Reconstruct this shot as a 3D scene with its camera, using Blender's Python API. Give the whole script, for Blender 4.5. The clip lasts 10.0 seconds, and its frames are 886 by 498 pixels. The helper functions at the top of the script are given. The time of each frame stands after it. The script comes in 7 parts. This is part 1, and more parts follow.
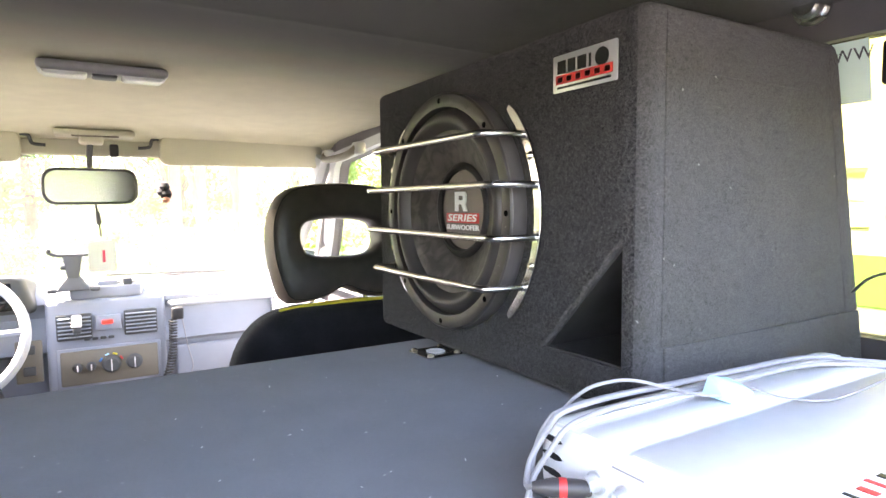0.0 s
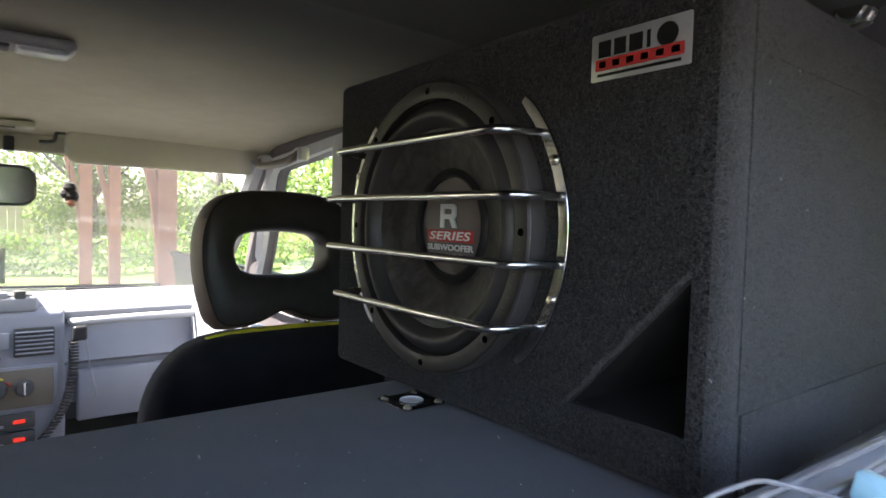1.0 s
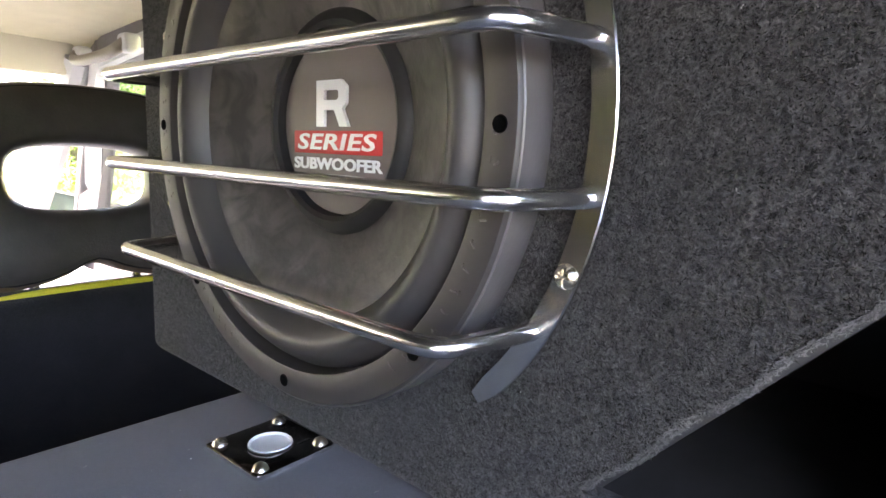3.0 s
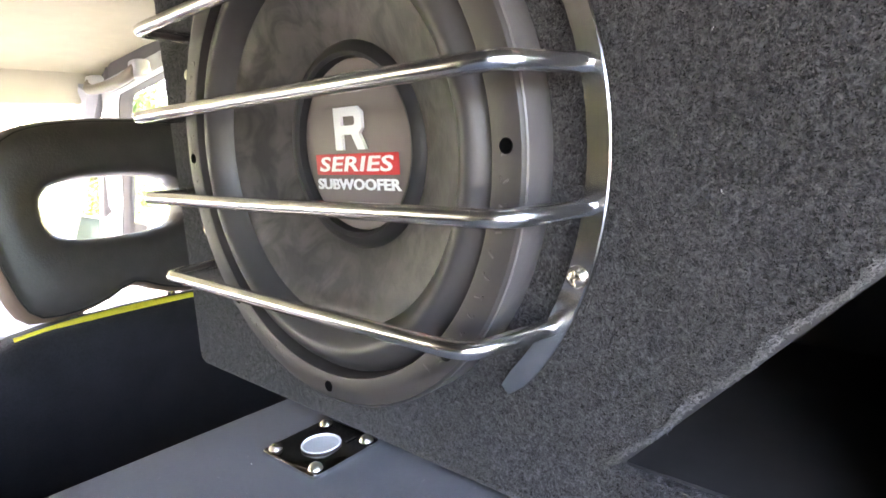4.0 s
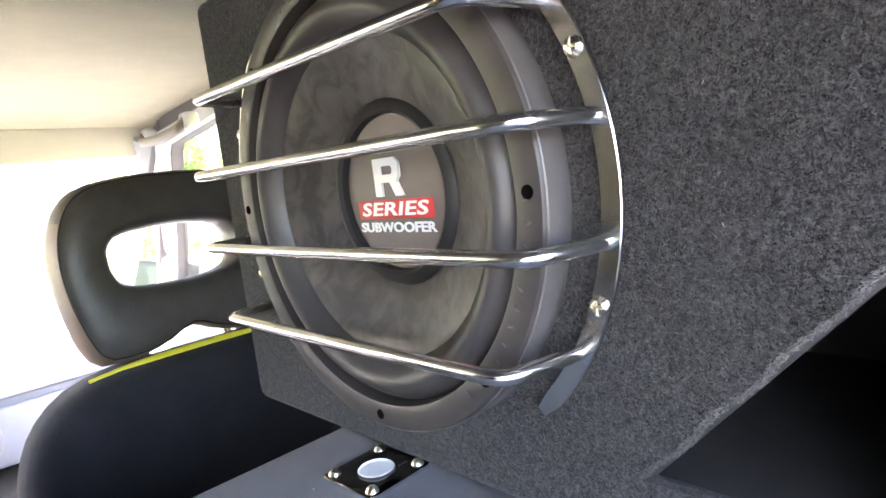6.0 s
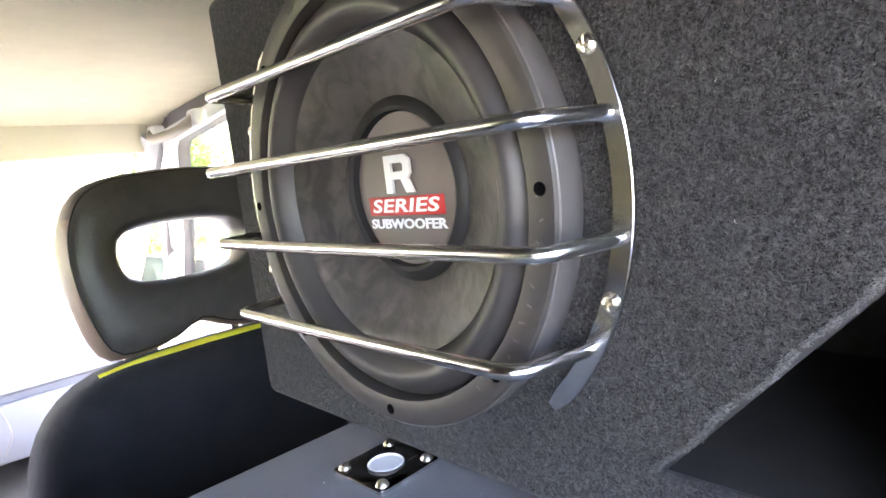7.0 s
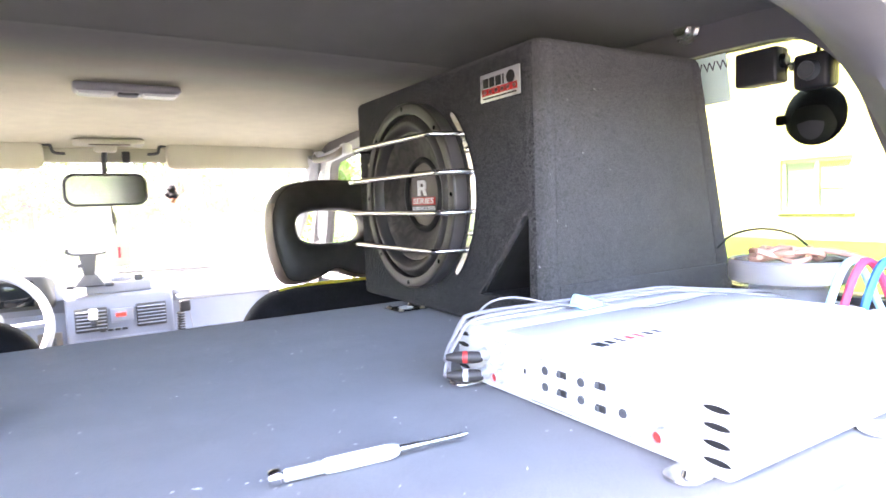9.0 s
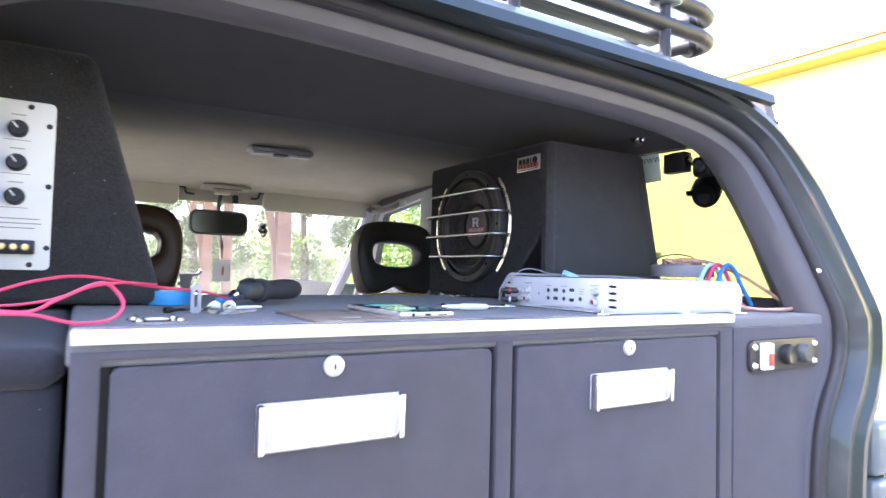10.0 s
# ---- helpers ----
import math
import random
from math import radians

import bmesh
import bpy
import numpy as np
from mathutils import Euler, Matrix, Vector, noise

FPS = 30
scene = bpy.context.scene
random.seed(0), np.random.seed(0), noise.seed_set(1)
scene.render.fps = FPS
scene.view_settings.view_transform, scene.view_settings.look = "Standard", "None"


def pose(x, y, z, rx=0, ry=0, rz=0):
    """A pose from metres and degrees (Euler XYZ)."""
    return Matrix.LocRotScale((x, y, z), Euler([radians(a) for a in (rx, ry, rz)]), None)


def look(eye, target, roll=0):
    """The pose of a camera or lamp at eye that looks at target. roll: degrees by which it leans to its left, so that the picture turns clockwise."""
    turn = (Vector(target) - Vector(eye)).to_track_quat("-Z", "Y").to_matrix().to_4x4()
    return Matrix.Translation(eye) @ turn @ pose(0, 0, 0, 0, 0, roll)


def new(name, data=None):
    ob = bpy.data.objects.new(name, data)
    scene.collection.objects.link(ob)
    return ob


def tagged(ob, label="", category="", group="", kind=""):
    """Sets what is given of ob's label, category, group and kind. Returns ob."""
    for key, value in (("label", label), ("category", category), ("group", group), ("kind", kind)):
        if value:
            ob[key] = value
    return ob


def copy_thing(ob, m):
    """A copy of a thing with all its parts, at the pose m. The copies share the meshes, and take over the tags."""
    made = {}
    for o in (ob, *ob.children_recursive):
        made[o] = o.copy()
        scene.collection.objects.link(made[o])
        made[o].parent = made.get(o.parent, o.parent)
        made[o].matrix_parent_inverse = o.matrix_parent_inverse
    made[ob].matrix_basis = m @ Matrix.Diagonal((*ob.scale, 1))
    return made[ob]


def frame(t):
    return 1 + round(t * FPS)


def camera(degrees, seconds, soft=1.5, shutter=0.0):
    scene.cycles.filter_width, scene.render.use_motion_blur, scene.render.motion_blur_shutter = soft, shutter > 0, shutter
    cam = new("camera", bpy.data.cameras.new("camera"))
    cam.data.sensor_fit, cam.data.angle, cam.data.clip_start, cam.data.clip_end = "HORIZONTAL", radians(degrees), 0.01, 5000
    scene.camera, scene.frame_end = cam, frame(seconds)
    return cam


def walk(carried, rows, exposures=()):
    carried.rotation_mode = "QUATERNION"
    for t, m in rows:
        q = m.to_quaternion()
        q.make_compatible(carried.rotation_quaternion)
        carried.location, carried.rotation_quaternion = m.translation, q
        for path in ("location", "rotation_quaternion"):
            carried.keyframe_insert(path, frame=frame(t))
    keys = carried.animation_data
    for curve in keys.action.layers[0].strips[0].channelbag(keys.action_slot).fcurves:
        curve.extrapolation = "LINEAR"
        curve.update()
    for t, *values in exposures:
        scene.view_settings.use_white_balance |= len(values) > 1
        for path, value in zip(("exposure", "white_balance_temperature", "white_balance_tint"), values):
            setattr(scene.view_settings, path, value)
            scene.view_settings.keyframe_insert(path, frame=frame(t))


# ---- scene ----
cam = camera(72.9, 10.0, soft=1.5, shutter=0.15)
PATH = [
    (0, (-0.016, 0.055, 1.386), (1.011, 1.765, 1.233), -0.5),
    (0.5, (-0.024, 0.058, 1.387), (1.004, 1.766, 1.229), -0.3),
    (1, (0.01, 0.203, 1.382), (1.236, 1.781, 1.29), 1.6),
    (1.5, (0.114, 0.338, 1.379), (1.492, 1.779, 1.217), 1.6),
    (2, (0.177, 0.419, 1.377), (1.651, 1.751, 1.145), 2.4),
    (2.5, (0.19, 0.42, 1.364), (1.686, 1.717, 1.079), 3.4),
    (3.8, (0.16, 0.404, 1.372), (1.604, 1.733, 0.987), -2.0),
    (4, (0.162, 0.402, 1.379), (1.601, 1.743, 1.018), -3.2),
    (4.5, (0.149, 0.393, 1.386), (1.573, 1.76, 1.065), -4.4),
    (5, (0.15, 0.386, 1.39), (1.536, 1.797, 1.093), -5.8),
    (6.5, (0.143, 0.38, 1.391), (1.496, 1.827, 1.116), -7.0),
    (7, (0.141, 0.381, 1.391), (1.486, 1.834, 1.109), -6.8),
    (7.5, (0.128, 0.373, 1.395), (1.447, 1.839, 1.061), -4.9),
    (8, (0.087, 0.294, 1.411), (1.279, 1.875, 1.123), -3.0),
    (8.5, (0.034, 0.114, 1.4), (1.177, 1.735, 1.141), -3.4),
    (9, (-0.078, -0.137, 1.365), (0.959, 1.566, 1.209), -2.1),
    (9.3, (-0.181, -0.253, 1.344), (0.711, 1.536, 1.277), -0.9),
    (9.5, (-0.245, -0.329, 1.319), (0.564, 1.5, 1.262), -0.2),
    (9.7, (-0.316, -0.417, 1.297), (0.54, 1.391, 1.274), 0.6),
    (9.9, (-0.405, -0.519, 1.273), (0.584, 1.218, 1.331), 1.3),
    (10, (-0.468, -0.578, 1.257), (0.565, 1.133, 1.338), 1.4),
]
EXPO = [(0, 4.65, 7350, 20), (0.3, 4.4, 7400, 20), (0.5, 3.64, 7420, 19), (1, 3.0, 6750, 17), (1.5, 3.0, 6850, 18), (2, 3.65, 7000, 21), (2.5, 4.43, 7150, 24), (2.7, 4.67, 7150, 24), (4, 5.57, 7080, 23),
        (5, 5.55, 6950, 23), (7.5, 5.6, 6900, 23), (8.5, 5.6, 6850, 23), (9, 4.88, 6850, 24), (9.5, 3.9, 6750, 24), (10, 3.25, 6150, 25)]
walk(cam, [(t, look(eye, target, roll)) for t, eye, target, roll in PATH], EXPO)

# ---------------------------------------------------------------- light
SUN_EL, SUN_AZ = radians(55), radians(296)      # azimuth clockwise from +y
world = bpy.data.worlds.new("world")
scene.world = world
world.use_nodes = True
wn, wl = world.node_tree.nodes, world.node_tree.links
sky = wn.new("ShaderNodeTexSky")
sky.sky_type, sky.sun_disc = "NISHITA", False
sky.sun_elevation, sky.sun_rotation = SUN_EL, SUN_AZ
sky.dust_density = 2.5
bg = wn["Background"]
bg.inputs["Strength"].default_value = 0.15
wl.new(sky.outputs["Color"], bg.inputs["Color"])
sun_data = bpy.data.lights.new("sun", "SUN")
sun_data.energy, sun_data.angle, sun_data.color = 5.0, radians(0.6), (1.0, 0.95, 0.87)
sun = new("sun", sun_data)
sun_dir = Vector((math.sin(SUN_AZ) * math.cos(SUN_EL), math.cos(SUN_AZ) * math.cos(SUN_EL), math.sin(SUN_EL)))
sun.matrix_world = look(sun_dir * 30, (0, 0, 0))


# ---------------------------------------------------------------- materials
def material(name, base, rough=0.6, metal=0.0, vary=0.12, scale=30.0, bump=0.0, bump_scale=200.0, island=0.0,
             coat=0.0, sheen=0.0, trans=0.0, ior=1.45, emit=None, emit_power=0.0, spec=0.5, stain=0.0, rough_vary=0.08):
    m = bpy.data.materials.new(name)
    m.use_nodes = True
    n, l = m.node_tree.nodes, m.node_tree.links
    b = n["Principled BSDF"]
    b.inputs["Roughness"].default_value = rough
    b.inputs["Metallic"].default_value = metal
    b.inputs["Coat Weight"].default_value = coat
    b.inputs["Sheen Weight"].default_value = sheen
    b.inputs["Transmission Weight"].default_value = trans
    b.inputs["IOR"].default_value = ior
    b.inputs["Specular IOR Level"].default_value = spec
    b.inputs["Base Color"].default_value = (*base, 1)
    tc = n.new("ShaderNodeTexCoord")
    if vary > 0:
        a = n.new("ShaderNodeTexNoise")
        a.inputs["Scale"].default_value, a.inputs["Detail"].default_value = scale, 6
        l.new(tc.outputs["Object"], a.inputs["Vector"])
        big = n.new("ShaderNodeTexNoise")
        big.inputs["Scale"].default_value, big.inputs["Detail"].default_value = scale / 9, 3
        l.new(tc.outputs["Object"], big.inputs["Vector"])
        mix = n.new("ShaderNodeMath")
        mix.operation = "ADD"
        l.new(a.outputs["Fac"], mix.inputs[0])
        l.new(big.outputs["Fac"], mix.inputs[1])
        ramp = n.new("ShaderNodeMapRange")
        ramp.inputs["From Min"].default_value, ramp.inputs["From Max"].default_value = 0.65, 1.35
        ramp.inputs["To Min"].default_value, ramp.inputs["To Max"].default_value = 1 - vary, 1 + vary
        l.new(mix.outputs[0], ramp.inputs["Value"])
        fac = ramp.outputs[0]
        if island > 0:
            geo = n.new("ShaderNodeNewGeometry")
            ir = n.new("ShaderNodeMapRange")
            ir.inputs["To Min"].default_value, ir.inputs["To Max"].default_value = 1 - island, 1 + island
            l.new(geo.outputs["Random Per Island"], ir.inputs["Value"])
            mul = n.new("ShaderNodeMath")
            mul.operation = "MULTIPLY"
            l.new(fac, mul.inputs[0])
            l.new(ir.outputs[0], mul.inputs[1])
            fac = mul.outputs[0]
        col = n.new("ShaderNodeVectorMath")
        if stain > 0:
            smear = n.new("ShaderNodeTexNoise")
            smear.inputs["Scale"].default_value, smear.inputs["Detail"].default_value, smear.inputs["Distortion"].default_value = 2.2 * scale, 7, 1.4
            l.new(tc.outputs["Object"], smear.inputs["Vector"])
            cover = n.new("ShaderNodeMapRange")
            cover.inputs["From Min"].default_value, cover.inputs["From Max"].default_value = 0.40, 0.60
            cover.inputs["To Min"].default_value = 1 - stain
            l.new(smear.outputs["Fac"], cover.inputs["Value"])
            worn = n.new("ShaderNodeMath")
            worn.operation = "MULTIPLY"
            l.new(fac, worn.inputs[0])
            l.new(cover.outputs[0], worn.inputs[1])
            fac = worn.outputs[0]
        col.operation = "SCALE"
        col.inputs[0].default_value = base
        l.new(fac, col.inputs["Scale"])
        l.new(col.outputs[0], b.inputs["Base Color"])
        rr = n.new("ShaderNodeMapRange")
        rr.inputs["To Min"].default_value, rr.inputs["To Max"].default_value = max(0.02, rough - rough_vary), min(1, rough + rough_vary)
        l.new(big.outputs["Fac"], rr.inputs["Value"])
        l.new(rr.outputs[0], b.inputs["Roughness"])
    if bump > 0:
        t = n.new("ShaderNodeTexNoise")
        t.inputs["Scale"].default_value, t.inputs["Detail"].default_value = bump_scale, 4
        l.new(tc.outputs["Object"], t.inputs["Vector"])
        bp = n.new("ShaderNodeBump")
        bp.inputs["Strength"].default_value, bp.inputs["Distance"].default_value = bump, 0.002
        l.new(t.outputs["Fac"], bp.inputs["Height"])
        l.new(bp.outputs[0], b.inputs["Normal"])
    if emit:
        b.inputs["Emission Color"].default_value = (*emit, 1)
        b.inputs["Emission Strength"].default_value = emit_power
    return m


def felt(name, base, fleck=0.5, size=650.0, lint=0.0, bump=1.0, cloud=0.19, clump=0.0, shade_ramp=None):
    """Needle-felt carpet: fibres at two sizes, paler lint, a rough fuzzy surface."""
    m = bpy.data.materials.new(name)
    m.use_nodes = True
    n, l = m.node_tree.nodes, m.node_tree.links
    b = n["Principled BSDF"]
    b.inputs["Roughness"].default_value = 1.0
    b.inputs["Specular IOR Level"].default_value = 0.15
    b.inputs["Sheen Weight"].default_value = 0.15
    b.inputs["Sheen Roughness"].default_value = 0.5
    tc = n.new("ShaderNodeTexCoord")
    warp = n.new("ShaderNodeTexNoise")
    warp.inputs["Scale"].default_value, warp.inputs["Detail"].default_value = size * 0.35, 2
    l.new(tc.outputs["Object"], warp.inputs["Vector"])
    push = n.new("ShaderNodeVectorMath")
    push.operation = "MULTIPLY_ADD"
    push.inputs[1].default_value = (0.008, 0.008, 0.008)
    l.new(warp.outputs["Color"], push.inputs[0])
    l.new(tc.outputs["Object"], push.inputs[2])
    fine = n.new("ShaderNodeTexNoise")
    fine.inputs["Scale"].default_value, fine.inputs["Detail"].default_value, fine.inputs["Roughness"].default_value = size, 4, 0.7
    l.new(push.outputs[0], fine.inputs["Vector"])
    rough = n.new("ShaderNodeTexNoise")
    rough.inputs["Scale"].default_value, rough.inputs["Detail"].default_value = 22, 5
    l.new(tc.outputs["Object"], rough.inputs["Vector"])
    a = n.new("ShaderNodeMapRange")
    a.inputs["From Min"].default_value, a.inputs["From Max"].default_value = 0.3, 0.7
    a.inputs["To Min"].default_value, a.inputs["To Max"].default_value = 1 - fleck, 1 + fleck
    l.new(fine.outputs["Fac"], a.inputs["Value"])
    c = n.new("ShaderNodeMapRange")
    c.inputs["From Min"].default_value, c.inputs["From Max"].default_value = 0.3, 0.7
    c.inputs["To Min"].default_value, c.inputs["To Max"].default_value = 1 - cloud, 1 + cloud
    l.new(rough.outputs["Fac"], c.inputs["Value"])
    mul = n.new("ShaderNodeMath")
    mul.operation = "MULTIPLY"
    l.new(a.outputs[0], mul.inputs[0])
    l.new(c.outputs[0], mul.inputs[1])
    amount = mul.outputs[0]
    if clump > 0:
        tuft = n.new("ShaderNodeTexNoise")
        tuft.inputs["Scale"].default_value, tuft.inputs["Detail"].default_value = size * 0.62, 2
        l.new(push.outputs[0], tuft.inputs["Vector"])
        tr = n.new("ShaderNodeMapRange")
        tr.inputs["From Min"].default_value, tr.inputs["From Max"].default_value = 0.35, 0.65
        tr.inputs["To Min"].default_value, tr.inputs["To Max"].default_value = 1 - clump, 1 + clump
        l.new(tuft.outputs["Fac"], tr.inputs["Value"])
        mc = n.new("ShaderNodeMath")
        mc.operation = "MULTIPLY"
        l.new(amount, mc.inputs[0])
        l.new(tr.outputs[0], mc.inputs[1])
        amount = mc.outputs[0]
    col = n.new("ShaderNodeVectorMath")
    col.operation = "SCALE"
    col.inputs[0].default_value = base
    if shade_ramp:
        # shade painted into the cloth: dim base rising to the lit colour ahead
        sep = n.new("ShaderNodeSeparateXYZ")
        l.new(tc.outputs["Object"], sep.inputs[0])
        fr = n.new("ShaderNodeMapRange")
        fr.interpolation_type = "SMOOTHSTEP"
        fr.inputs["From Min"].default_value, fr.inputs["From Max"].default_value = shade_ramp[1], shade_ramp[2]
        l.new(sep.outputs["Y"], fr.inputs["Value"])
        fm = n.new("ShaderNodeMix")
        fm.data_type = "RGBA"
        fm.inputs["A"].default_value, fm.inputs["B"].default_value = (*base, 1), (*shade_ramp[0], 1)
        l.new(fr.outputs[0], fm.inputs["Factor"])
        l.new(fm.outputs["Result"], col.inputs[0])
    l.new(amount, col.inputs["Scale"])
    out = col.outputs[0]
    if lint > 0:
        v = n.new("ShaderNodeTexVoronoi")
        v.inputs["Scale"].default_value = 55
        l.new(push.outputs[0], v.inputs["Vector"])
        less = n.new("ShaderNodeMath")
        less.operation = "LESS_THAN"
        less.inputs[1].default_value = lint
        l.new(v.outputs["Distance"], less.inputs[0])
        mx = n.new("ShaderNodeMix")
        mx.data_type = "RGBA"
        mx.inputs["B"].default_value = (0.32, 0.31, 0.3, 1)
        l.new(less.outputs[0], mx.inputs["Factor"])
        l.new(out, mx.inputs["A"])
        out = mx.outputs["Result"]
    l.new(out, b.inputs["Base Color"])
    bp = n.new("ShaderNodeBump")
    bp.inputs["Strength"].default_value, bp.inputs["Distance"].default_value = bump, 0.0025
    l.new(fine.outputs["Fac"], bp.inputs["Height"])
    l.new(bp.outputs[0], b.inputs["Normal"])
    return m


def glass(name, tint=(1, 1, 1), rough=0.03, dust=0.0):
    m = bpy.data.materials.new(name)
    m.use_nodes = True
    n, l = m.node_tree.nodes, m.node_tree.links
    n.remove(n["Principled BSDF"])
    t = n.new("ShaderNodeBsdfTransparent")
    t.inputs["Color"].default_value = (*tint, 1)
    g = n.new("ShaderNodeBsdfGlossy")
    g.inputs["Roughness"].default_value = rough
    lw = n.new("ShaderNodeLayerWeight")
    lw.inputs["Blend"].default_value = 0.5
    pw = n.new("ShaderNodeMath")
    pw.operation = "POWER"
    pw.inputs[1].default_value = 5
    l.new(lw.outputs["Facing"], pw.inputs[0])
    fr = n.new("ShaderNodeMapRange")
    fr.inputs["To Min"].default_value, fr.inputs["To Max"].default_value = 0.03, 0.7
    l.new(pw.outputs[0], fr.inputs["Value"])
    mx = n.new("ShaderNodeMixShader")
    l.new(fr.outputs[0], mx.inputs[0])
    l.new(t.outputs[0], mx.inputs[1])
    l.new(g.outputs[0], mx.inputs[2])
    last = mx
    if dust > 0:
        # dust and film on the glass scatter some daylight
        tr = n.new("ShaderNodeBsdfTranslucent")
        tr.inputs["Color"].default_value = (0.85, 0.85, 0.83, 1)
        tc = n.new("ShaderNodeTexCoord")
        nz = n.new("ShaderNodeTexNoise")
        nz.inputs["Scale"].default_value, nz.inputs["Detail"].default_value = 7, 6
        l.new(tc.outputs["Object"], nz.inputs["Vector"])
        dr = n.new("ShaderNodeMapRange")
        dr.inputs["To Min"].default_value, dr.inputs["To Max"].default_value = dust * 0.7, dust * 1.3
        l.new(nz.outputs["Fac"], dr.inputs["Value"])
        last = n.new("ShaderNodeMixShader")
        l.new(dr.outputs[0], last.inputs[0])
        l.new(mx.outputs[0], last.inputs[1])
        l.new(tr.outputs[0], last.inputs[2])
    l.new(last.outputs[0], n["Material Output"].inputs["Surface"])
    return m


def foliage(name, base):
    """Leaf colour that varies from leaf to leaf and glows with the light behind it."""
    m = material(name, base, 0.55, vary=0.3, scale=3, island=0.5)
    n, l = m.node_tree.nodes, m.node_tree.links
    b = n["Principled BSDF"]
    tr = n.new("ShaderNodeBsdfTranslucent")
    tr.inputs["Color"].default_value = (base[0] * 1.6, base[1] * 1.7, base[2], 1)
    mx = n.new("ShaderNodeMixShader")
    mx.inputs[0].default_value = 0.45
    l.new(b.outputs[0], mx.inputs[1])
    l.new(tr.outputs[0], mx.inputs[2])
    l.new(mx.outputs[0], n["Material Output"].inputs["Surface"])
    return m


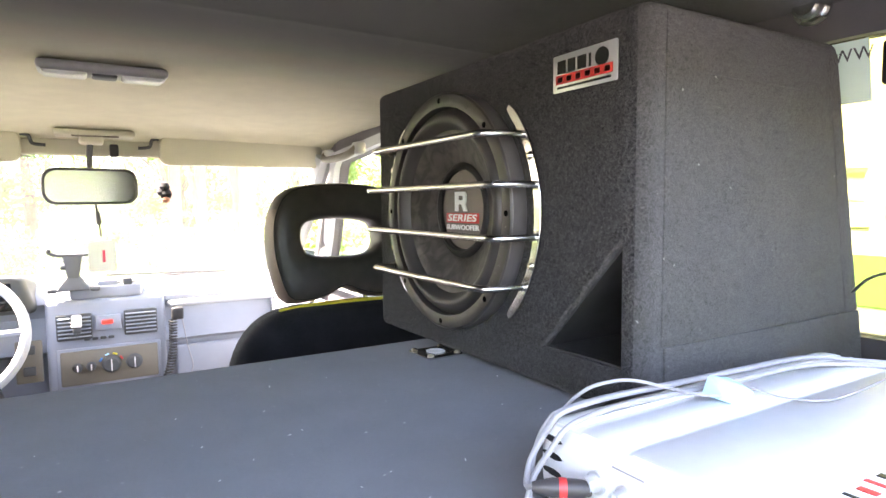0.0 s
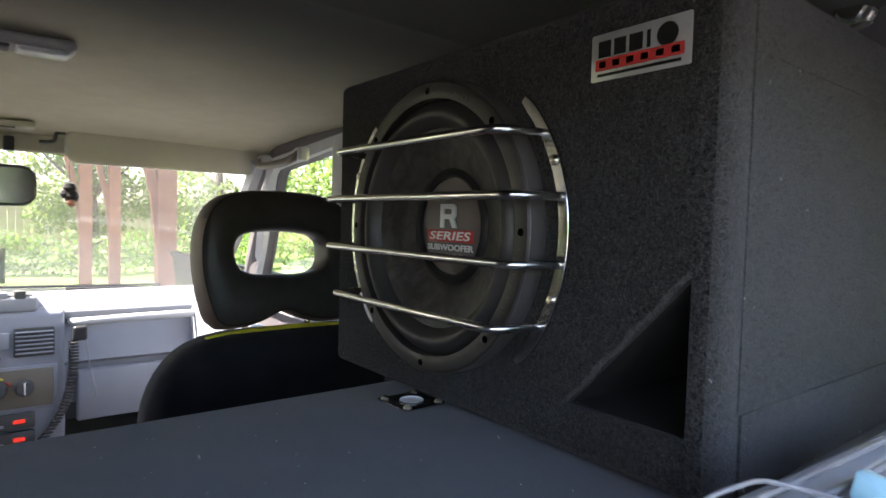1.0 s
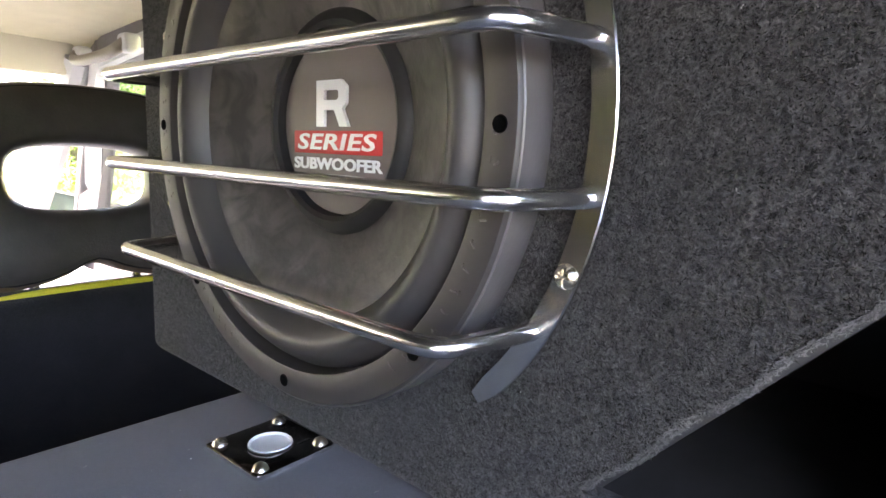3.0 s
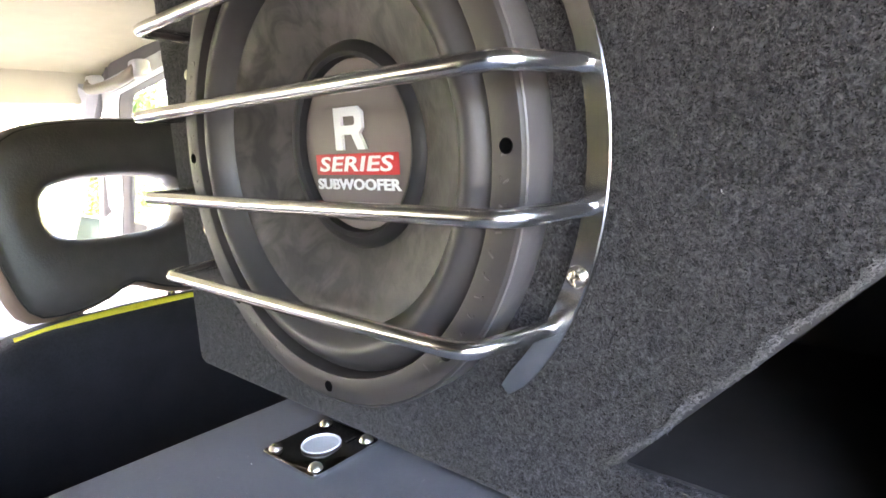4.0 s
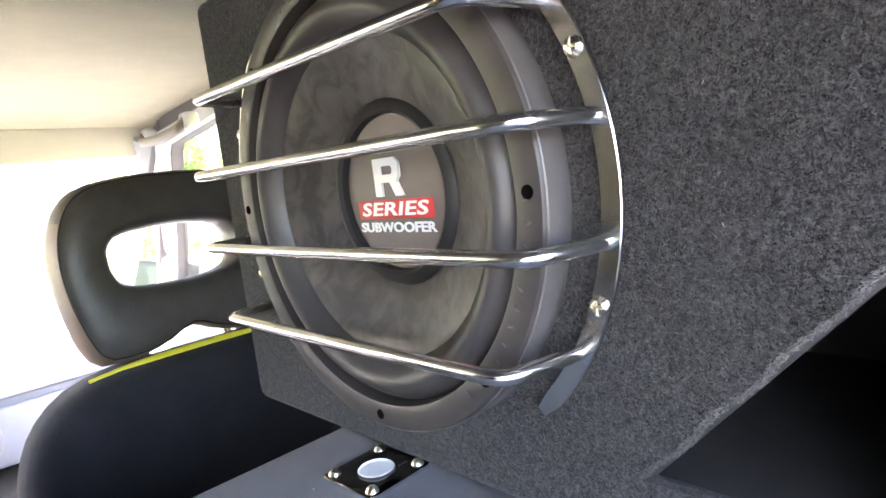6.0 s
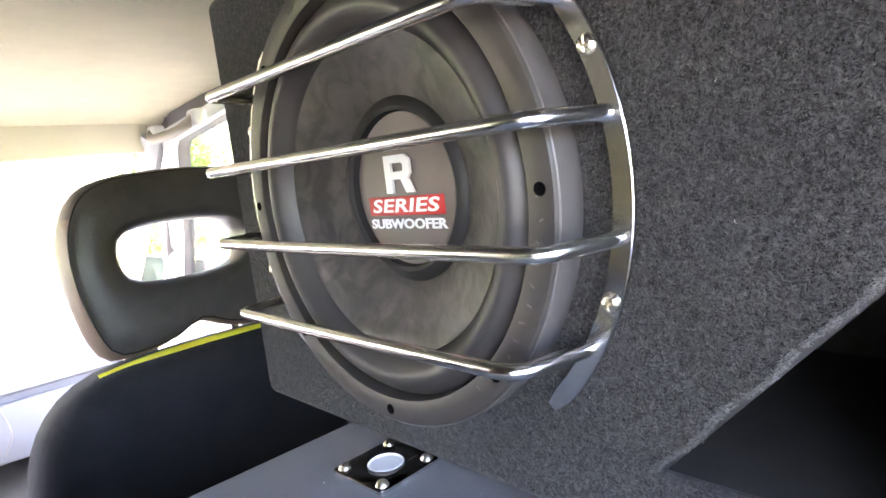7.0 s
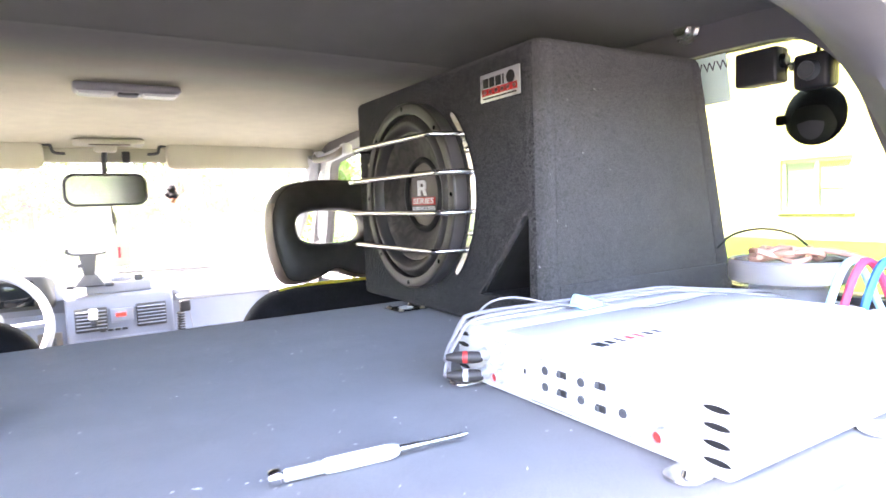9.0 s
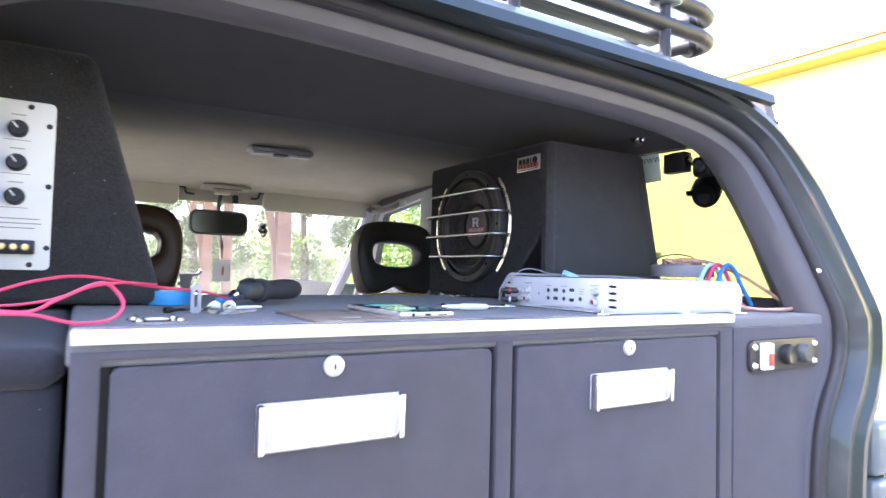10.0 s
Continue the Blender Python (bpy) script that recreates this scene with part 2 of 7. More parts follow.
M = dict(
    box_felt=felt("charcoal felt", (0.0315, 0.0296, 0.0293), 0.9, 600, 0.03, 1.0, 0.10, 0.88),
    # same felt as the speaker face, finer; daylight on the rear painted in paler
    box_weave=felt("fine charcoal felt, lit tone", (0.068, 0.065, 0.0635), 0.7, 700, 0.05, 0.9, 0.08, 0.2),
    left_felt=felt("dark felt", (0.040, 0.039, 0.041), 0.55, 600, 0.04, 0.6, 0.10, 0.12),
    board_felt=felt("slate fabric", (0.140, 0.142, 0.146), 0.18, 900, 0.05, 0.25, 0.07),
    drawer_felt=felt("grey drawer fabric", (0.070, 0.0665, 0.0755), 0.16, 900, 0.02, 0.25, 0.08),
    side_felt=felt("dark side panel felt", (0.030, 0.029, 0.033), 0.3, 700, 0.02, 0.3, 0.08),
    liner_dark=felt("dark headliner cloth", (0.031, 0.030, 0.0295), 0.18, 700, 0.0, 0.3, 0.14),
    # beige liner, its dimming towards the load bay put into the colour
    liner_beige=felt("beige headliner cloth with painted shade to the rear", (0.031, 0.030, 0.0295), 0.08, 700, 0.0, 0.2, 0.05, 0.0, ((0.50, 0.47, 0.325), 0.83, 1.25)),
    port_black=material("black painted port", (0.026, 0.025, 0.024), 0.6, vary=0.5, scale=40, bump=0.1, bump_scale=30),
    rubber=material("black rubber", (0.047, 0.0415, 0.039), 0.45, vary=0.2, scale=25, bump=0.05),
    cone=material("coated paper cone", (0.080, 0.070, 0.064), 0.46, vary=0.45, scale=18, bump=0.3, bump_scale=110, stain=0.55),
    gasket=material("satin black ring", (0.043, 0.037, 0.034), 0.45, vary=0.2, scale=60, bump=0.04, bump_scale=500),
    ring_side=material("graphite ring side", (0.090, 0.081, 0.078), 0.34, vary=0.15, scale=50, bump=0.04, bump_scale=400),
    hole_black=material("unlit hole", (0.003, 0.003, 0.003), 0.9, vary=0.0, spec=0.0),
    cap_rim=material("black foam cap rim", (0.016, 0.015, 0.0145), 0.55, vary=0.2, scale=60, bump=0.05, bump_scale=400),
    plate_mirror=material("dark mirror-plated steel", (0.16, 0.145, 0.135), 0.10, 1.0, vary=0.15, scale=90),
    cap=material("satin brown-grey cap", (0.135, 0.108, 0.098), 0.5, vary=0.12, scale=40, bump=0.04, bump_scale=500),
    chrome=material("chrome", (0.80, 0.79, 0.77), 0.20, 1.0, vary=0.06, scale=60, rough_vary=0.05),
    strap_steel=material("polished steel strap", (0.66, 0.66, 0.64), 0.17, 1.0, vary=0.12, scale=80, bump=0.02, bump_scale=220),
    zinc=material("yellowish plated steel", (0.78, 0.72, 0.60), 0.28, 1.0, vary=0.1, scale=120),
    steel=material("brushed steel strip", (0.62, 0.62, 0.60), 0.26, 1.0, vary=0.1, scale=80, bump=0.03, bump_scale=300),
    white_print=material("white print", (0.75, 0.75, 0.74), 0.5, vary=0.03),
    red_print=material("red print", (0.55, 0.045, 0.04), 0.45, vary=0.06),
    black_print=material("black print", (0.012, 0.012, 0.012), 0.4, vary=0.05),
    badge=material("brushed aluminium badge", (0.62, 0.62, 0.62), 0.35, 0.6, vary=0.06, scale=90),
    alu=material("anodised aluminium", (0.78, 0.785, 0.785), 0.42, 0.1, vary=0.06, scale=40, bump=0.02, bump_scale=500),
    alu_trim=material("polished aluminium edge", (0.82, 0.83, 0.85), 0.3, 0.8, vary=0.06, scale=30),
    white_plate=material("white handle cover", (0.78, 0.78, 0.77), 0.35, vary=0.05, scale=20),
    black_plastic=material("black plastic", (0.018, 0.018, 0.019), 0.42, vary=0.2, scale=60, bump=0.06, bump_scale=600),
    leather=material("black leather", (0.050, 0.045, 0.042), 0.42, vary=0.25, scale=40, bump=0.2, bump_scale=350),
    brown_leather=material("worn brown leather", (0.125, 0.066, 0.042), 0.38, vary=0.25, scale=25, bump=0.2, bump_scale=350),
    side_leather=material("taupe leather gusset", (0.12, 0.085, 0.068), 0.5, vary=0.2, scale=30, bump=0.15, bump_scale=350),
    seat_cloth=felt("black seat cloth", (0.022, 0.022, 0.024), 0.3, 600, 0.0, 0.5),
    yellow=material("plain yellow", (0.72, 0.62, 0.05), 0.6, vary=0.1),
    dash_grey=material("pale grey dashboard plastic", (0.25, 0.272, 0.315), 0.5, vary=0.05, scale=20, bump=0.06, bump_scale=700),
    dash_panel=material("taupe console panel", (0.15, 0.135, 0.105), 0.5, vary=0.08, scale=30),
    dash_dark=material("dark instrument hood", (0.06, 0.065, 0.065), 0.55, vary=0.1, scale=40),
    beige_plastic=material("cream plastic", (0.50, 0.48, 0.37), 0.5, vary=0.05, scale=15, bump=0.05, bump_scale=600),
    trim_plastic=material("grey pillar trim", (0.096, 0.091, 0.094), 0.55, vary=0.12, scale=20, bump=0.12, bump_scale=500),
    tool_grey=material("matt grey grip plastic", (0.0500, 0.0500, 0.0540), 0.6, vary=0.12, scale=50, bump=0.08, bump_scale=500),
    trim_light=material("pale pillar trim", (0.39, 0.405, 0.415), 0.5, vary=0.06, scale=20),
    seal=material("weather seal rubber", (0.032, 0.032, 0.034), 0.5, vary=0.15, scale=40, bump=0.05),
    green_paint=material("dark green car paint", (0.014, 0.024, 0.021), 0.38, vary=0.25, scale=6, coat=0.25),
    dusty_paint=material("dusty green sill paint", (0.030, 0.037, 0.036), 0.42, vary=0.35, scale=14, coat=0.4),
    screen=material("dark glass screen", (0.01, 0.012, 0.013), 0.06, vary=0.0),
    screen_glow=material("teal screen glyph", (0.05, 0.2, 0.2), 0.3, vary=0.0, emit=(0.25, 0.75, 0.75), emit_power=0.045),
    red_led=material("red display", (0.2, 0.01, 0.01), 0.3, vary=0.0, emit=(1.0, 0.05, 0.03), emit_power=0.10),
    case_brown=material("taupe leather phone cover", (0.23, 0.182, 0.145), 0.55, vary=0.12, scale=60, bump=0.12, bump_scale=900),
    phone_body=material("champagne phone body", (0.6, 0.58, 0.55), 0.3, 0.4, vary=0.03),
    clear=glass("clear plastic", (0.93, 0.94, 0.95), rough=0.08),
    pane=glass("window glass", (0.97, 0.975, 0.965)),
    screen_pane=glass("dusty windscreen glass", (0.78, 0.785, 0.77), dust=0.012),
    holder_grey=material("grey holder plastic", (0.075, 0.08, 0.085), 0.5, vary=0.08, scale=40),
    stitch=material("dark stitched seam", (0.012, 0.011, 0.011), 0.6, vary=0.1),
    white_clear=material("translucent white plastic", (0.62, 0.63, 0.66), 0.3, vary=0.05, trans=0.5),
    port_edge=material("frayed grey felt edge", (0.084, 0.080, 0.076), 0.95, vary=0.4, scale=300, island=0.6),
    pane_tint=glass("tinted window glass", (0.42, 0.44, 0.36)),
    door_pane=glass("dark tinted door glass", (0.10, 0.11, 0.10)),
    tub_plastic=material("milky tub plastic", (0.29, 0.28, 0.30), 0.35, vary=0.06, scale=30, trans=0.25),
    teal_lit=material("pale teal lit disc", (0.2, 0.4, 0.4), 0.3, vary=0.0, emit=(0.45, 0.85, 0.85), emit_power=0.06),
    sticker=material("pale green sticker", (0.62, 0.78, 0.68), 0.6, vary=0.05),
    red_wire=material("red pvc wire", (0.66, 0.06, 0.13), 0.35, vary=0.06, scale=60),
    blue_wire=material("blue pvc wire", (0.03, 0.2, 0.5), 0.35, vary=0.06, scale=60),
    cyan_wire=material("light blue tape", (0.42, 0.74, 0.86), 0.45, vary=0.06, scale=60),
    grey_wire=material("grey cable", (0.30, 0.29, 0.30), 0.4, vary=0.08, scale=80),
    copper_wire=material("clear-jacketed copper wire", (0.62, 0.36, 0.27), 0.35, 0.2, vary=0.1, scale=120),
    black_wire=material("black cable", (0.03, 0.03, 0.03), 0.45, vary=0.1),
    blue_tape=material("blue tape", (0.05, 0.33, 0.62), 0.45, vary=0.08, scale=60),
    gold=material("gilt connector", (0.7, 0.5, 0.25), 0.3, 1.0, vary=0.06),
    mirror=material("mirror glass", (0.42, 0.42, 0.42), 0.16, 1.0, vary=0.0),
    lamp_lens=material("lamp lens", (0.7, 0.7, 0.68), 0.25, vary=0.05, scale=60, bump=0.2, bump_scale=300),
    ground=material("worn asphalt yard", (0.22, 0.212, 0.20), 0.9, vary=0.25, scale=3.0, bump=0.3, bump_scale=60),
    asphalt=material("dark asphalt", (0.062, 0.061, 0.06), 0.9, vary=0.25, scale=3.0, bump=0.3, bump_scale=60),
    grass=material("mown grass", (0.10, 0.17, 0.035), 0.9, vary=0.4, scale=4.0, bump=0.5, bump_scale=90),
    leaf=foliage("leaf", (0.14, 0.21, 0.06)),
    hedge=foliage("hedge leaf", (0.11, 0.19, 0.05)),
    bark=material("bark", (0.11, 0.085, 0.06), 0.9, vary=0.35, scale=14, bump=0.5, bump_scale=40),
    timber=material("brown stained timber", (0.36, 0.18, 0.12), 0.65, vary=0.2, scale=9, bump=0.15, bump_scale=60),
    render_yellow=material("yellow rendered wall", (0.78, 0.70, 0.33), 0.9, vary=0.06, scale=1.5, bump=0.2, bump_scale=60),
    render_cream=material("cream plinth", (0.66, 0.62, 0.42), 0.9, vary=0.08, scale=2, bump=0.2, bump_scale=60),
    roof_tile=material("orange eaves board", (0.55, 0.26, 0.07), 0.7, vary=0.15, scale=4),
    win_white=material("white window frame", (0.75, 0.75, 0.73), 0.4, vary=0.03),
    fence_wood=material("weathered fence board", (0.58, 0.50, 0.36), 0.85, vary=0.25, scale=8, bump=0.2, bump_scale=50),
    house_pane=material("house window glass", (0.42, 0.47, 0.48), 0.12, vary=0.15, scale=2.0),
    nap=material("felt fibre", (0.046, 0.0438, 0.042), 0.9, vary=0.35, scale=260, island=0.9, spec=0.1),
    dust=material("pale dust speck", (0.45, 0.44, 0.42), 0.9, vary=0.2, scale=50, island=0.3),
    tyre=material("tyre rubber", (0.02, 0.02, 0.02), 0.8, vary=0.2, scale=20),
    red_lens=material("red lamp lens", (0.35, 0.012, 0.012), 0.12, vary=0.1, scale=40, coat=0.6),
    grey_lens=material("smoked lamp lens", (0.13, 0.16, 0.16), 0.15, vary=0.12, scale=30, coat=0.6),
)


# ---------------------------------------------------------------- mesh helpers
def thing(name, label, category, m=Matrix(), group="", kind=""):
    ob = new(name)
    ob.matrix_world = m
    ob.empty_display_size = 0.02
    return tagged(ob, label, category, group, kind)


def to_mesh(name, bm, mat, angle=38):
    me = bpy.data.meshes.new(name)
    bmesh.ops.recalc_face_normals(bm, faces=bm.faces[:])
    bm.to_mesh(me)
    bm.free()
    for p in me.polygons:
        p.use_smooth = True
    me.set_sharp_from_angle(angle=radians(angle))
    for one in (mat if isinstance(mat, (list, tuple)) else [mat]):
        me.materials.append(M[one])
    return me


def part(name, bm, mat, parent=None, label="", m=None, angle=38):
    """One mesh object, under parent if there is one."""
    ob = new(name, to_mesh(name, bm, mat, angle))
    if parent is not None:
        ob.parent = parent
    if m is not None:
        ob.matrix_local = m
    return tagged(ob, label)


def single(name, bm, mat, label, category, m=Matrix(), kind="", group="", angle=38):
    ob = new(name, to_mesh(name, bm, mat, angle))
    ob.matrix_world = m
    return tagged(ob, label, category, group, kind)


def rbox(sx, sy, sz, r=0.002, seg=2, c=(0, 0, 0), bm=None, m=None):
    """A box with rounded edges, centred at c."""
    out = bmesh.new()
    bmesh.ops.create_cube(out, size=1)
    bmesh.ops.scale(out, vec=(sx, sy, sz), verts=out.verts)
    if r > 0:
        bmesh.ops.bevel(out, geom=out.edges[:], offset=min(r, 0.49 * min(sx, sy, sz)), segments=seg, affect="EDGES", profile=0.5, clamp_overlap=True)
    if m is not None:
        bmesh.ops.transform(out, matrix=m, verts=out.verts)
    bmesh.ops.translate(out, vec=c, verts=out.verts)
    return join(bm, out) if bm is not None else out


def join(bm, other):
    me = bpy.data.meshes.new("t")
    other.to_mesh(me)
    other.free()
    bm.from_mesh(me)
    bpy.data.meshes.remove(me)
    return bm


def hull(points, r=0.0, seg=3):
    """A convex body from its corners, edges rounded."""
    bm = bmesh.new()
    for p in points:
        bm.verts.new(p)
    bmesh.ops.convex_hull(bm, input=bm.verts)
    bmesh.ops.dissolve_limit(bm, angle_limit=0.02, verts=bm.verts, edges=bm.edges)
    if r > 0:
        bmesh.ops.bevel(bm, geom=bm.edges[:], offset=r, segments=seg, affect="EDGES", profile=0.5, clamp_overlap=True)
    return bm


def smooth_line(pts, n=8, closed=False):
    """Catmull-Rom through pts."""
    p = [Vector(q) for q in pts]
    k = len(p)
    out = []
    for i in range(k if closed else k - 1):
        a, b, c, d = (p[(i + j - 1) % k] if closed else p[min(max(i + j - 1, 0), k - 1)] for j in range(4))
        for s in range(n):
            t = s / n
            out.append(0.5 * ((2 * b) + (c - a) * t + (2 * a - 5 * b + 4 * c - d) * t * t + (3 * b - a - 3 * c + d) * t ** 3))
    if not closed:
        out.append(p[-1])
    return out


def tube(pts, r, sides=10, closed=False, bm=None, flat=1.0):
    """A round rod swept along pts, with caps."""
    bm = bm or bmesh.new()
    p = [Vector(q) for q in pts]
    k = len(p)
    rings, up = [], None
    for i in range(k):
        a, b = (p[(i - 1) % k], p[(i + 1) % k]) if closed else (p[max(i - 1, 0)], p[min(i + 1, k - 1)])
        d = (b - a).normalized()
        if up is None:
            up = d.orthogonal().normalized()
        up = (up - d * up.dot(d)).normalized()
        side = d.cross(up)
        rr = r[i] if isinstance(r, (list, tuple)) else r
        rings.append([bm.verts.new(p[i] + rr * (math.cos(t) * up + flat * math.sin(t) * side)) for t in (2 * math.pi * j / sides for j in range(sides))])
    for i in range(k if closed else k - 1):
        a, b = rings[i], rings[(i + 1) % k]
        for j in range(sides):
            bm.faces.new((a[j], a[(j + 1) % sides], b[(j + 1) % sides], b[j]))
    if not closed:
        bm.faces.new(rings[0][::-1])
        bm.faces.new(rings[-1])
    return bm


def lathe(profile, sides=48, bm=None, m=None, close=False):
    """Turns (radius, height) pairs about the z axis."""
    out = bmesh.new()
    rings = []
    for r, h in profile:
        if r < 1e-6:
            rings.append([out.verts.new((0, 0, h))])
        else:
            rings.append([out.verts.new((r * math.cos(t), r * math.sin(t), h)) for t in (2 * math.pi * j / sides for j in range(sides))])
    pairs = list(zip(rings, rings[1:])) + ([(rings[-1], rings[0])] if close else [])
    for a, b in pairs:
        for j in range(sides):
            q = (j + 1) % sides
            if len(a) == 1 and len(b) > 1:
                out.faces.new((a[0], b[q], b[j]))
            elif len(b) == 1 and len(a) > 1:
                out.faces.new((a[j], a[q], b[0]))
            elif len(a) > 1:
                out.faces.new((a[j], a[q], b[q], b[j]))
    if m is not None:
        bmesh.ops.transform(out, matrix=m, verts=out.verts)
    return join(bm, out) if bm is not None else out


def plate(outer, holes=(), t=0.01, m=None, r=0.0):
    """A flat plate in the local xy plane from an outline with holes, thick from z = 0 to z = t."""
    bm = bmesh.new()
    edges = []
    for loop in (outer, *holes):
        vs = [bm.verts.new((q[0], q[1], 0)) for q in loop]
        edges += [bm.edges.new((vs[i], vs[(i + 1) % len(vs)])) for i in range(len(vs))]
    bmesh.ops.triangle_fill(bm, use_beauty=True, use_dissolve=False, edges=edges)
    bmesh.ops.dissolve_limit(bm, angle_limit=0.01, verts=bm.verts, edges=bm.edges)
    ret = bmesh.ops.extrude_face_region(bm, geom=bm.faces[:])
    bmesh.ops.translate(bm, vec=(0, 0, t), verts=[g for g in ret["geom"] if isinstance(g, bmesh.types.BMVert)])
    if r > 0:
        rim = [e for e in bm.edges if e.is_manifold and e.calc_face_angle(0) > 1.0 and abs(e.verts[0].co.z - e.verts[1].co.z) < 1e-6 and e.verts[0].co.z > t / 2]
        bmesh.ops.bevel(bm, geom=rim, offset=r, segments=2, affect="EDGES", profile=0.5, clamp_overlap=True)
    if m is not None:
        bmesh.ops.transform(bm, matrix=m, verts=bm.verts)
    return bm


def circle(r, n=32, c=(0, 0)):
    return [(c[0] + r * math.cos(2 * math.pi * i / n), c[1] + r * math.sin(2 * math.pi * i / n)) for i in range(n)]


def rrect(w, h, r, n=5, c=(0, 0)):
    out = []
    for cx, cy, a in ((1, 1, 0), (-1, 1, 90), (-1, -1, 180), (1, -1, 270)):
        for i in range(n + 1):
            t = radians(a + 90 * i / n)
            out.append((c[0] + cx * (w / 2 - r) + r * math.cos(t), c[1] + cy * (h / 2 - r) + r * math.sin(t)))
    return out


def cut(bm, *cutters):
    """bm with the cutters taken out of it."""
    me = bpy.data.meshes.new("t")
    bmesh.ops.recalc_face_normals(bm, faces=bm.faces[:])
    bm.to_mesh(me)
    bm.free()
    ob = new("t", me)
    spare = [ob]
    for c in cutters:
        cm = bpy.data.meshes.new("t")
        bmesh.ops.recalc_face_normals(c, faces=c.faces[:])
        c.to_mesh(cm)
        c.free()
        co = new("t", cm)
        spare.append(co)
        md = ob.modifiers.new("b", "BOOLEAN")
        md.operation, md.solver, md.object = "DIFFERENCE", "EXACT", co
    done = bpy.data.meshes.new_from_object(ob.evaluated_get(bpy.context.evaluated_depsgraph_get()))
    out = bmesh.new()
    out.from_mesh(done)
    for o in spare:
        d = o.data
        bpy.data.objects.remove(o)
        bpy.data.meshes.remove(d)
    bpy.data.meshes.remove(done)
    return out


def letters(text, size, depth=0.0004, spacing=1.0, align="CENTER", bold=0.0):
    """Raised letters in the local xy plane, facing +z."""
    cu = bpy.data.curves.new("t", "FONT")
    cu.body, cu.size, cu.extrude, cu.align_x, cu.align_y, cu.space_character = text, size, depth / 2, align, "CENTER", spacing
    cu.resolution_u, cu.offset = 3, bold
    ob = new("t", cu)
    me = bpy.data.meshes.new_from_object(ob.evaluated_get(bpy.context.evaluated_depsgraph_get()))
    bm = bmesh.new()
    bm.from_mesh(me)
    bpy.data.objects.remove(ob)
    bpy.data.curves.remove(cu)
    bpy.data.meshes.remove(me)
    return bm


def facing_left(x, y, z):
    """Local x to the rear, local y up, local z towards -x."""
    return Matrix(((0, 0, -1, x), (-1, 0, 0, y), (0, 1, 0, z), (0, 0, 0, 1)))


def facing_rear(x, y, z):
    """Local x to the right, local y up, local z towards -y."""
    return Matrix(((1, 0, 0, x), (0, 0, -1, y), (0, 1, 0, z), (0, 0, 0, 1)))


def side_wall(x):
    """Local x ahead, local y up, local z towards +x."""
    return Matrix(((0, 0, 1, x), (1, 0, 0, 0), (0, 1, 0, 0), (0, 0, 0, 1)))


def at(x, y, z, rz=0, rx=0, ry=0):
    return pose(x, y, z, rx, ry, rz)


def loft(rows, closed=False):
    """A sheet through rows of equal length."""
    bm = bmesh.new()
    vs = [[bm.verts.new(p) for p in row] for row in rows]
    for a, b in zip(vs, vs[1:]):
        for j in range(len(a) - (0 if closed else 1)):
            q = (j + 1) % len(a)
            bm.faces.new((a[j], a[q], b[q], b[j]))
    return bm


def thicken(bm, d):
    """Gives a sheet thickness d along its normals."""
    bmesh.ops.recalc_face_normals(bm, faces=bm.faces[:])
    bmesh.ops.solidify(bm, geom=bm.faces[:], thickness=d)
    return bm


CX = 0.045          # the car's centre line
TOP = 1.2           # height of the load board


# ---------------------------------------------------------------- ground and surroundings
def ground_sheet():
    bm = bmesh.new()
    bmesh.ops.create_grid(bm, x_segments=40, y_segments=40, size=900)
    single("ground", bm, "ground", "worn grey yard paving around the car", "ground", kind="structure")
    # unseen dark pad, added to weaken light bounced off the ground
    drive = plate([(-5.5, -13), (6.5, -13), (6.5, 2.6), (-5.5, 2.6)], t=0.02)
    single("drive", drive, "asphalt", "dark asphalt pad added under the car to cut bounce", "drive", kind="structure")
    lawn = plate([(-60, 9.5), (60, 9.5), (60, 80), (-60, 80)], t=0.03)
    single("lawn", lawn, "grass", "mown green lawn beyond the paving", "lawn", kind="structure")
    verge = plate([(8.5, -20), (16.2, -20), (16.2, 9.5), (8.5, 9.5)], t=0.03)
    single("lawn", verge, "grass", "grass verge in front of the yellow house", "lawn", kind="structure")


def leaf_cloud(centres, count, size, rnd):
    """Many small folded leaves scattered through blobs (x, y, z, rx, ry, rz)."""
    verts, faces = [], []
    for _ in range(count):
        cx, cy, cz, ra, rb, rc = centres[rnd.randrange(len(centres))]
        d = Vector((rnd.gauss(0, 1), rnd.gauss(0, 1), rnd.gauss(0, 1))).normalized() * (0.55 + 0.5 * rnd.random())
        p = Vector((cx + d.x * ra, cy + d.y * rb, cz + d.z * rc))
        u = Vector((rnd.uniform(-1, 1), rnd.uniform(-1, 1), rnd.uniform(-1, 1))).normalized()
        v = u.orthogonal().normalized()
        w = u.cross(v)
        s = size * rnd.uniform(0.6, 1.4)
        k = len(verts)
        verts += [p, p + s * (0.5 * u + 0.32 * v), p + s * u, p + s * (0.5 * u - 0.32 * v + 0.12 * w)]
        faces += [(k, k + 1, k + 2), (k, k + 2, k + 3)]
    me = bpy.data.meshes.new("t")
    me.from_pydata([tuple(v) for v in verts], [], faces)
    bm = bmesh.new()
    bm.from_mesh(me)
    bpy.data.meshes.remove(me)
    return bm


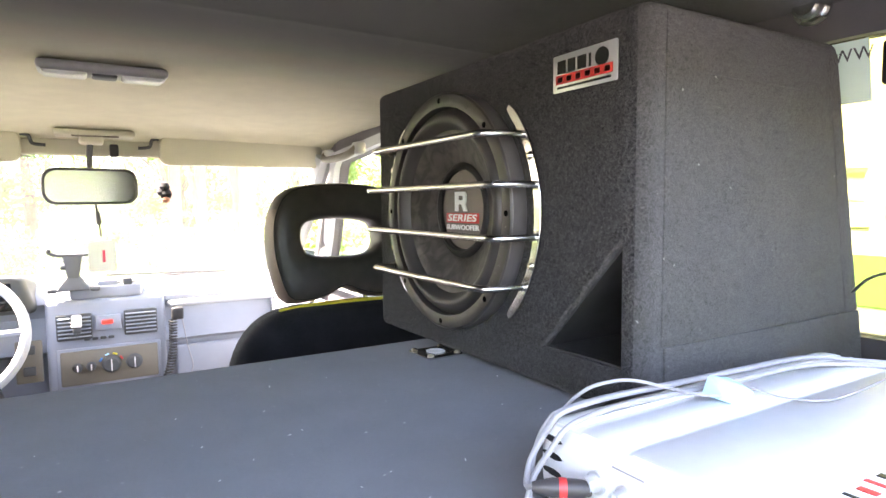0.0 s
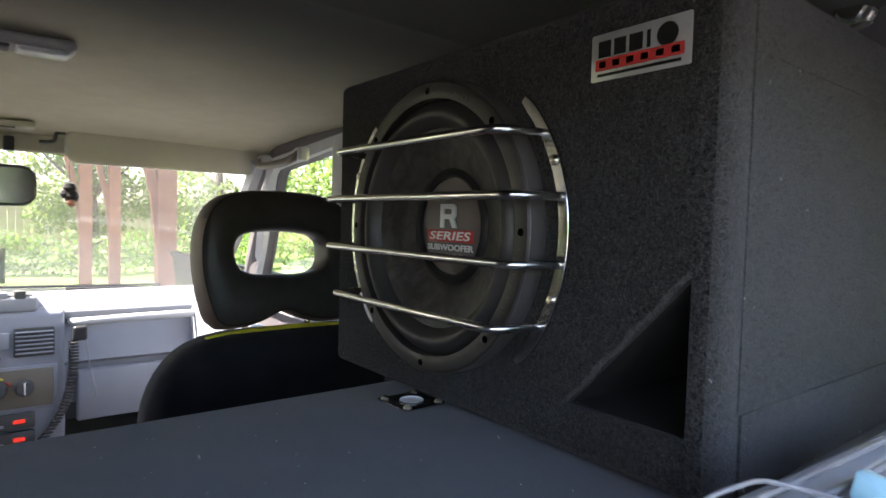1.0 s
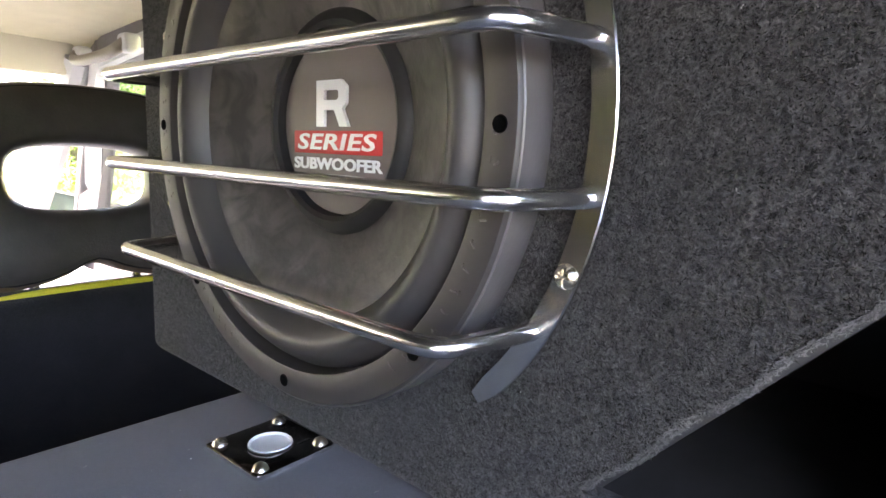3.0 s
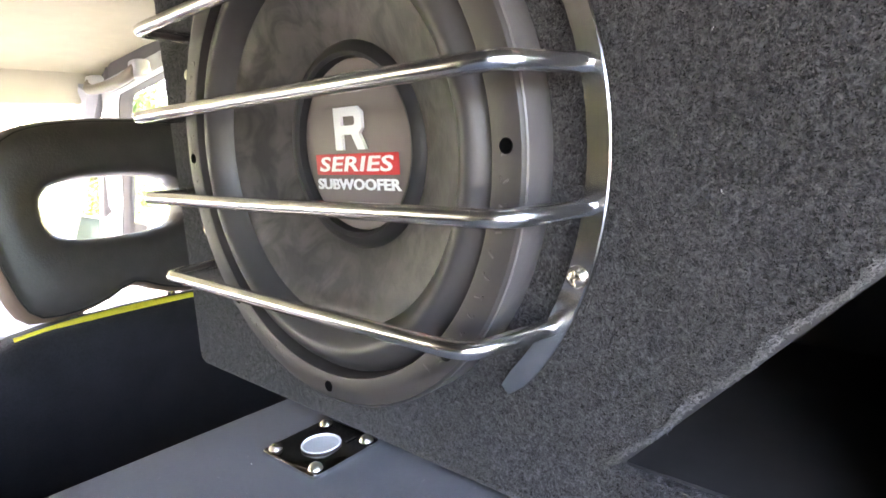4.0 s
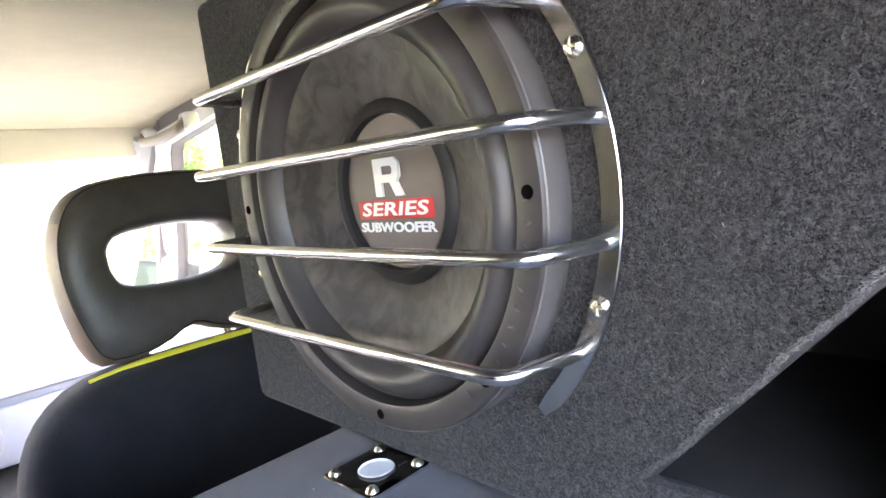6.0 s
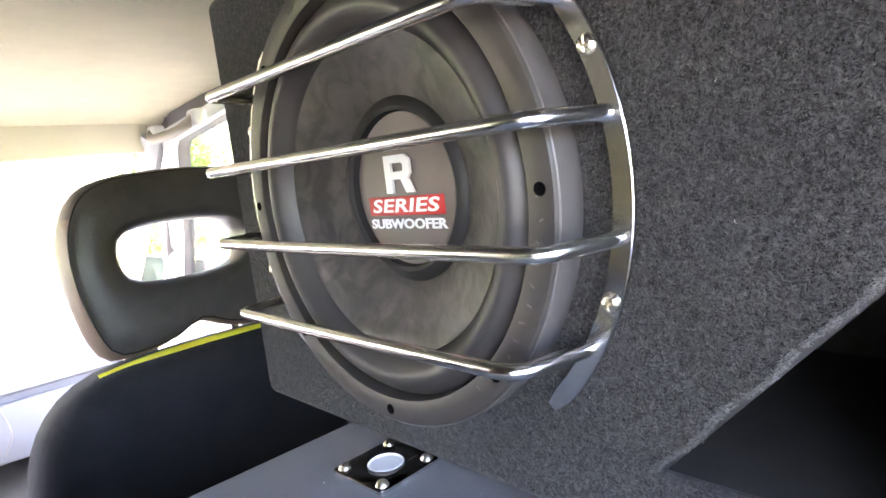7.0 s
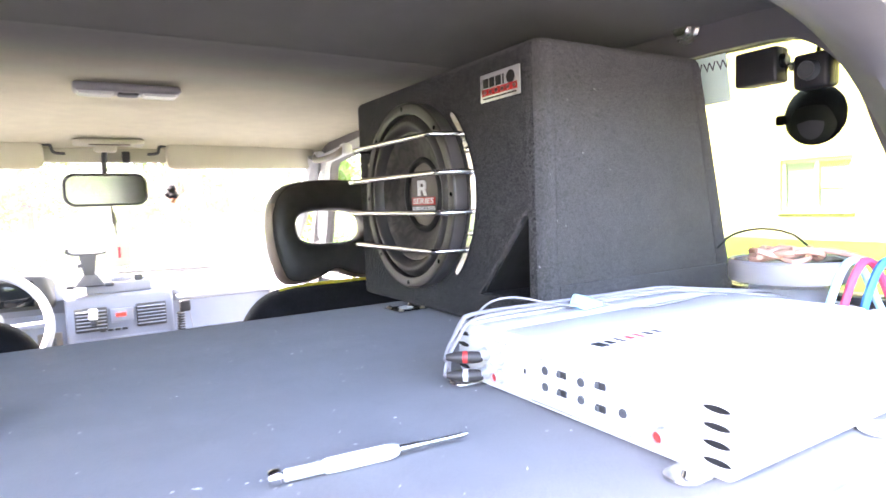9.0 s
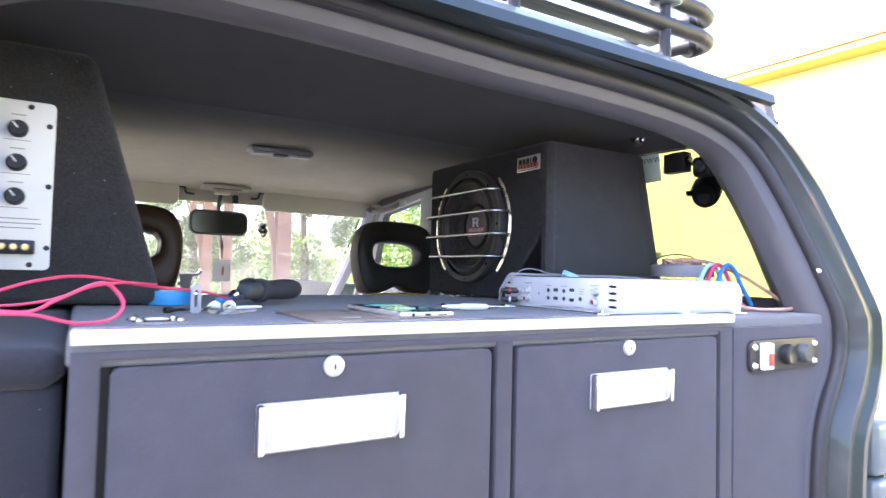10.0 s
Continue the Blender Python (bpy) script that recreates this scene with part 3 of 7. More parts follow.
def tree(x, y, h, seed):
    rnd = random.Random(seed)
    t = thing("tree", "leafy green tree with a brown trunk on the lawn", "tree", at(x, y, 0), group="garden trees")
    bm = tube(smooth_line([(0, 0, 0), (0.05, 0.02, h * 0.2), (-0.04, 0.05, h * 0.4), (0.03, 0, h * 0.62)], 4), [0.17 - 0.008 * i for i in range(13)], 8)
    for i in range(6):
        a = i * 1.05 + rnd.random()
        z0 = h * rnd.uniform(0.25, 0.5)
        tube(smooth_line([(0, 0, z0), (0.5 * math.cos(a), 0.5 * math.sin(a), z0 + 0.4), (1.2 * math.cos(a), 1.2 * math.sin(a), z0 + 1.1)], 4), [0.07 - 0.006 * j for j in range(9)], 6, bm=bm)
    part("trunk", bm, "bark", t)
    blobs = [(rnd.uniform(-1.5, 1.5), rnd.uniform(-1.2, 1.2), h * rnd.uniform(0.14, 0.9), rnd.uniform(0.5, 1.0), rnd.uniform(0.5, 1.0), rnd.uniform(0.45, 0.8)) for _ in range(15)]
    part("crown", leaf_cloud(blobs, 9000, 0.13, rnd), "leaf", t)


def hedge_row():
    rnd = random.Random(5)
    blobs = [(x * 0.45 - 6, 15 + 0.3 * math.sin(x), 0.45 + 0.12 * math.sin(x * 2.3), 0.4, 0.4, 0.5) for x in range(60)]
    single("hedge", leaf_cloud(blobs, 16000, 0.1, rnd), "hedge", "clipped green hedge along the lawn", "hedge", kind="stuff")


def sky_block_hedge():
    """Hedge added behind the car to block low sky light; the mirror reflects it."""
    rnd = random.Random(6)
    blobs = [(x * 0.9 - 22, -17 + 0.3 * math.sin(x * 1.7), 0.7 + 1.0 * row + 0.2 * math.sin(x * 2.3 + row), 0.8, 0.6, 0.8) for x in range(50) for row in range(3)]
    single("hedge", leaf_cloud(blobs, 20000, 0.26, rnd), "hedge", "green hedge added behind the car to block low sky", "hedge", kind="stuff")


def fence_line():
    f = thing("fence", "weathered pale board fence behind the garden", "fence", at(0, 22, 0))
    rail = rbox(30, 0.05, 0.09, 0.01, c=(9, 0, 1.45))
    part("rail", rail, "fence_wood", f)
    part("rail", rbox(30, 0.05, 0.09, 0.01, c=(9, 0, 0.4)), "fence_wood", f)
    bd = to_mesh("board", rbox(0.19, 0.025, 1.65, 0.006, 1, c=(0, -0.04, 0.85)), "fence_wood")
    for i in range(150):
        ob = new("board", bd)
        ob.parent = f
        ob.matrix_local = at(-6 + i * 0.2, 0, 0.01 * math.sin(i * 7.3))


def carport():
    """Timber posts with braces under a plate beam, beside the parked car."""
    c = thing("carport", "orange-brown timber carport with braced posts", "carport", at(1.2, 4.3, 0))
    for i, (x, y) in enumerate(((-0.185, 0.26), (-0.27, 3.4), (0.08, 3.85))):
        part("post", rbox(0.12, 0.12, 2.35, 0.008, c=(x, y, 1.175)), "timber", c)
        part("brace", tube([(x - 0.03, y, 1.1), (x - 0.07, y, 1.5), (x - 0.2, y, 2.1)], 0.04, 4), "timber", c)
    part("beam", rbox(0.14, 7.0, 0.18, 0.01, c=(0, 2.4, 2.4)), "timber", c)
    for i in range(5):
        part("rafter", rbox(4.2, 0.09, 0.16, 0.008, c=(-2.1, -0.1 + 1.4 * i, 2.55)), "timber", c)
    for x, y in ((-1.99, 0.1), (-1.855, 0.1), (-3.9, 5.4)):
        part("post", rbox(0.09, 0.10, 2.35, 0.008, c=(x, y, 1.175)), "timber", c)
    part("roof", rbox(4.6, 7.2, 0.04, 0.005, c=(-2.1, 2.5, 2.66)), "fence_wood", c)


def house():
    """The yellow rendered house beside the car."""
    h = thing("house", "large yellow rendered house with white windows", "house", at(16.5, 0, 0))
    W = [(-9.0, 1.25), (-1.5, 1.25), (8.25, 0.76), (14.0, 0.76), (-9, 4.3), (-1.5, 4.3)]
    holes = [[(y - 0.9, z), (y + 0.9, z), (y + 0.9, z + 1.4), (y - 0.9, z + 1.4)] for y, z in W]
    part("wall", plate([(-25, 0.65), (28, 0.65), (28, 7.1), (-25, 7.1)], holes, 0.35, side_wall(0)), "render_yellow", h)
    part("plinth", rbox(0.42, 53, 0.65, 0.02, c=(0.15, 1.5, 0.325)), "render_cream", h)
    part("eaves_board", rbox(1.2, 54, 0.18, 0.02, c=(-0.1, 1.5, 7.2)), "roof_tile", h, "orange eaves board")
    roof = hull([(-0.75, -25.5, 7.3), (-0.75, 28.5, 7.3), (5, -25.5, 10), (5, 28.5, 10), (10, -25.5, 7.3), (10, 28.5, 7.3)], 0.02)
    part("roof", roof, "roof_tile", h)
    for y, z in W:
        win = part("window", plate(rrect(1.8, 1.4, 0.01, 2), [rrect(0.76, 1.2, 0.01, 2, (-0.43, 0)), rrect(0.76, 1.2, 0.01, 2, (0.43, 0))], 0.07, facing_left(0.16, y, z + 0.7)), "win_white", h, "white two-leaf window frame")
        part("pane", plate(rrect(1.66, 1.26, 0.01, 2), t=0.01, m=facing_left(0.2, y, z + 0.7)), "house_pane", win)
        part("blind", plate(rrect(0.76, 0.7, 0.01, 2), t=0.01, m=facing_left(0.17, y - 0.43, z + 0.95)), "render_yellow", win)
        part("sill", rbox(0.2, 1.95, 0.04, 0.005, c=(-0.04, y, z - 0.03)), "win_white", win)


ground_sheet()
carport()
house()
hedge_row()
sky_block_hedge()
fence_line()
for i, (x, y, h) in enumerate(((-4.5, 17, 6.5), (-1.2, 19, 7.0), (2.6, 20, 6.0), (5.6, 18, 6.8), (9.0, 19, 7.2), (12.5, 15, 6.0), (8.0, 12.5, 4.4), (-8.5, 16, 7))):
    tree(x, y, h, 11 + i)


# ---------------------------------------------------------------- car: shell
def opening(grow, y0):
    """The rear opening's outline from sill over the roof to sill, widened by grow; it leans forward above the belt line."""
    half = [(0.58, 0.62), (0.593, 0.93), (0.615, 1.03), (0.655, 1.10), (0.668, 1.165), (0.643, 1.29), (0.597, 1.425), (0.547, 1.504), (0.44, 1.546), (0.25, 1.564), (0, 1.569)]
    pts = [Vector((x, z)) for x, z in half]
    line = smooth_line([(p.x, p.y, 0) for p in pts], 5)
    out = []
    for i, p in enumerate(line):
        a, b = line[max(i - 1, 0)], line[min(i + 1, len(line) - 1)]
        d = (b - a).normalized()
        near_top = min(1.0, max(0.0, (p.y - 1.40) / 0.14))
        g = grow * (1 - 0.36 * near_top) if grow > 0 else grow
        x, z = p.x + g * d.y, p.y - g * d.x
        out.append((x, z))
    lift = lambda x, z: 0.034 * min(1.0, max(0.0, (z - 1.40) / 0.12)) * min(1.0, abs(x) / 0.55)
    full = [(x, z) for x, z in out] + [(-x * 1.14, z + lift(x, z)) for x, z in out[-2::-1]]
    return [(CX + x, y0 + 0.3125 * max(0.0, z - TOP), z) for x, z in full]


car = thing("car", "dark green off-road estate car with its rear door open", "car", at(CX, 1.2, 0))
CAR = Matrix.Translation((-CX, -1.2, 0))


def car_part(name, bm, mat, label="", angle=38):
    bmesh.ops.transform(bm, matrix=CAR, verts=bm.verts)
    return part(name, bm, mat, car, label, angle=angle)


car_part("pillar_trim", loft([opening(0.02, 0.10), opening(-0.028, 0.06), opening(-0.03, 0.03), opening(-0.022, 0.008), opening(-0.008, -0.002), opening(0.002, -0.005)]), "trim_plastic", "grey plastic trim round the rear opening")
car_part("door_seal", tube(opening(0.012, -0.012), 0.0135, 10), "seal", "black rubber door seal")
car_part("rear_frame", loft([opening(0.0, -0.006), opening(0.03, -0.02), opening(0.045, -0.045), opening(0.06, -0.045), opening(0.062, -0.02)]), "dusty_paint", "dusty green painted door frame")
car_part("gutter", loft([opening(0.06, -0.045), opening(0.075, -0.055), opening(0.10, -0.05), opening(0.118, 0.0)]), "green_paint", "dark green rear body edge")


def roof_shell():
    rows = []
    for y, dz in ((0.04, -0.046), (0.045, -0.028), (0.10, 0.012), (0.4, 0.035), (1.2, 0.04), (1.8, 0.02), (2.02, -0.02)):
        rows.append([(CX + x * (0.565 + 0.09 * min(1, max(0, y - 0.04) / 0.3)), y, 1.632 + dz - (0.004 if y < 0.05 else 0.03) * abs(x) ** 4) for x in [i / 12 - 1 for i in range(25)]])
    car_part("roof", thicken(loft(rows), 0.012), "green_paint", "dark green painted roof")


roof_shell()


def rear_door():
    """Side-hinged rear door, unseen at the left, added to block light from there."""
    m = CAR.inverted() @ at(CX - 0.73, -0.05, 0, -3)
    def put(bm):
        bmesh.ops.transform(bm, matrix=m, verts=bm.verts)
        return bm
    side_on = lambda x: side_wall(x) @ Matrix.Diagonal((-1, 1, 1, 1))
    outline = [(0.0, 0.62), (1.18, 0.62), (1.20, 1.10), (1.17, 1.20), (1.05, 1.50), (0.98, 1.56), (0.16, 1.56), (0.10, 1.50), (0.0, 1.20)]
    win = [(0.12, 1.18), (1.08, 1.18), (0.98, 1.46), (0.93, 1.50), (0.22, 1.50), (0.17, 1.46)]
    car_part("rear_door", put(plate(outline, [win], 0.05, side_on(-0.06), 0.01)), "green_paint", "unseen open rear door added to block light")
    card = plate([(0.04, 0.66), (1.14, 0.66), (1.16, 1.10), (1.12, 1.16), (0.06, 1.16), (0.04, 1.10)], t=0.03, m=side_on(-0.009), r=0.01)
    car_part("door_card", put(card), "trim_plastic", "dark grey rear door lining")
    car_part("rear_window", put(plate(win, t=0.005, m=side_on(-0.04))), "door_pane", "dark tinted rear door glass")


rear_door()


def lean(bm, sx):
    """Side glass and trim lean inwards towards the roof."""
    for v in bm.verts:
        v.co.x += sx * 0.2 * (1.55 - min(max(v.co.z, 1.19), 1.7))
    return bm


def side(sx, tag):
    """One flank: inner trim with window openings, panes, outer skin."""
    x = CX + sx * 0.665
    win = smooth_line([(0.141, 1.222, 0), (0.175, 1.33, 0), (0.203, 1.42, 0), (0.228, 1.497, 0), (0.27, 1.545, 0), (0.335, 1.561, 0), (0.6, 1.561, 0)], 4)
    rear_win = [(p.x, p.y) for p in win] + [(0.84, 1.561), (0.87, 1.54), (0.87, 1.245), (0.85, 1.222)]
    front_win = [(1.45, 1.10), (2.24, 1.10), (2.12, 1.27), (1.93, 1.50), (1.90, 1.52), (1.45, 1.56)]
    wall = plate([(0.04, 0.6), (2.6, 0.6), (2.6, 1.09), (2.42, 1.10), (2.02, 1.56), (1.9, 1.62), (0.12, 1.635), (0.04, 1.25)], [rear_win, front_win] if sx > 0 else [front_win], 0.03, side_wall(x if sx > 0 else x - 0.03), r=0.0)
    ob = single("wall_" + tag, lean(wall, sx), ["trim_plastic"], "dark grey side trim of the load bay", "side trim", kind="structure")
    if sx > 0:
        g = single("window_1", lean(plate(rear_win, t=0.004, m=side_wall(x + sx * 0.012)), sx), "pane_tint", "tinted rear quarter window", "window", kind="structure")
        g.visible_shadow = False
    g = single("window_" + ("2" if sx > 0 else "3"), lean(plate(front_win, t=0.004, m=side_wall(x + sx * 0.02)), sx), "pane", "clear front door window", "window", kind="structure")
    g.visible_shadow = False
    rows = []
    for y in (-0.01, 0.0, 0.05, 0.6, 1.4, 2.2, 2.9, 3.6):
        k = 0.0 if 0.0 < y < 3 else 0.02
        rows.append([(CX + sx * (0.79 - k), y, 1.19), (CX + sx * (0.815 - k), y, 1.15), (CX + sx * (0.83 - k), y, 1.0), (CX + sx * (0.83 - k), y, 0.8), (CX + sx * (0.80 - k), y, 0.5)])
    car_part("quarter_panel", thicken(loft(rows), 0.01), "green_paint")
    # pale trims near the front seats
    frame_bm = plate([(1.42, 1.08), (2.30, 1.08), (2.14, 1.30), (1.95, 1.53), (1.92, 1.55), (1.42, 1.585)], [front_win], 0.02, side_wall(x - 0.022 if sx > 0 else x + 0.002))
    single("trim", lean(frame_bm, sx), "trim_light", "pale grey front door window surround", "door trim", kind="structure")
    belt = rbox(0.06, 1.1, 0.34, 0.02, c=(CX + sx * 0.60, 1.95, 0.90))
    single("door_" + ("1" if sx > 0 else "2"), belt, "dash_grey", "pale grey front door card", "door", kind="structure")
    pil = tube([(CX + sx * 0.635, 1.97, 1.545), (CX + sx * 0.64, 2.2, 1.33), (CX + sx * 0.65, 2.52, 1.08)], 0.03, 8)
    single("trim", pil, "trim_light", "pale grey windscreen pillar", "pillar", kind="structure")
    bp = rbox(0.03, 0.09, 0.5, 0.01, c=(CX + sx * 0.615, 1.40, 1.32))
    single("trim", bp, "trim_light", "pale grey door pillar", "pillar", kind="structure")
    # grab handle over the front door
    gh = thing("grab_handle", "grey roof grab handle above the door", "handle", at(CX + sx * 0.592, 1.72, 1.535))
    part("grip", tube(smooth_line([(0, 0.12, 0.004), (-sx * 0.012, 0.105, -0.012), (-sx * 0.016, 0.05, -0.018), (-sx * 0.016, -0.06, -0.016), (-sx * 0.012, -0.11, -0.008), (0, -0.125, 0.006)], 5), 0.0105, 10), "dash_panel", gh)
    for y, z in ((0.118, 0.0), (-0.122, 0.003)):
        part("mount", rbox(0.030, 0.038, 0.034, 0.008, 3, c=(sx * 0.006, y, z)), "trim_light", gh, "pale handle mount")
    return ob


side(1, "right")
side(-1, "left")


def ceiling_rows(ys):
    def zc(y):
        ks = [(0.10, 1.566), (0.15, 1.580), (0.22, 1.590), (0.34, 1.599), (0.79, 1.604), (0.805, 1.6030), (0.82, 1.604), (1.2, 1.604), (1.7, 1.598), (1.9, 1.588), (2.03, 1.555)]
        for (a, za), (b, zb) in zip(ks, ks[1:]):
            if a <= y <= b:
                return za + (zb - za) * (y - a) / (b - a)
        return ks[-1][1]
    return [[(CX + x * 0.675, y, zc(y) + 0.010 - 0.010 * x * x) for x in [i / 14 - 1 for i in range(29)]] for y in ys]


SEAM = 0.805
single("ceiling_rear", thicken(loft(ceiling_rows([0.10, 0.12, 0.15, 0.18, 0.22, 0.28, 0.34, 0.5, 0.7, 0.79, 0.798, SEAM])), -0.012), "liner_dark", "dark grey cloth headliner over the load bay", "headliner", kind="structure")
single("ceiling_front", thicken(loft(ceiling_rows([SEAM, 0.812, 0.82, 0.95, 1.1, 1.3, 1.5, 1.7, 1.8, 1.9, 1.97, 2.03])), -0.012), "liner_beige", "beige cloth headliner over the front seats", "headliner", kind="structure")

# floor pan and bulkhead
single("floor", rbox(1.24, 2.75, 0.04, 0.005, c=(CX, 1.42, 0.60)), "seat_cloth", "dark carpeted car floor", "floor", kind="structure")


def windscreen():
    rows = []
    for k in range(9):
        t = k / 8
        y, z = 2.03 + 0.6 * t, 1.525 - 0.445 * t
        rows.append([(CX + x * (0.60 + 0.07 * t), y + 0.06 * (1 - x * x), z) for x in [i / 10 - 1 for i in range(21)]])
    g = single("windscreen", thicken(loft(rows), 0.005), "screen_pane", "clear sloping windscreen", "windscreen", kind="structure")
    g.visible_shadow = False
    car_part("bonnet", thicken(loft([[(CX + x * 0.72, y, z - 0.05 * x * x) for x in [i / 8 - 1 for i in range(17)]] for y, z in ((2.66, 1.05), (3.0, 1.06), (3.5, 1.03), (3.75, 0.95), (3.8, 0.6))]), 0.01), "green_paint", "dark green bonnet")
    single("cowl", rbox(1.30, 0.05, 0.03, 0.008, 2, c=(CX, 2.725, 1.078)), "black_plastic", "black plastic cowl under the windscreen", "cowl", kind="structure")
    w = thing("wiper", "black windscreen wiper resting on the glass", "wiper", at(0.35, 2.62, 1.10))
    part("arm", tube([(0.25, 0.03, 0.0), (0.0, 0.02, 0.012), (-0.1, 0.02, 0.012)], 0.006, 6), "black_plastic", w)
    part("blade", tube([(0.2, 0.0, 0.018), (-0.3, 0.0, 0.028)], 0.005, 6), "black_plastic", w)


windscreen()


# ---------------------------------------------------------------- load board and drawers
def load_board():
    bm = rbox(1.185, 0.768, 0.03, 0.006, 3, c=(0.1175, 0.388, TOP - 0.015))
    single("load_board", bm, "board_felt", "slate fabric-covered load board with dust specks", "board")
    # aluminium nosing along the rear edge
    tr = rbox(0.892, 0.021, 0.0035, 0.0012, c=(-0.026, 0.0095, TOP + 0.0019))
    rbox(0.892, 0.0035, 0.013, 0.0012, c=(-0.026, -0.0022, TOP - 0.003), bm=tr)
    single("edge_trim", tr, "alu_trim", "bright aluminium nosing along the board edge", "trim", kind="structure")


def cabinet():
    c = thing("drawer_cabinet", "grey fabric-covered drawer cabinet in the load bay", "cabinet", at(-0.0225, 0.0, 0.62))
    L = Matrix.Translation((0.0225, 0, -0.62))
    def p(name, bm, mat, label="", parent=None):
        bmesh.ops.transform(bm, matrix=L, verts=bm.verts)
        return part(name, bm, mat, parent or c, label)
    outer = [(-0.472, 0.64), (0.42, 0.64), (0.42, 1.184), (-0.472, 1.184)]
    holes = [[(x0 - 0.003, 0.80), (x1 + 0.003, 0.80), (x1 + 0.003, 1.177), (x0 - 0.003, 1.177)] for x0, x1 in ((-0.447, -0.042), (-0.014, 0.387))]
    p("front_frame", plate(outer, holes, 0.02, facing_rear(0, 0.02, 0), 0.0012), "drawer_felt")
    p("carcass", rbox(0.88, 0.70, 0.54, 0.004, c=(-0.0225, 0.385, 0.912)), "drawer_felt")
    for x0, x1, hx in ((-0.447, -0.042, -0.2445), (-0.014, 0.387, 0.1875)):
        cx, w = (x0 + x1) / 2, x1 - x0 - 0.010
        # black sheet behind the front paints the shade of the gap
        p("gap_liner", plate([(x0 - 0.006, 0.797), (x1 + 0.006, 0.797), (x1 + 0.006, 1.180), (x0 - 0.006, 1.180)], t=0.002, m=facing_rear(0, 0.0225, 0)), "black_print", "black sheet for the shade in the drawer gap")
        d = p("drawer_front", plate(rrect(w, 0.366, 0.008, 4, (cx, 0.9865)), t=0.018, m=facing_rear(0, 0.0185, 0), r=0.0022), "drawer_felt", "grey fabric drawer front")
        lk = p("lock", lathe([(0.0, 0.005), (0.0075, 0.005), (0.0105, 0.003), (0.0112, 0.0)], 24, m=facing_rear(hx if cx < 0 else 0.184, 0.0, 1.161)), "badge", "round chrome drawer lock", d)
        p("keyhole", rbox(0.0016, 0.002, 0.006, 0.0004, 1, c=(hx if cx < 0 else 0.184, -0.0046, 1.161)), "black_print", "", lk)
        hd = plate(rrect(0.152, 0.047, 0.003, 3), t=0.004, m=facing_rear(hx, 0.0, 1.106), r=0.001)
        handle = p("handle", hd, "badge", "wide pale metal flap handle", d)
        for sx in (-1, 1):
            p("handle_end", rbox(0.008, 0.012, 0.047, 0.003, c=(hx + sx * 0.073, -0.008, 1.106)), "chrome", "chrome end bracket", handle)
        p("handle_lip", rbox(0.138, 0.003, 0.003, 0.001, c=(hx, -0.0052, 1.0855)), "chrome", "", handle)
    return c


def side_cover():
    s = thing("side_cover", "grey fabric side panel with a socket plate", "side panel", at(0.55, 0, 0.62))
    L = Matrix.Translation((-0.55, 0, -0.62))
    def p(name, bm, mat, label="", parent=None):
        bmesh.ops.transform(bm, matrix=L, verts=bm.verts)
        return part(name, bm, mat, parent or s, label)
    p("panel", plate([(0.4215, 0.64), (0.655, 0.64), (0.66, 1.0), (0.70, 1.10), (0.705, 1.183), (0.4215, 1.183)], t=0.02, m=facing_rear(0, 0.018, 0), r=0.006), "drawer_felt")
    base = p("socket_plate", plate(rrect(0.205, 0.052, 0.014, 5), t=0.006, m=facing_rear(0.557, -0.002, 1.135), r=0.002), "black_plastic", "black switch and socket plate")
    for sx in (-1, 1):
        for sz in (-1, 1):
            p("bolt", lathe([(0, 0.0035), (0.004, 0.003), (0.0062, 0.0)], 12, m=facing_rear(0.557 + sx * 0.089, -0.008, 1.135 + sz * 0.015)), "chrome", "", base)
    p("rocker_switch", rbox(0.026, 0.012, 0.044, 0.003, c=(0.494, -0.012, 1.135)), "win_white", "white and red rocker switch", base)
    p("switch_mark", rbox(0.012, 0.002, 0.02, 0.0005, c=(0.496, -0.019, 1.130)), "red_print", "", base)
    p("power_socket", lathe([(0.0, 0.010), (0.011, 0.010), (0.014, 0.012), (0.017, 0.010), (0.0175, 0.0)], 20, m=facing_rear(0.558, -0.008, 1.135)), "black_plastic", "", base)
    p("power_socket", lathe([(0.0, 0.014), (0.013, 0.013), (0.0165, 0.008), (0.017, 0.0)], 20, m=facing_rear(0.606, -0.008, 1.135)), "dash_dark", "", base)
    # cover on the other side
    t = thing("side_cover", "dark padded side panel beside the drawers", "side panel", at(-0.53, 0, 0.62))
    part("panel", hull([(0.053, 0.03, 0), (-0.13, 0.03, 0), (0.053, 0.03, 0.536), (-0.13, 0.03, 0.54), (0.053, 0.84, 0.55), (-0.13, 0.84, 0.55), (0.053, 0.84, 0), (-0.13, 0.84, 0)], 0.010, 4), "side_felt", t)
    part("top_pad", hull([(0.055, 0.022, 0.530), (-0.13, 0.022, 0.534), (0.055, 0.022, 0.566), (-0.13, 0.022, 0.57), (0.055, 0.84, 0.5815), (-0.13, 0.84, 0.5815), (0.055, 0.84, 0.545), (-0.13, 0.84, 0.545)], 0.013, 4), "side_felt", t, "padded top lip")


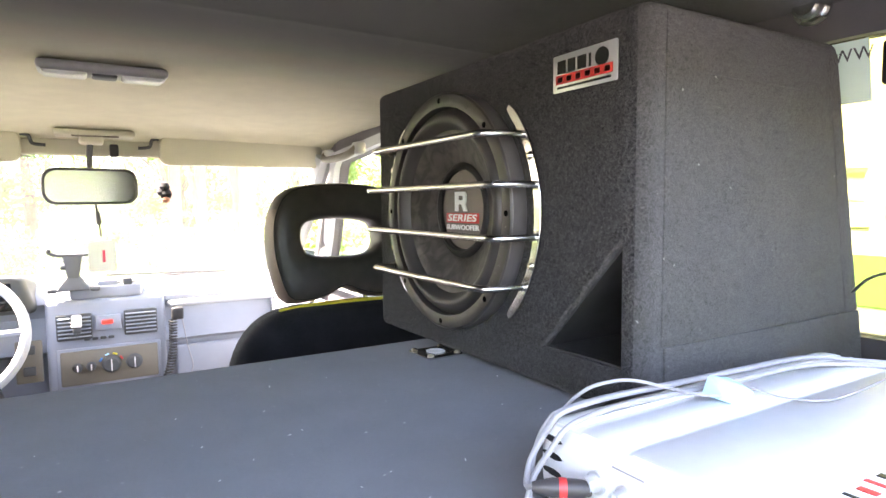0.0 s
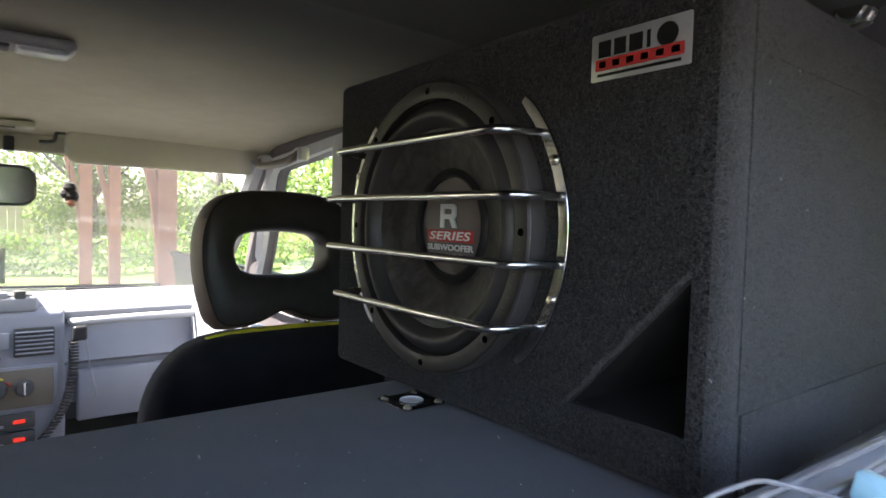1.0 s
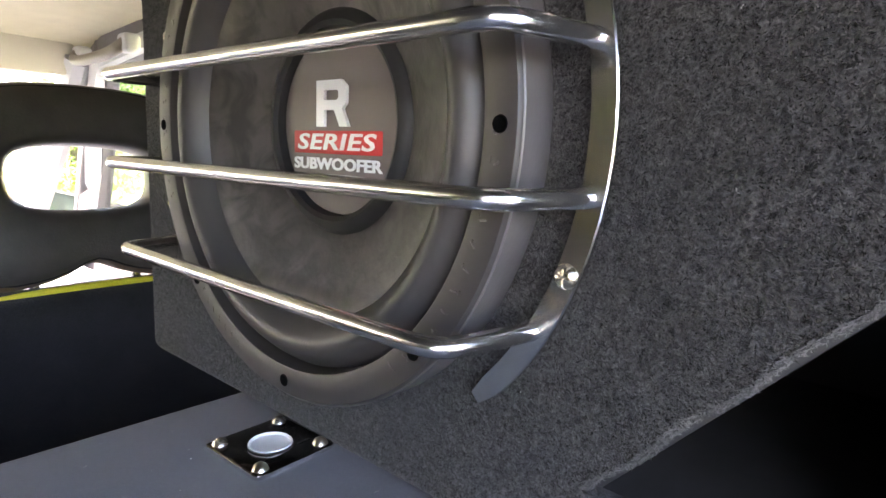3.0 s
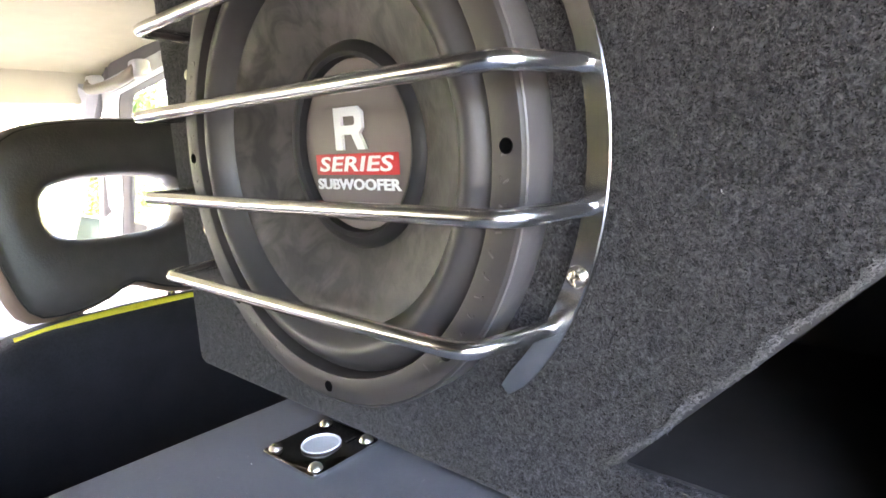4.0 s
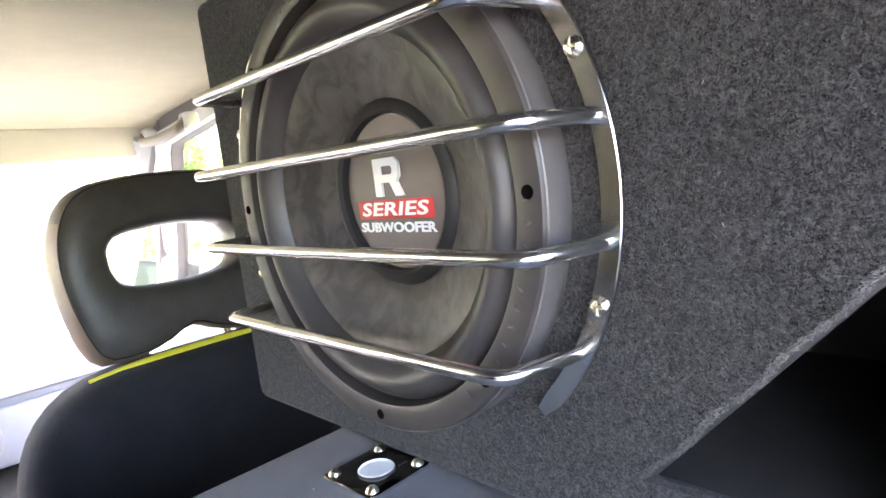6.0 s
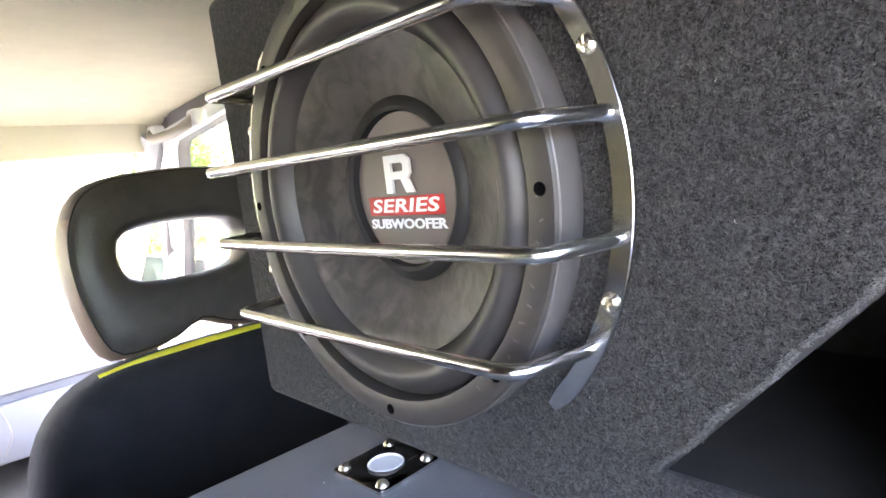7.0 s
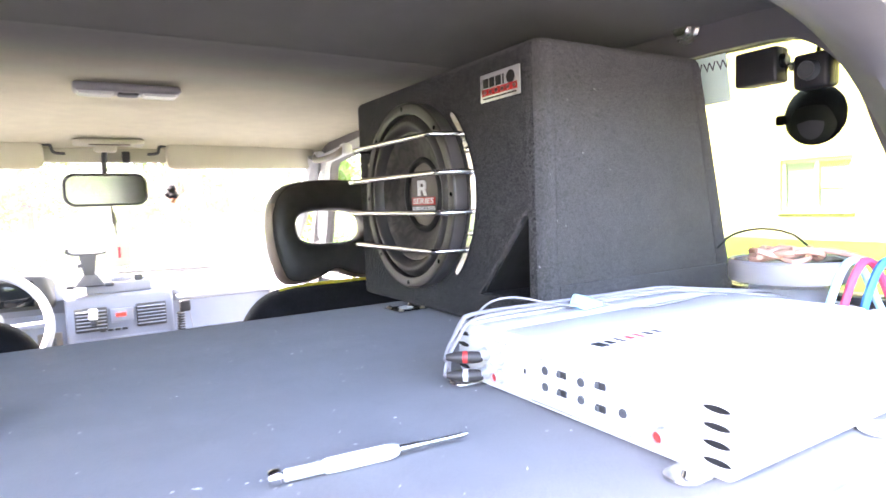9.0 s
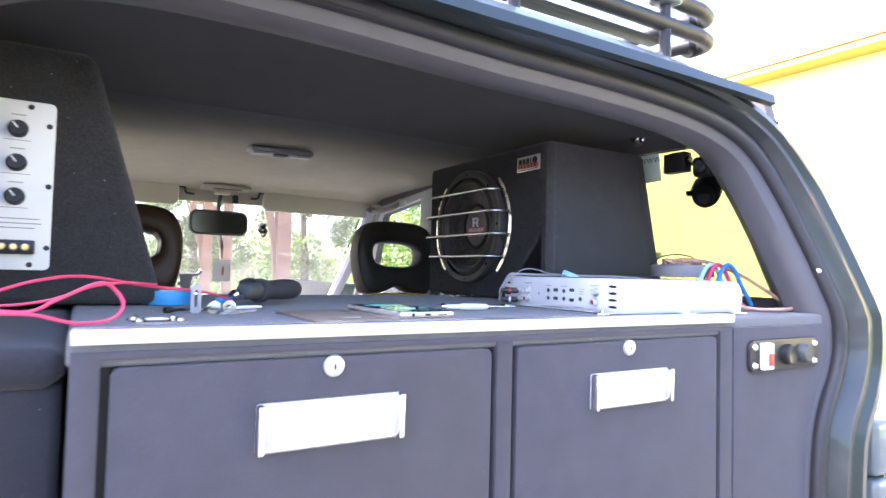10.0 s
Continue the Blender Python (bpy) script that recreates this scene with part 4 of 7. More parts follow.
def board_dust():
    rnd = random.Random(21)
    bm = bmesh.new()
    for i in range(170):
        x, y = rnd.uniform(-0.40, 0.36), rnd.uniform(0.05, 0.75)
        r, ln, a = rnd.uniform(0.0004, 0.0009), rnd.uniform(0.0006, 0.0022) * (3 if rnd.random() < 0.08 else 1), rnd.uniform(0, 3.14)
        c, d = math.cos(a), math.sin(a)
        vs = [bm.verts.new((x + u * ln * c - v * r * d, y + u * ln * d + v * r * c, TOP + 0.0005 + h)) for u, v, h in ((-1, 0, 0), (-0.3, 1, 0), (1, 0.2, 0), (0.3, -1, 0), (0, 0, 0.0006))]
        for j in range(4):
            bm.faces.new((vs[j], vs[(j + 1) % 4], vs[4]))
    single("dust_specks", bm, "dust", "pale dust specks and lint on the board", "dust", kind="stuff")


board_dust()
load_board()
cabinet()
side_cover()


def lift_plate():
    """Square plated latch plate with a round cup, screwed to the board."""
    t = thing("latch_plate", "square chrome latch plate with a white cup", "latch plate", at(0.3527, 0.6888, TOP, 2))
    part("plate", plate(rrect(0.050, 0.050, 0.003, 3), [circle(0.0118, 28)], 0.0022, r=0.0006), "plate_mirror", t, "dark mirror-finished plate")
    part("bright_edge", plate(rrect(0.0508, 0.0508, 0.0034, 3), [rrect(0.0488, 0.0488, 0.0026, 3)], 0.0018), "chrome", t, "polished plate edge")
    part("cup", lathe([(0.0121, 0.0028), (0.0116, 0.0034), (0.0106, 0.0022), (0.0, 0.0016)], 28), "white_plate", t, "pale round cup")
    for i in range(4):
        a = radians(45 + 90 * i)
        part("screw", lathe([(0, 0.0058), (0.0018, 0.0054), (0.0034, 0.0042), (0.0044, 0.0020)], 14, m=Matrix.Translation((0.0270 * math.cos(a), 0.0270 * math.sin(a), 0))), "zinc", t)
    part("slot_mark", rbox(0.008, 0.0014, 0.0004, 0, c=(0.014, -0.011, 0.0026)), "chrome", t)


lift_plate()


# ---------------------------------------------------------------- subwoofer box
def nap_mesh(spots, seed):
    """Loose felt fibres lying round the given (origin, normal, two axes, length) spots."""
    rnd = random.Random(seed)
    verts, faces = [], []
    for o, n, a, b, k0 in spots:
        ang = rnd.uniform(0, 2 * math.pi)
        d = a * math.cos(ang) + b * math.sin(ang)
        ln, w = rnd.uniform(0.0010, 0.0026) * k0, rnd.uniform(0.00012, 0.00028)
        across = (b * math.cos(ang) - a * math.sin(ang)) * w
        mid = o + d * ln * 0.5 + n * rnd.uniform(0.0002, 0.0008) * k0
        tip = o + d * ln + n * rnd.uniform(-0.0002, 0.0008) * k0 + across * rnd.uniform(-4, 4)
        k = len(verts)
        verts.extend((o - across, o + across, mid + across, mid - across, tip))
        faces.extend(((k, k + 1, k + 2, k + 3), (k + 3, k + 2, k + 4)))
    me = bpy.data.meshes.new("t")
    me.from_pydata([tuple(v) for v in verts], [], faces)
    out = bmesh.new()
    out.from_mesh(me)
    bpy.data.meshes.remove(me)
    return out


SY, SZ, SX = 0.673, 1.375, 0.372     # speaker axis on the box face
def subwoofer():
    s = thing("subwoofer_box", "charcoal felt subwoofer box with a caged speaker", "subwoofer", at(0.55, 0.62, TOP))
    L = Matrix.Translation((-0.55, -0.62, -TOP))
    def p(name, bm, mat, label="", parent=None, angle=38):
        bmesh.ops.transform(bm, matrix=L, verts=bm.verts)
        return part(name, bm, mat, parent or s, label, angle=angle)
    z0, z1 = TOP + 0.002, 1.547
    body = hull([(SX, 0.386, z0), (SX, 0.386, z1), (SX, 0.888, z0), (SX, 0.888, z1), (0.662, 0.386, z1), (0.64, 0.888, z1), (0.742, 0.386, z0), (0.70, 0.888, z0)])
    corner = [e for e in body.edges if all(abs(v.co.x - SX) < 1e-4 and abs(v.co.y - 0.386) < 1e-4 for v in e.verts)]
    bmesh.ops.bevel(body, geom=corner, offset=0.017, segments=8, affect="EDGES", profile=0.5)
    sharp = [e for e in body.edges if e.is_manifold and e.calc_face_angle(0) > 0.6]
    bmesh.ops.bevel(body, geom=sharp, offset=0.010, segments=4, affect="EDGES", profile=0.5, clamp_overlap=True)
    hole = lathe([(0.0, -0.09), (0.13, -0.09), (0.13, 0.02), (0.0, 0.02)], 64, m=facing_left(SX, SY, SZ))
    tri = plate([(-0.511, 1.242), (-0.408, 1.242), (-0.408, 1.354)], t=0.22, m=facing_left(SX + 0.20, 0, 0))
    shell = cut(body, hole, tri)
    # rear-facing felt takes the paler tone that carries the light
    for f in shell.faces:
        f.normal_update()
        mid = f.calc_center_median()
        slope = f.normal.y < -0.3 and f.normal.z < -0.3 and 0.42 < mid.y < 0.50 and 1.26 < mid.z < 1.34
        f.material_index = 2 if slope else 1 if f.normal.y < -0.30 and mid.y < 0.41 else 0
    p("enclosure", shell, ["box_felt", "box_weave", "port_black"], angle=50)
    port = plate([(-0.514, 1.240), (-0.406, 1.240), (-0.406, 1.359)], [[(-0.5055, 1.2435), (-0.4085, 1.2435), (-0.4085, 1.349)]], 0.19, facing_left(SX + 0.195, 0, 0))
    p("port", port, "port_black", "black triangular bass port")
    p("port_back", plate([(-0.514, 1.240), (-0.406, 1.240), (-0.406, 1.359)], t=0.004, m=facing_left(SX + 0.197, 0, 0)), "port_black")
    spots = []
    X, Y, Z = Vector((1, 0, 0)), Vector((0, 1, 0)), Vector((0, 0, 1))
    rnd = random.Random(8)
    while len(spots) < 80000:
        y, z = rnd.uniform(0.408, 0.88), rnd.uniform(1.21, 1.538)
        if math.hypot(y - SY, z - SZ) < 0.137 or (0.408 < y < 0.511 and 1.242 < z < 1.242 + (0.511 - y) * 1.09):
            continue
        if y > 0.62 and rnd.random() < 0.6:
            continue
        spots.append((Vector((SX + 0.0002, y, z)), -X, Y, Z, 1.0))
    fringe = []
    for i in range(5200):
        t = rnd.random()
        fringe.append((Vector((SX + 0.007 * rnd.random() ** 1.6 - 0.0006, 0.5113 - 0.103 * t + rnd.uniform(-0.0014, 0.0014) + 0.0012 * math.sin(23 * t), 1.241 + 0.113 * t)), (Y * 0.77 + Z * -0.64 - X * 0.6).normalized() * 1.6, (Y * -0.64 + Z * 0.77), (Y * 0.64 + Z * 0.5 - X * 0.4), rnd.uniform(0.5, 1.25)))
    for i in range(2200):
        fringe.append((Vector((SX + rnd.uniform(-0.0004, 0.003), rnd.uniform(0.41, 0.512), 1.2422)), (Z - X * 0.4).normalized(), Y, X, 1.3))
    p("port_fringe", nap_mesh(fringe, 12), "port_edge", "frayed pale felt edge")
    for i in range(4500):
        spots.append((Vector((rnd.uniform(0.396, 0.66), 0.3846, rnd.uniform(1.264, 1.538))), -Y, X, Z, 1.0))
    tagged(p("felt_nap", nap_mesh(spots, 9), "nap", "loose grey felt fibres"), kind="stuff")
    F = facing_left(SX, SY, SZ) @ Matrix.Diagonal((1.063, 1.063, 0.8, 1))
    G = facing_left(SX, SY, SZ)
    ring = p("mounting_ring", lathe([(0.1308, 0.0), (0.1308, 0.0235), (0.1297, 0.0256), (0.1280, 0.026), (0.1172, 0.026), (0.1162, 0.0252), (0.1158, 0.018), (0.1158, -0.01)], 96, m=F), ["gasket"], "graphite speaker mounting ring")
    # ring edge in a paler graphite than the ring's front
    p("ring_side", lathe([(0.1309, 0.0005), (0.1315, 0.002), (0.1315, 0.0228), (0.1309, 0.0236)], 96, m=F), "ring_side", "satin ring edge, paler than the front", ring)
    # flat black discs paint the dark inside of the bolt holes
    for i in range(8):
        a = radians(22.5 + 45 * i + 22.5)
        p("bolt_hole", lathe([(0.0031, 0.0262), (0.0029, 0.0268), (0.0022, 0.0263), (0.0, 0.0262)], 14, m=F @ Matrix.Translation((0.1232 * math.cos(a), 0.1232 * math.sin(a), 0))), "hole_black", "", ring)
    for start, count, step in ((62, 11, 2.7), (97, 7, 2.7), (152, 12, 4.3), (222, 9, 3.4), (-52, 12, 4.6)):
        for i in range(count):
            M0 = F @ Matrix.Rotation(radians(start + step * i), 4, "Z") @ Matrix.Translation((0.1222, 0, 0.0261))
            lean_by, long = rnd.uniform(-0.7, 0.7), rnd.uniform(0.0014, 0.0034)
            p("embossed_mark", rbox(long, 0.0008, 0.0006, 0.0002, 1, m=M0 @ Matrix.Translation((rnd.uniform(-0.001, 0.001), 0, 0)) @ Matrix.Rotation(lean_by, 4, "Z")), "ring_side" if start < 0 else "gasket", "", ring)
            p("embossed_mark", rbox(0.0008, rnd.uniform(0.0012, 0.0026), 0.0006, 0.0002, 1, m=M0 @ Matrix.Translation((rnd.choice((-0.0017, 0.0017)), 0.0010, 0))), "gasket", "", ring)
    sur = [(0.1150 - 0.0225 * t, 0.014 + 0.0125 * math.sin(math.pi * t)) for t in [i / 14 for i in range(15)]]
    p("surround", lathe([(0.1160, 0.006)] + sur + [(0.091, 0.008)], 96, m=F), "rubber", "black rubber roll surround")
    p("cone", lathe([(0.0935, 0.0105), (0.091, 0.0105), (0.081, 0.004), (0.060, -0.009), (0.046, -0.019), (0.040, -0.024), (0.0, -0.026)], 96, m=F), "cone", "black coated paper cone")
    F = F @ Matrix.Translation((0.0014, 0.0024, -0.003)) @ Matrix.Diagonal((1.11, 1.11, 1, 1))
    p("cap_ring", lathe([(0.051, -0.0145), (0.049, -0.009), (0.0468, -0.0052), (0.0435, -0.0042), (0.0415, -0.0062), (0.0415, -0.02)], 72, m=F), "cap_rim", "black dust cap rim")
    cap = p("dust_cap", lathe([(0.0412, -0.019), (0.0405, -0.0118), (0.032, -0.0108), (0.015, -0.0104), (0.0, -0.0103)], 72, m=F), "cap", "brown-grey dust cap")
    T = lambda x, y, z: F @ Matrix.Translation((x, y, z))
    def put(bm, m):
        bmesh.ops.transform(bm, matrix=m, verts=bm.verts)
        return bm
    glyph = [(0, 0), (0, 1), (0.84, 1), (1.02, 0.86), (1.02, 0.50), (0.90, 0.38), (1.10, 0), (0.82, 0), (0.62, 0.36), (0.26, 0.36), (0.26, 0)]
    eye = [(0.26, 0.57), (0.26, 0.79), (0.72, 0.79), (0.77, 0.74), (0.77, 0.62), (0.72, 0.57)]
    size = 0.0202
    big_r = plate([((x - 0.55) * size, (y - 0.5) * size) for x, y in glyph], [[((x - 0.55) * size, (y - 0.5) * size) for x, y in eye]], 0.0026)
    p("letter", put(big_r, T(-0.001, 0.0085, -0.0100)), "white_print", "raised silver letter", cap)
    p("red_bar", rbox(0.062, 0.0102, 0.001, 0.0005, 1, m=T(0.0, -0.0085, -0.0096)), "red_print", "", cap)
    p("lettering", put(letters("SERIES", 0.0118, 0.0006, 1.05, bold=0.00025), T(0.0, -0.0087, -0.0090) @ Matrix(((1.6, 0.27, 0, 0), (0, 0.85, 0, 0), (0, 0, 1, 0), (0, 0, 0, 1)))), "white_print", "", cap)
    p("lettering", put(letters("SUBWOOFER", 0.0092, 0.0006, 1.0, bold=0.0003), T(0.0, -0.0185, -0.0094) @ Matrix.Diagonal((1.12, 0.78, 1, 1))), "white_print", "", cap)
    # cage: two bowed straps, four bent rods
    for sgn in (1, -1):
        bm = bmesh.new()
        rows = []
        for i in range(25):
            a = radians(-47 + 94 * i / 24)
            w = 0.0050 * min(1.0, 0.6 + 0.4 * min(i, 24 - i))
            ca, sa = math.cos(a), math.sin(a)
            rim = ((-1, 0.0040), (1, 0.0040), (1, 0.0060), (0.90, 0.0066), (-0.90, 0.0066), (-1, 0.0060))
            rows.append([bm.verts.new((sgn * (0.013 + (0.1492 + k * w) * ca), (0.1492 + k * w) * sa, h)) for k, h in rim])
        for u, v in zip(rows, rows[1:]):
            for j in range(6):
                bm.faces.new((u[j], u[(j + 1) % 6], v[(j + 1) % 6], v[j]))
        bm.faces.new(rows[0][::-1])
        bm.faces.new(rows[-1])
        st = p("grille_strap", put(bm, G), "strap_steel", "bowed polished steel grille strap", angle=15)
        for a in (22.5, -20.5):
            c = G @ Matrix.Translation((sgn * (0.013 + 0.1492 * math.cos(radians(a))), 0.1492 * math.sin(radians(a)), 0.0065))
            sc = cut(lathe([(0, 0.0032), (0.0028, 0.0030), (0.0042, 0.0018), (0.0048, 0.0), (0, 0)], 20), rbox(0.0060, 0.0011, 0.003, 0, c=(0, 0, 0.0033)), rbox(0.0011, 0.0060, 0.003, 0, c=(0, 0, 0.0033)))
            p("screw", put(sc, c), "zinc", "cross-head plated screw", st)
    for z in (1.4545, 1.4035, 1.351, 1.2995):
        v = z - SZ
        u = 0.012 + math.sqrt(0.147 ** 2 - v * v)
        h = 0.0485
        bend = u - 0.0085
        half = [(u + 0.0015, v, 0.0045), (u - 0.0005, v, 0.016), (bend + 0.0035, v, h - 0.011), (bend, v, h - 0.0035), (bend - 0.0075, v, h), (bend - 0.03, v, h + 0.0005)]
        line = smooth_line([(-x, y, z) for x, y, z in half] + [(0, v, h + 0.001)] + half[::-1], 6)
        p("grille_bar", put(tube(line, 0.0038, 14), G), "chrome", "bent chrome grille rod")
    # badge
    B = facing_left(SX - 0.0015, 0.4535, 1.504)
    bd = p("badge", put(plate(rrect(0.079, 0.034, 0.0015, 3), t=0.0012, r=0.0004), B), "badge", "silver rectangular badge")
    def mark(x, y, w, h, mat, nm="badge_mark"):
        p(nm, put(rbox(w, h, 0.0006, 0, c=(x, y, 0.0016)), B), mat, "", bd)
    for x, w in ((-0.0275, 0.0105), (-0.0145, 0.0095), (-0.0015, 0.0105), (0.0085, 0.0025)):
        mark(x, 0.0055, w, 0.0115, "black_print")
    p("badge_dot", put(lathe([(0.0, 0.0018), (0.0078, 0.0018), (0.0078, 0.001)], 28, m=Matrix.Translation((0.0225, 0.0055, 0))), B), "black_print", "", bd)
    mark(0.0, -0.0057, 0.070, 0.0082, "red_print", "badge_stripe")
    for i in range(6):
        mark(-0.029 + 0.0116 * i, -0.0057, 0.006, 0.0045, "white_print")
    mark(0.0, -0.0130, 0.066, 0.002, "black_print")
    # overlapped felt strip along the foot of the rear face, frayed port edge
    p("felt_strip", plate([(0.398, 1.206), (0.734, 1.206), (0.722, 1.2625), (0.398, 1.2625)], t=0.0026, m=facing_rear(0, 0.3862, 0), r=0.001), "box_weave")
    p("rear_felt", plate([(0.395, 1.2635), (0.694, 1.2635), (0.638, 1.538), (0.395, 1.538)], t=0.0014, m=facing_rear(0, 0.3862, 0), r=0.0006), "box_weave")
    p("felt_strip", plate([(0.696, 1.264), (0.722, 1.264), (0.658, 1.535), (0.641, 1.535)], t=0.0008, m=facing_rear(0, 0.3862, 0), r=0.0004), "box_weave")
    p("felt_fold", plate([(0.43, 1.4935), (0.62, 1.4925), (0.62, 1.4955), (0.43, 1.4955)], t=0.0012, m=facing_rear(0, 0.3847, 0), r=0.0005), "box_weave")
    return s


subwoofer()


# ---------------------------------------------------------------- the other carpeted box
def speaker_box():
    s = thing("speaker_box", "dark felt speaker box with an amplifier control plate", "speaker box", at(-0.49, 0.6, TOP))
    L = Matrix.Translation((0.49, -0.6, -TOP))
    def p(name, bm, mat, label="", parent=None):
        bmesh.ops.transform(bm, matrix=L, verts=bm.verts)
        return part(name, bm, mat, parent or s, label)
    p("enclosure", hull([(-0.361, 0.374, 1.202), (-0.460, 0.374, 1.548), (-0.391, 0.83, 1.202), (-0.498, 0.83, 1.548), (-0.575, 0.374, 1.548), (-0.575, 0.83, 1.548), (-0.64, 0.374, 1.202), (-0.64, 0.83, 1.202)], 0.012, 4), "left_felt")
    rnd = random.Random(31)
    X, Y, Z = Vector((1, 0, 0)), Vector((0, 1, 0)), Vector((0, 0, 1))
    up = Vector((-0.103, 0, 0.346)).normalized()
    out = Vector((0.346, 0.026, 0.103)).normalized()
    spots = []
    for i in range(16000):
        z = rnd.uniform(1.215, 1.538)
        y, k = rnd.uniform(0.385, 0.82), (z - 1.202) / 0.346
        v = (y - 0.374) / 0.456
        spots.append((Vector(((-0.361 - 0.099 * k) * (1 - v) + (-0.391 - 0.107 * k) * v + 0.0003, y, z)), out, up, Y, 1.1))
    for i in range(6000):
        z = rnd.uniform(1.215, 1.538)
        spots.append((Vector((rnd.uniform(-0.50, -0.373 - 0.099 * (z - 1.202) / 0.346), 0.3739, z)), -Y, X, Z, 1.1))
    tagged(p("felt_nap", nap_mesh(spots, 17), "nap", "loose grey felt fibres"), kind="stuff")
    P = facing_rear(-0.546, 0.3735, 1.3585)
    pl = p("control_plate", plate(rrect(0.086, 0.221, 0.007, 4), t=0.0035, m=P, r=0.001), "white_plate", "white amplifier control plate")
    for x, z in ((0.015, 0.103), (0.036, 0.080), (0.038, 0.0), (0.039, -0.081), (0.021, -0.1035), (-0.036, 0.080), (-0.038, 0.0), (-0.039, -0.081)):
        p("plate_screw", lathe([(0, 0.0022), (0.0022, 0.002), (0.0036, 0.0)], 14, m=P @ Matrix.Translation((x, z, 0.0036))), "black_plastic", "", pl)
    for z in (0.0725, 0.0285, -0.0155):
        k = p("knob", lathe([(0.0, 0.012), (0.0085, 0.012), (0.0098, 0.0105), (0.0112, 0.004), (0.0115, 0.0)], 28, m=P @ Matrix.Translation((0.002, z, 0.0036))), "black_plastic", "round black control knob", pl)
        p("knob_pointer", rbox(0.0022, 0.009, 0.0012, 0.0003, 1, m=P @ Matrix.Translation((0.002, z, 0.0160)) @ Matrix.Rotation(radians(38), 4, "Z") @ Matrix.Translation((0, 0.004, 0))), "white_print", "", pl)
        p("printed_line", rbox(0.016, 0.0013, 0.0003, 0, m=P @ Matrix.Translation((0.002, z + 0.0185, 0.0037))), "grey_wire", "", pl)
        p("printed_line", rbox(0.030, 0.0008, 0.0003, 0, m=P @ Matrix.Translation((0.002, z - 0.0145, 0.0037))), "grey_wire", "", pl)
    for i, w in enumerate((0.06, 0.064, 0.05)):
        p("printed_line", rbox(w, 0.0013, 0.0003, 0, m=P @ Matrix.Translation((0.0, -0.044 - 0.006 * i, 0.0037))), "grey_wire", "", pl)
    p("terminal_block", rbox(0.055, 0.018, 0.012, 0.002, 2, m=P @ Matrix.Translation((-0.001, -0.081, 0.008))), "black_plastic", "black screw terminal block", pl)
    for i in range(4):
        p("terminal_screw", lathe([(0, 0.003), (0.004, 0.0025), (0.005, 0)], 14, m=P @ Matrix.Translation((-0.021 + 0.0125 * i, -0.081, 0.0142))), "gold", "", pl)


speaker_box()


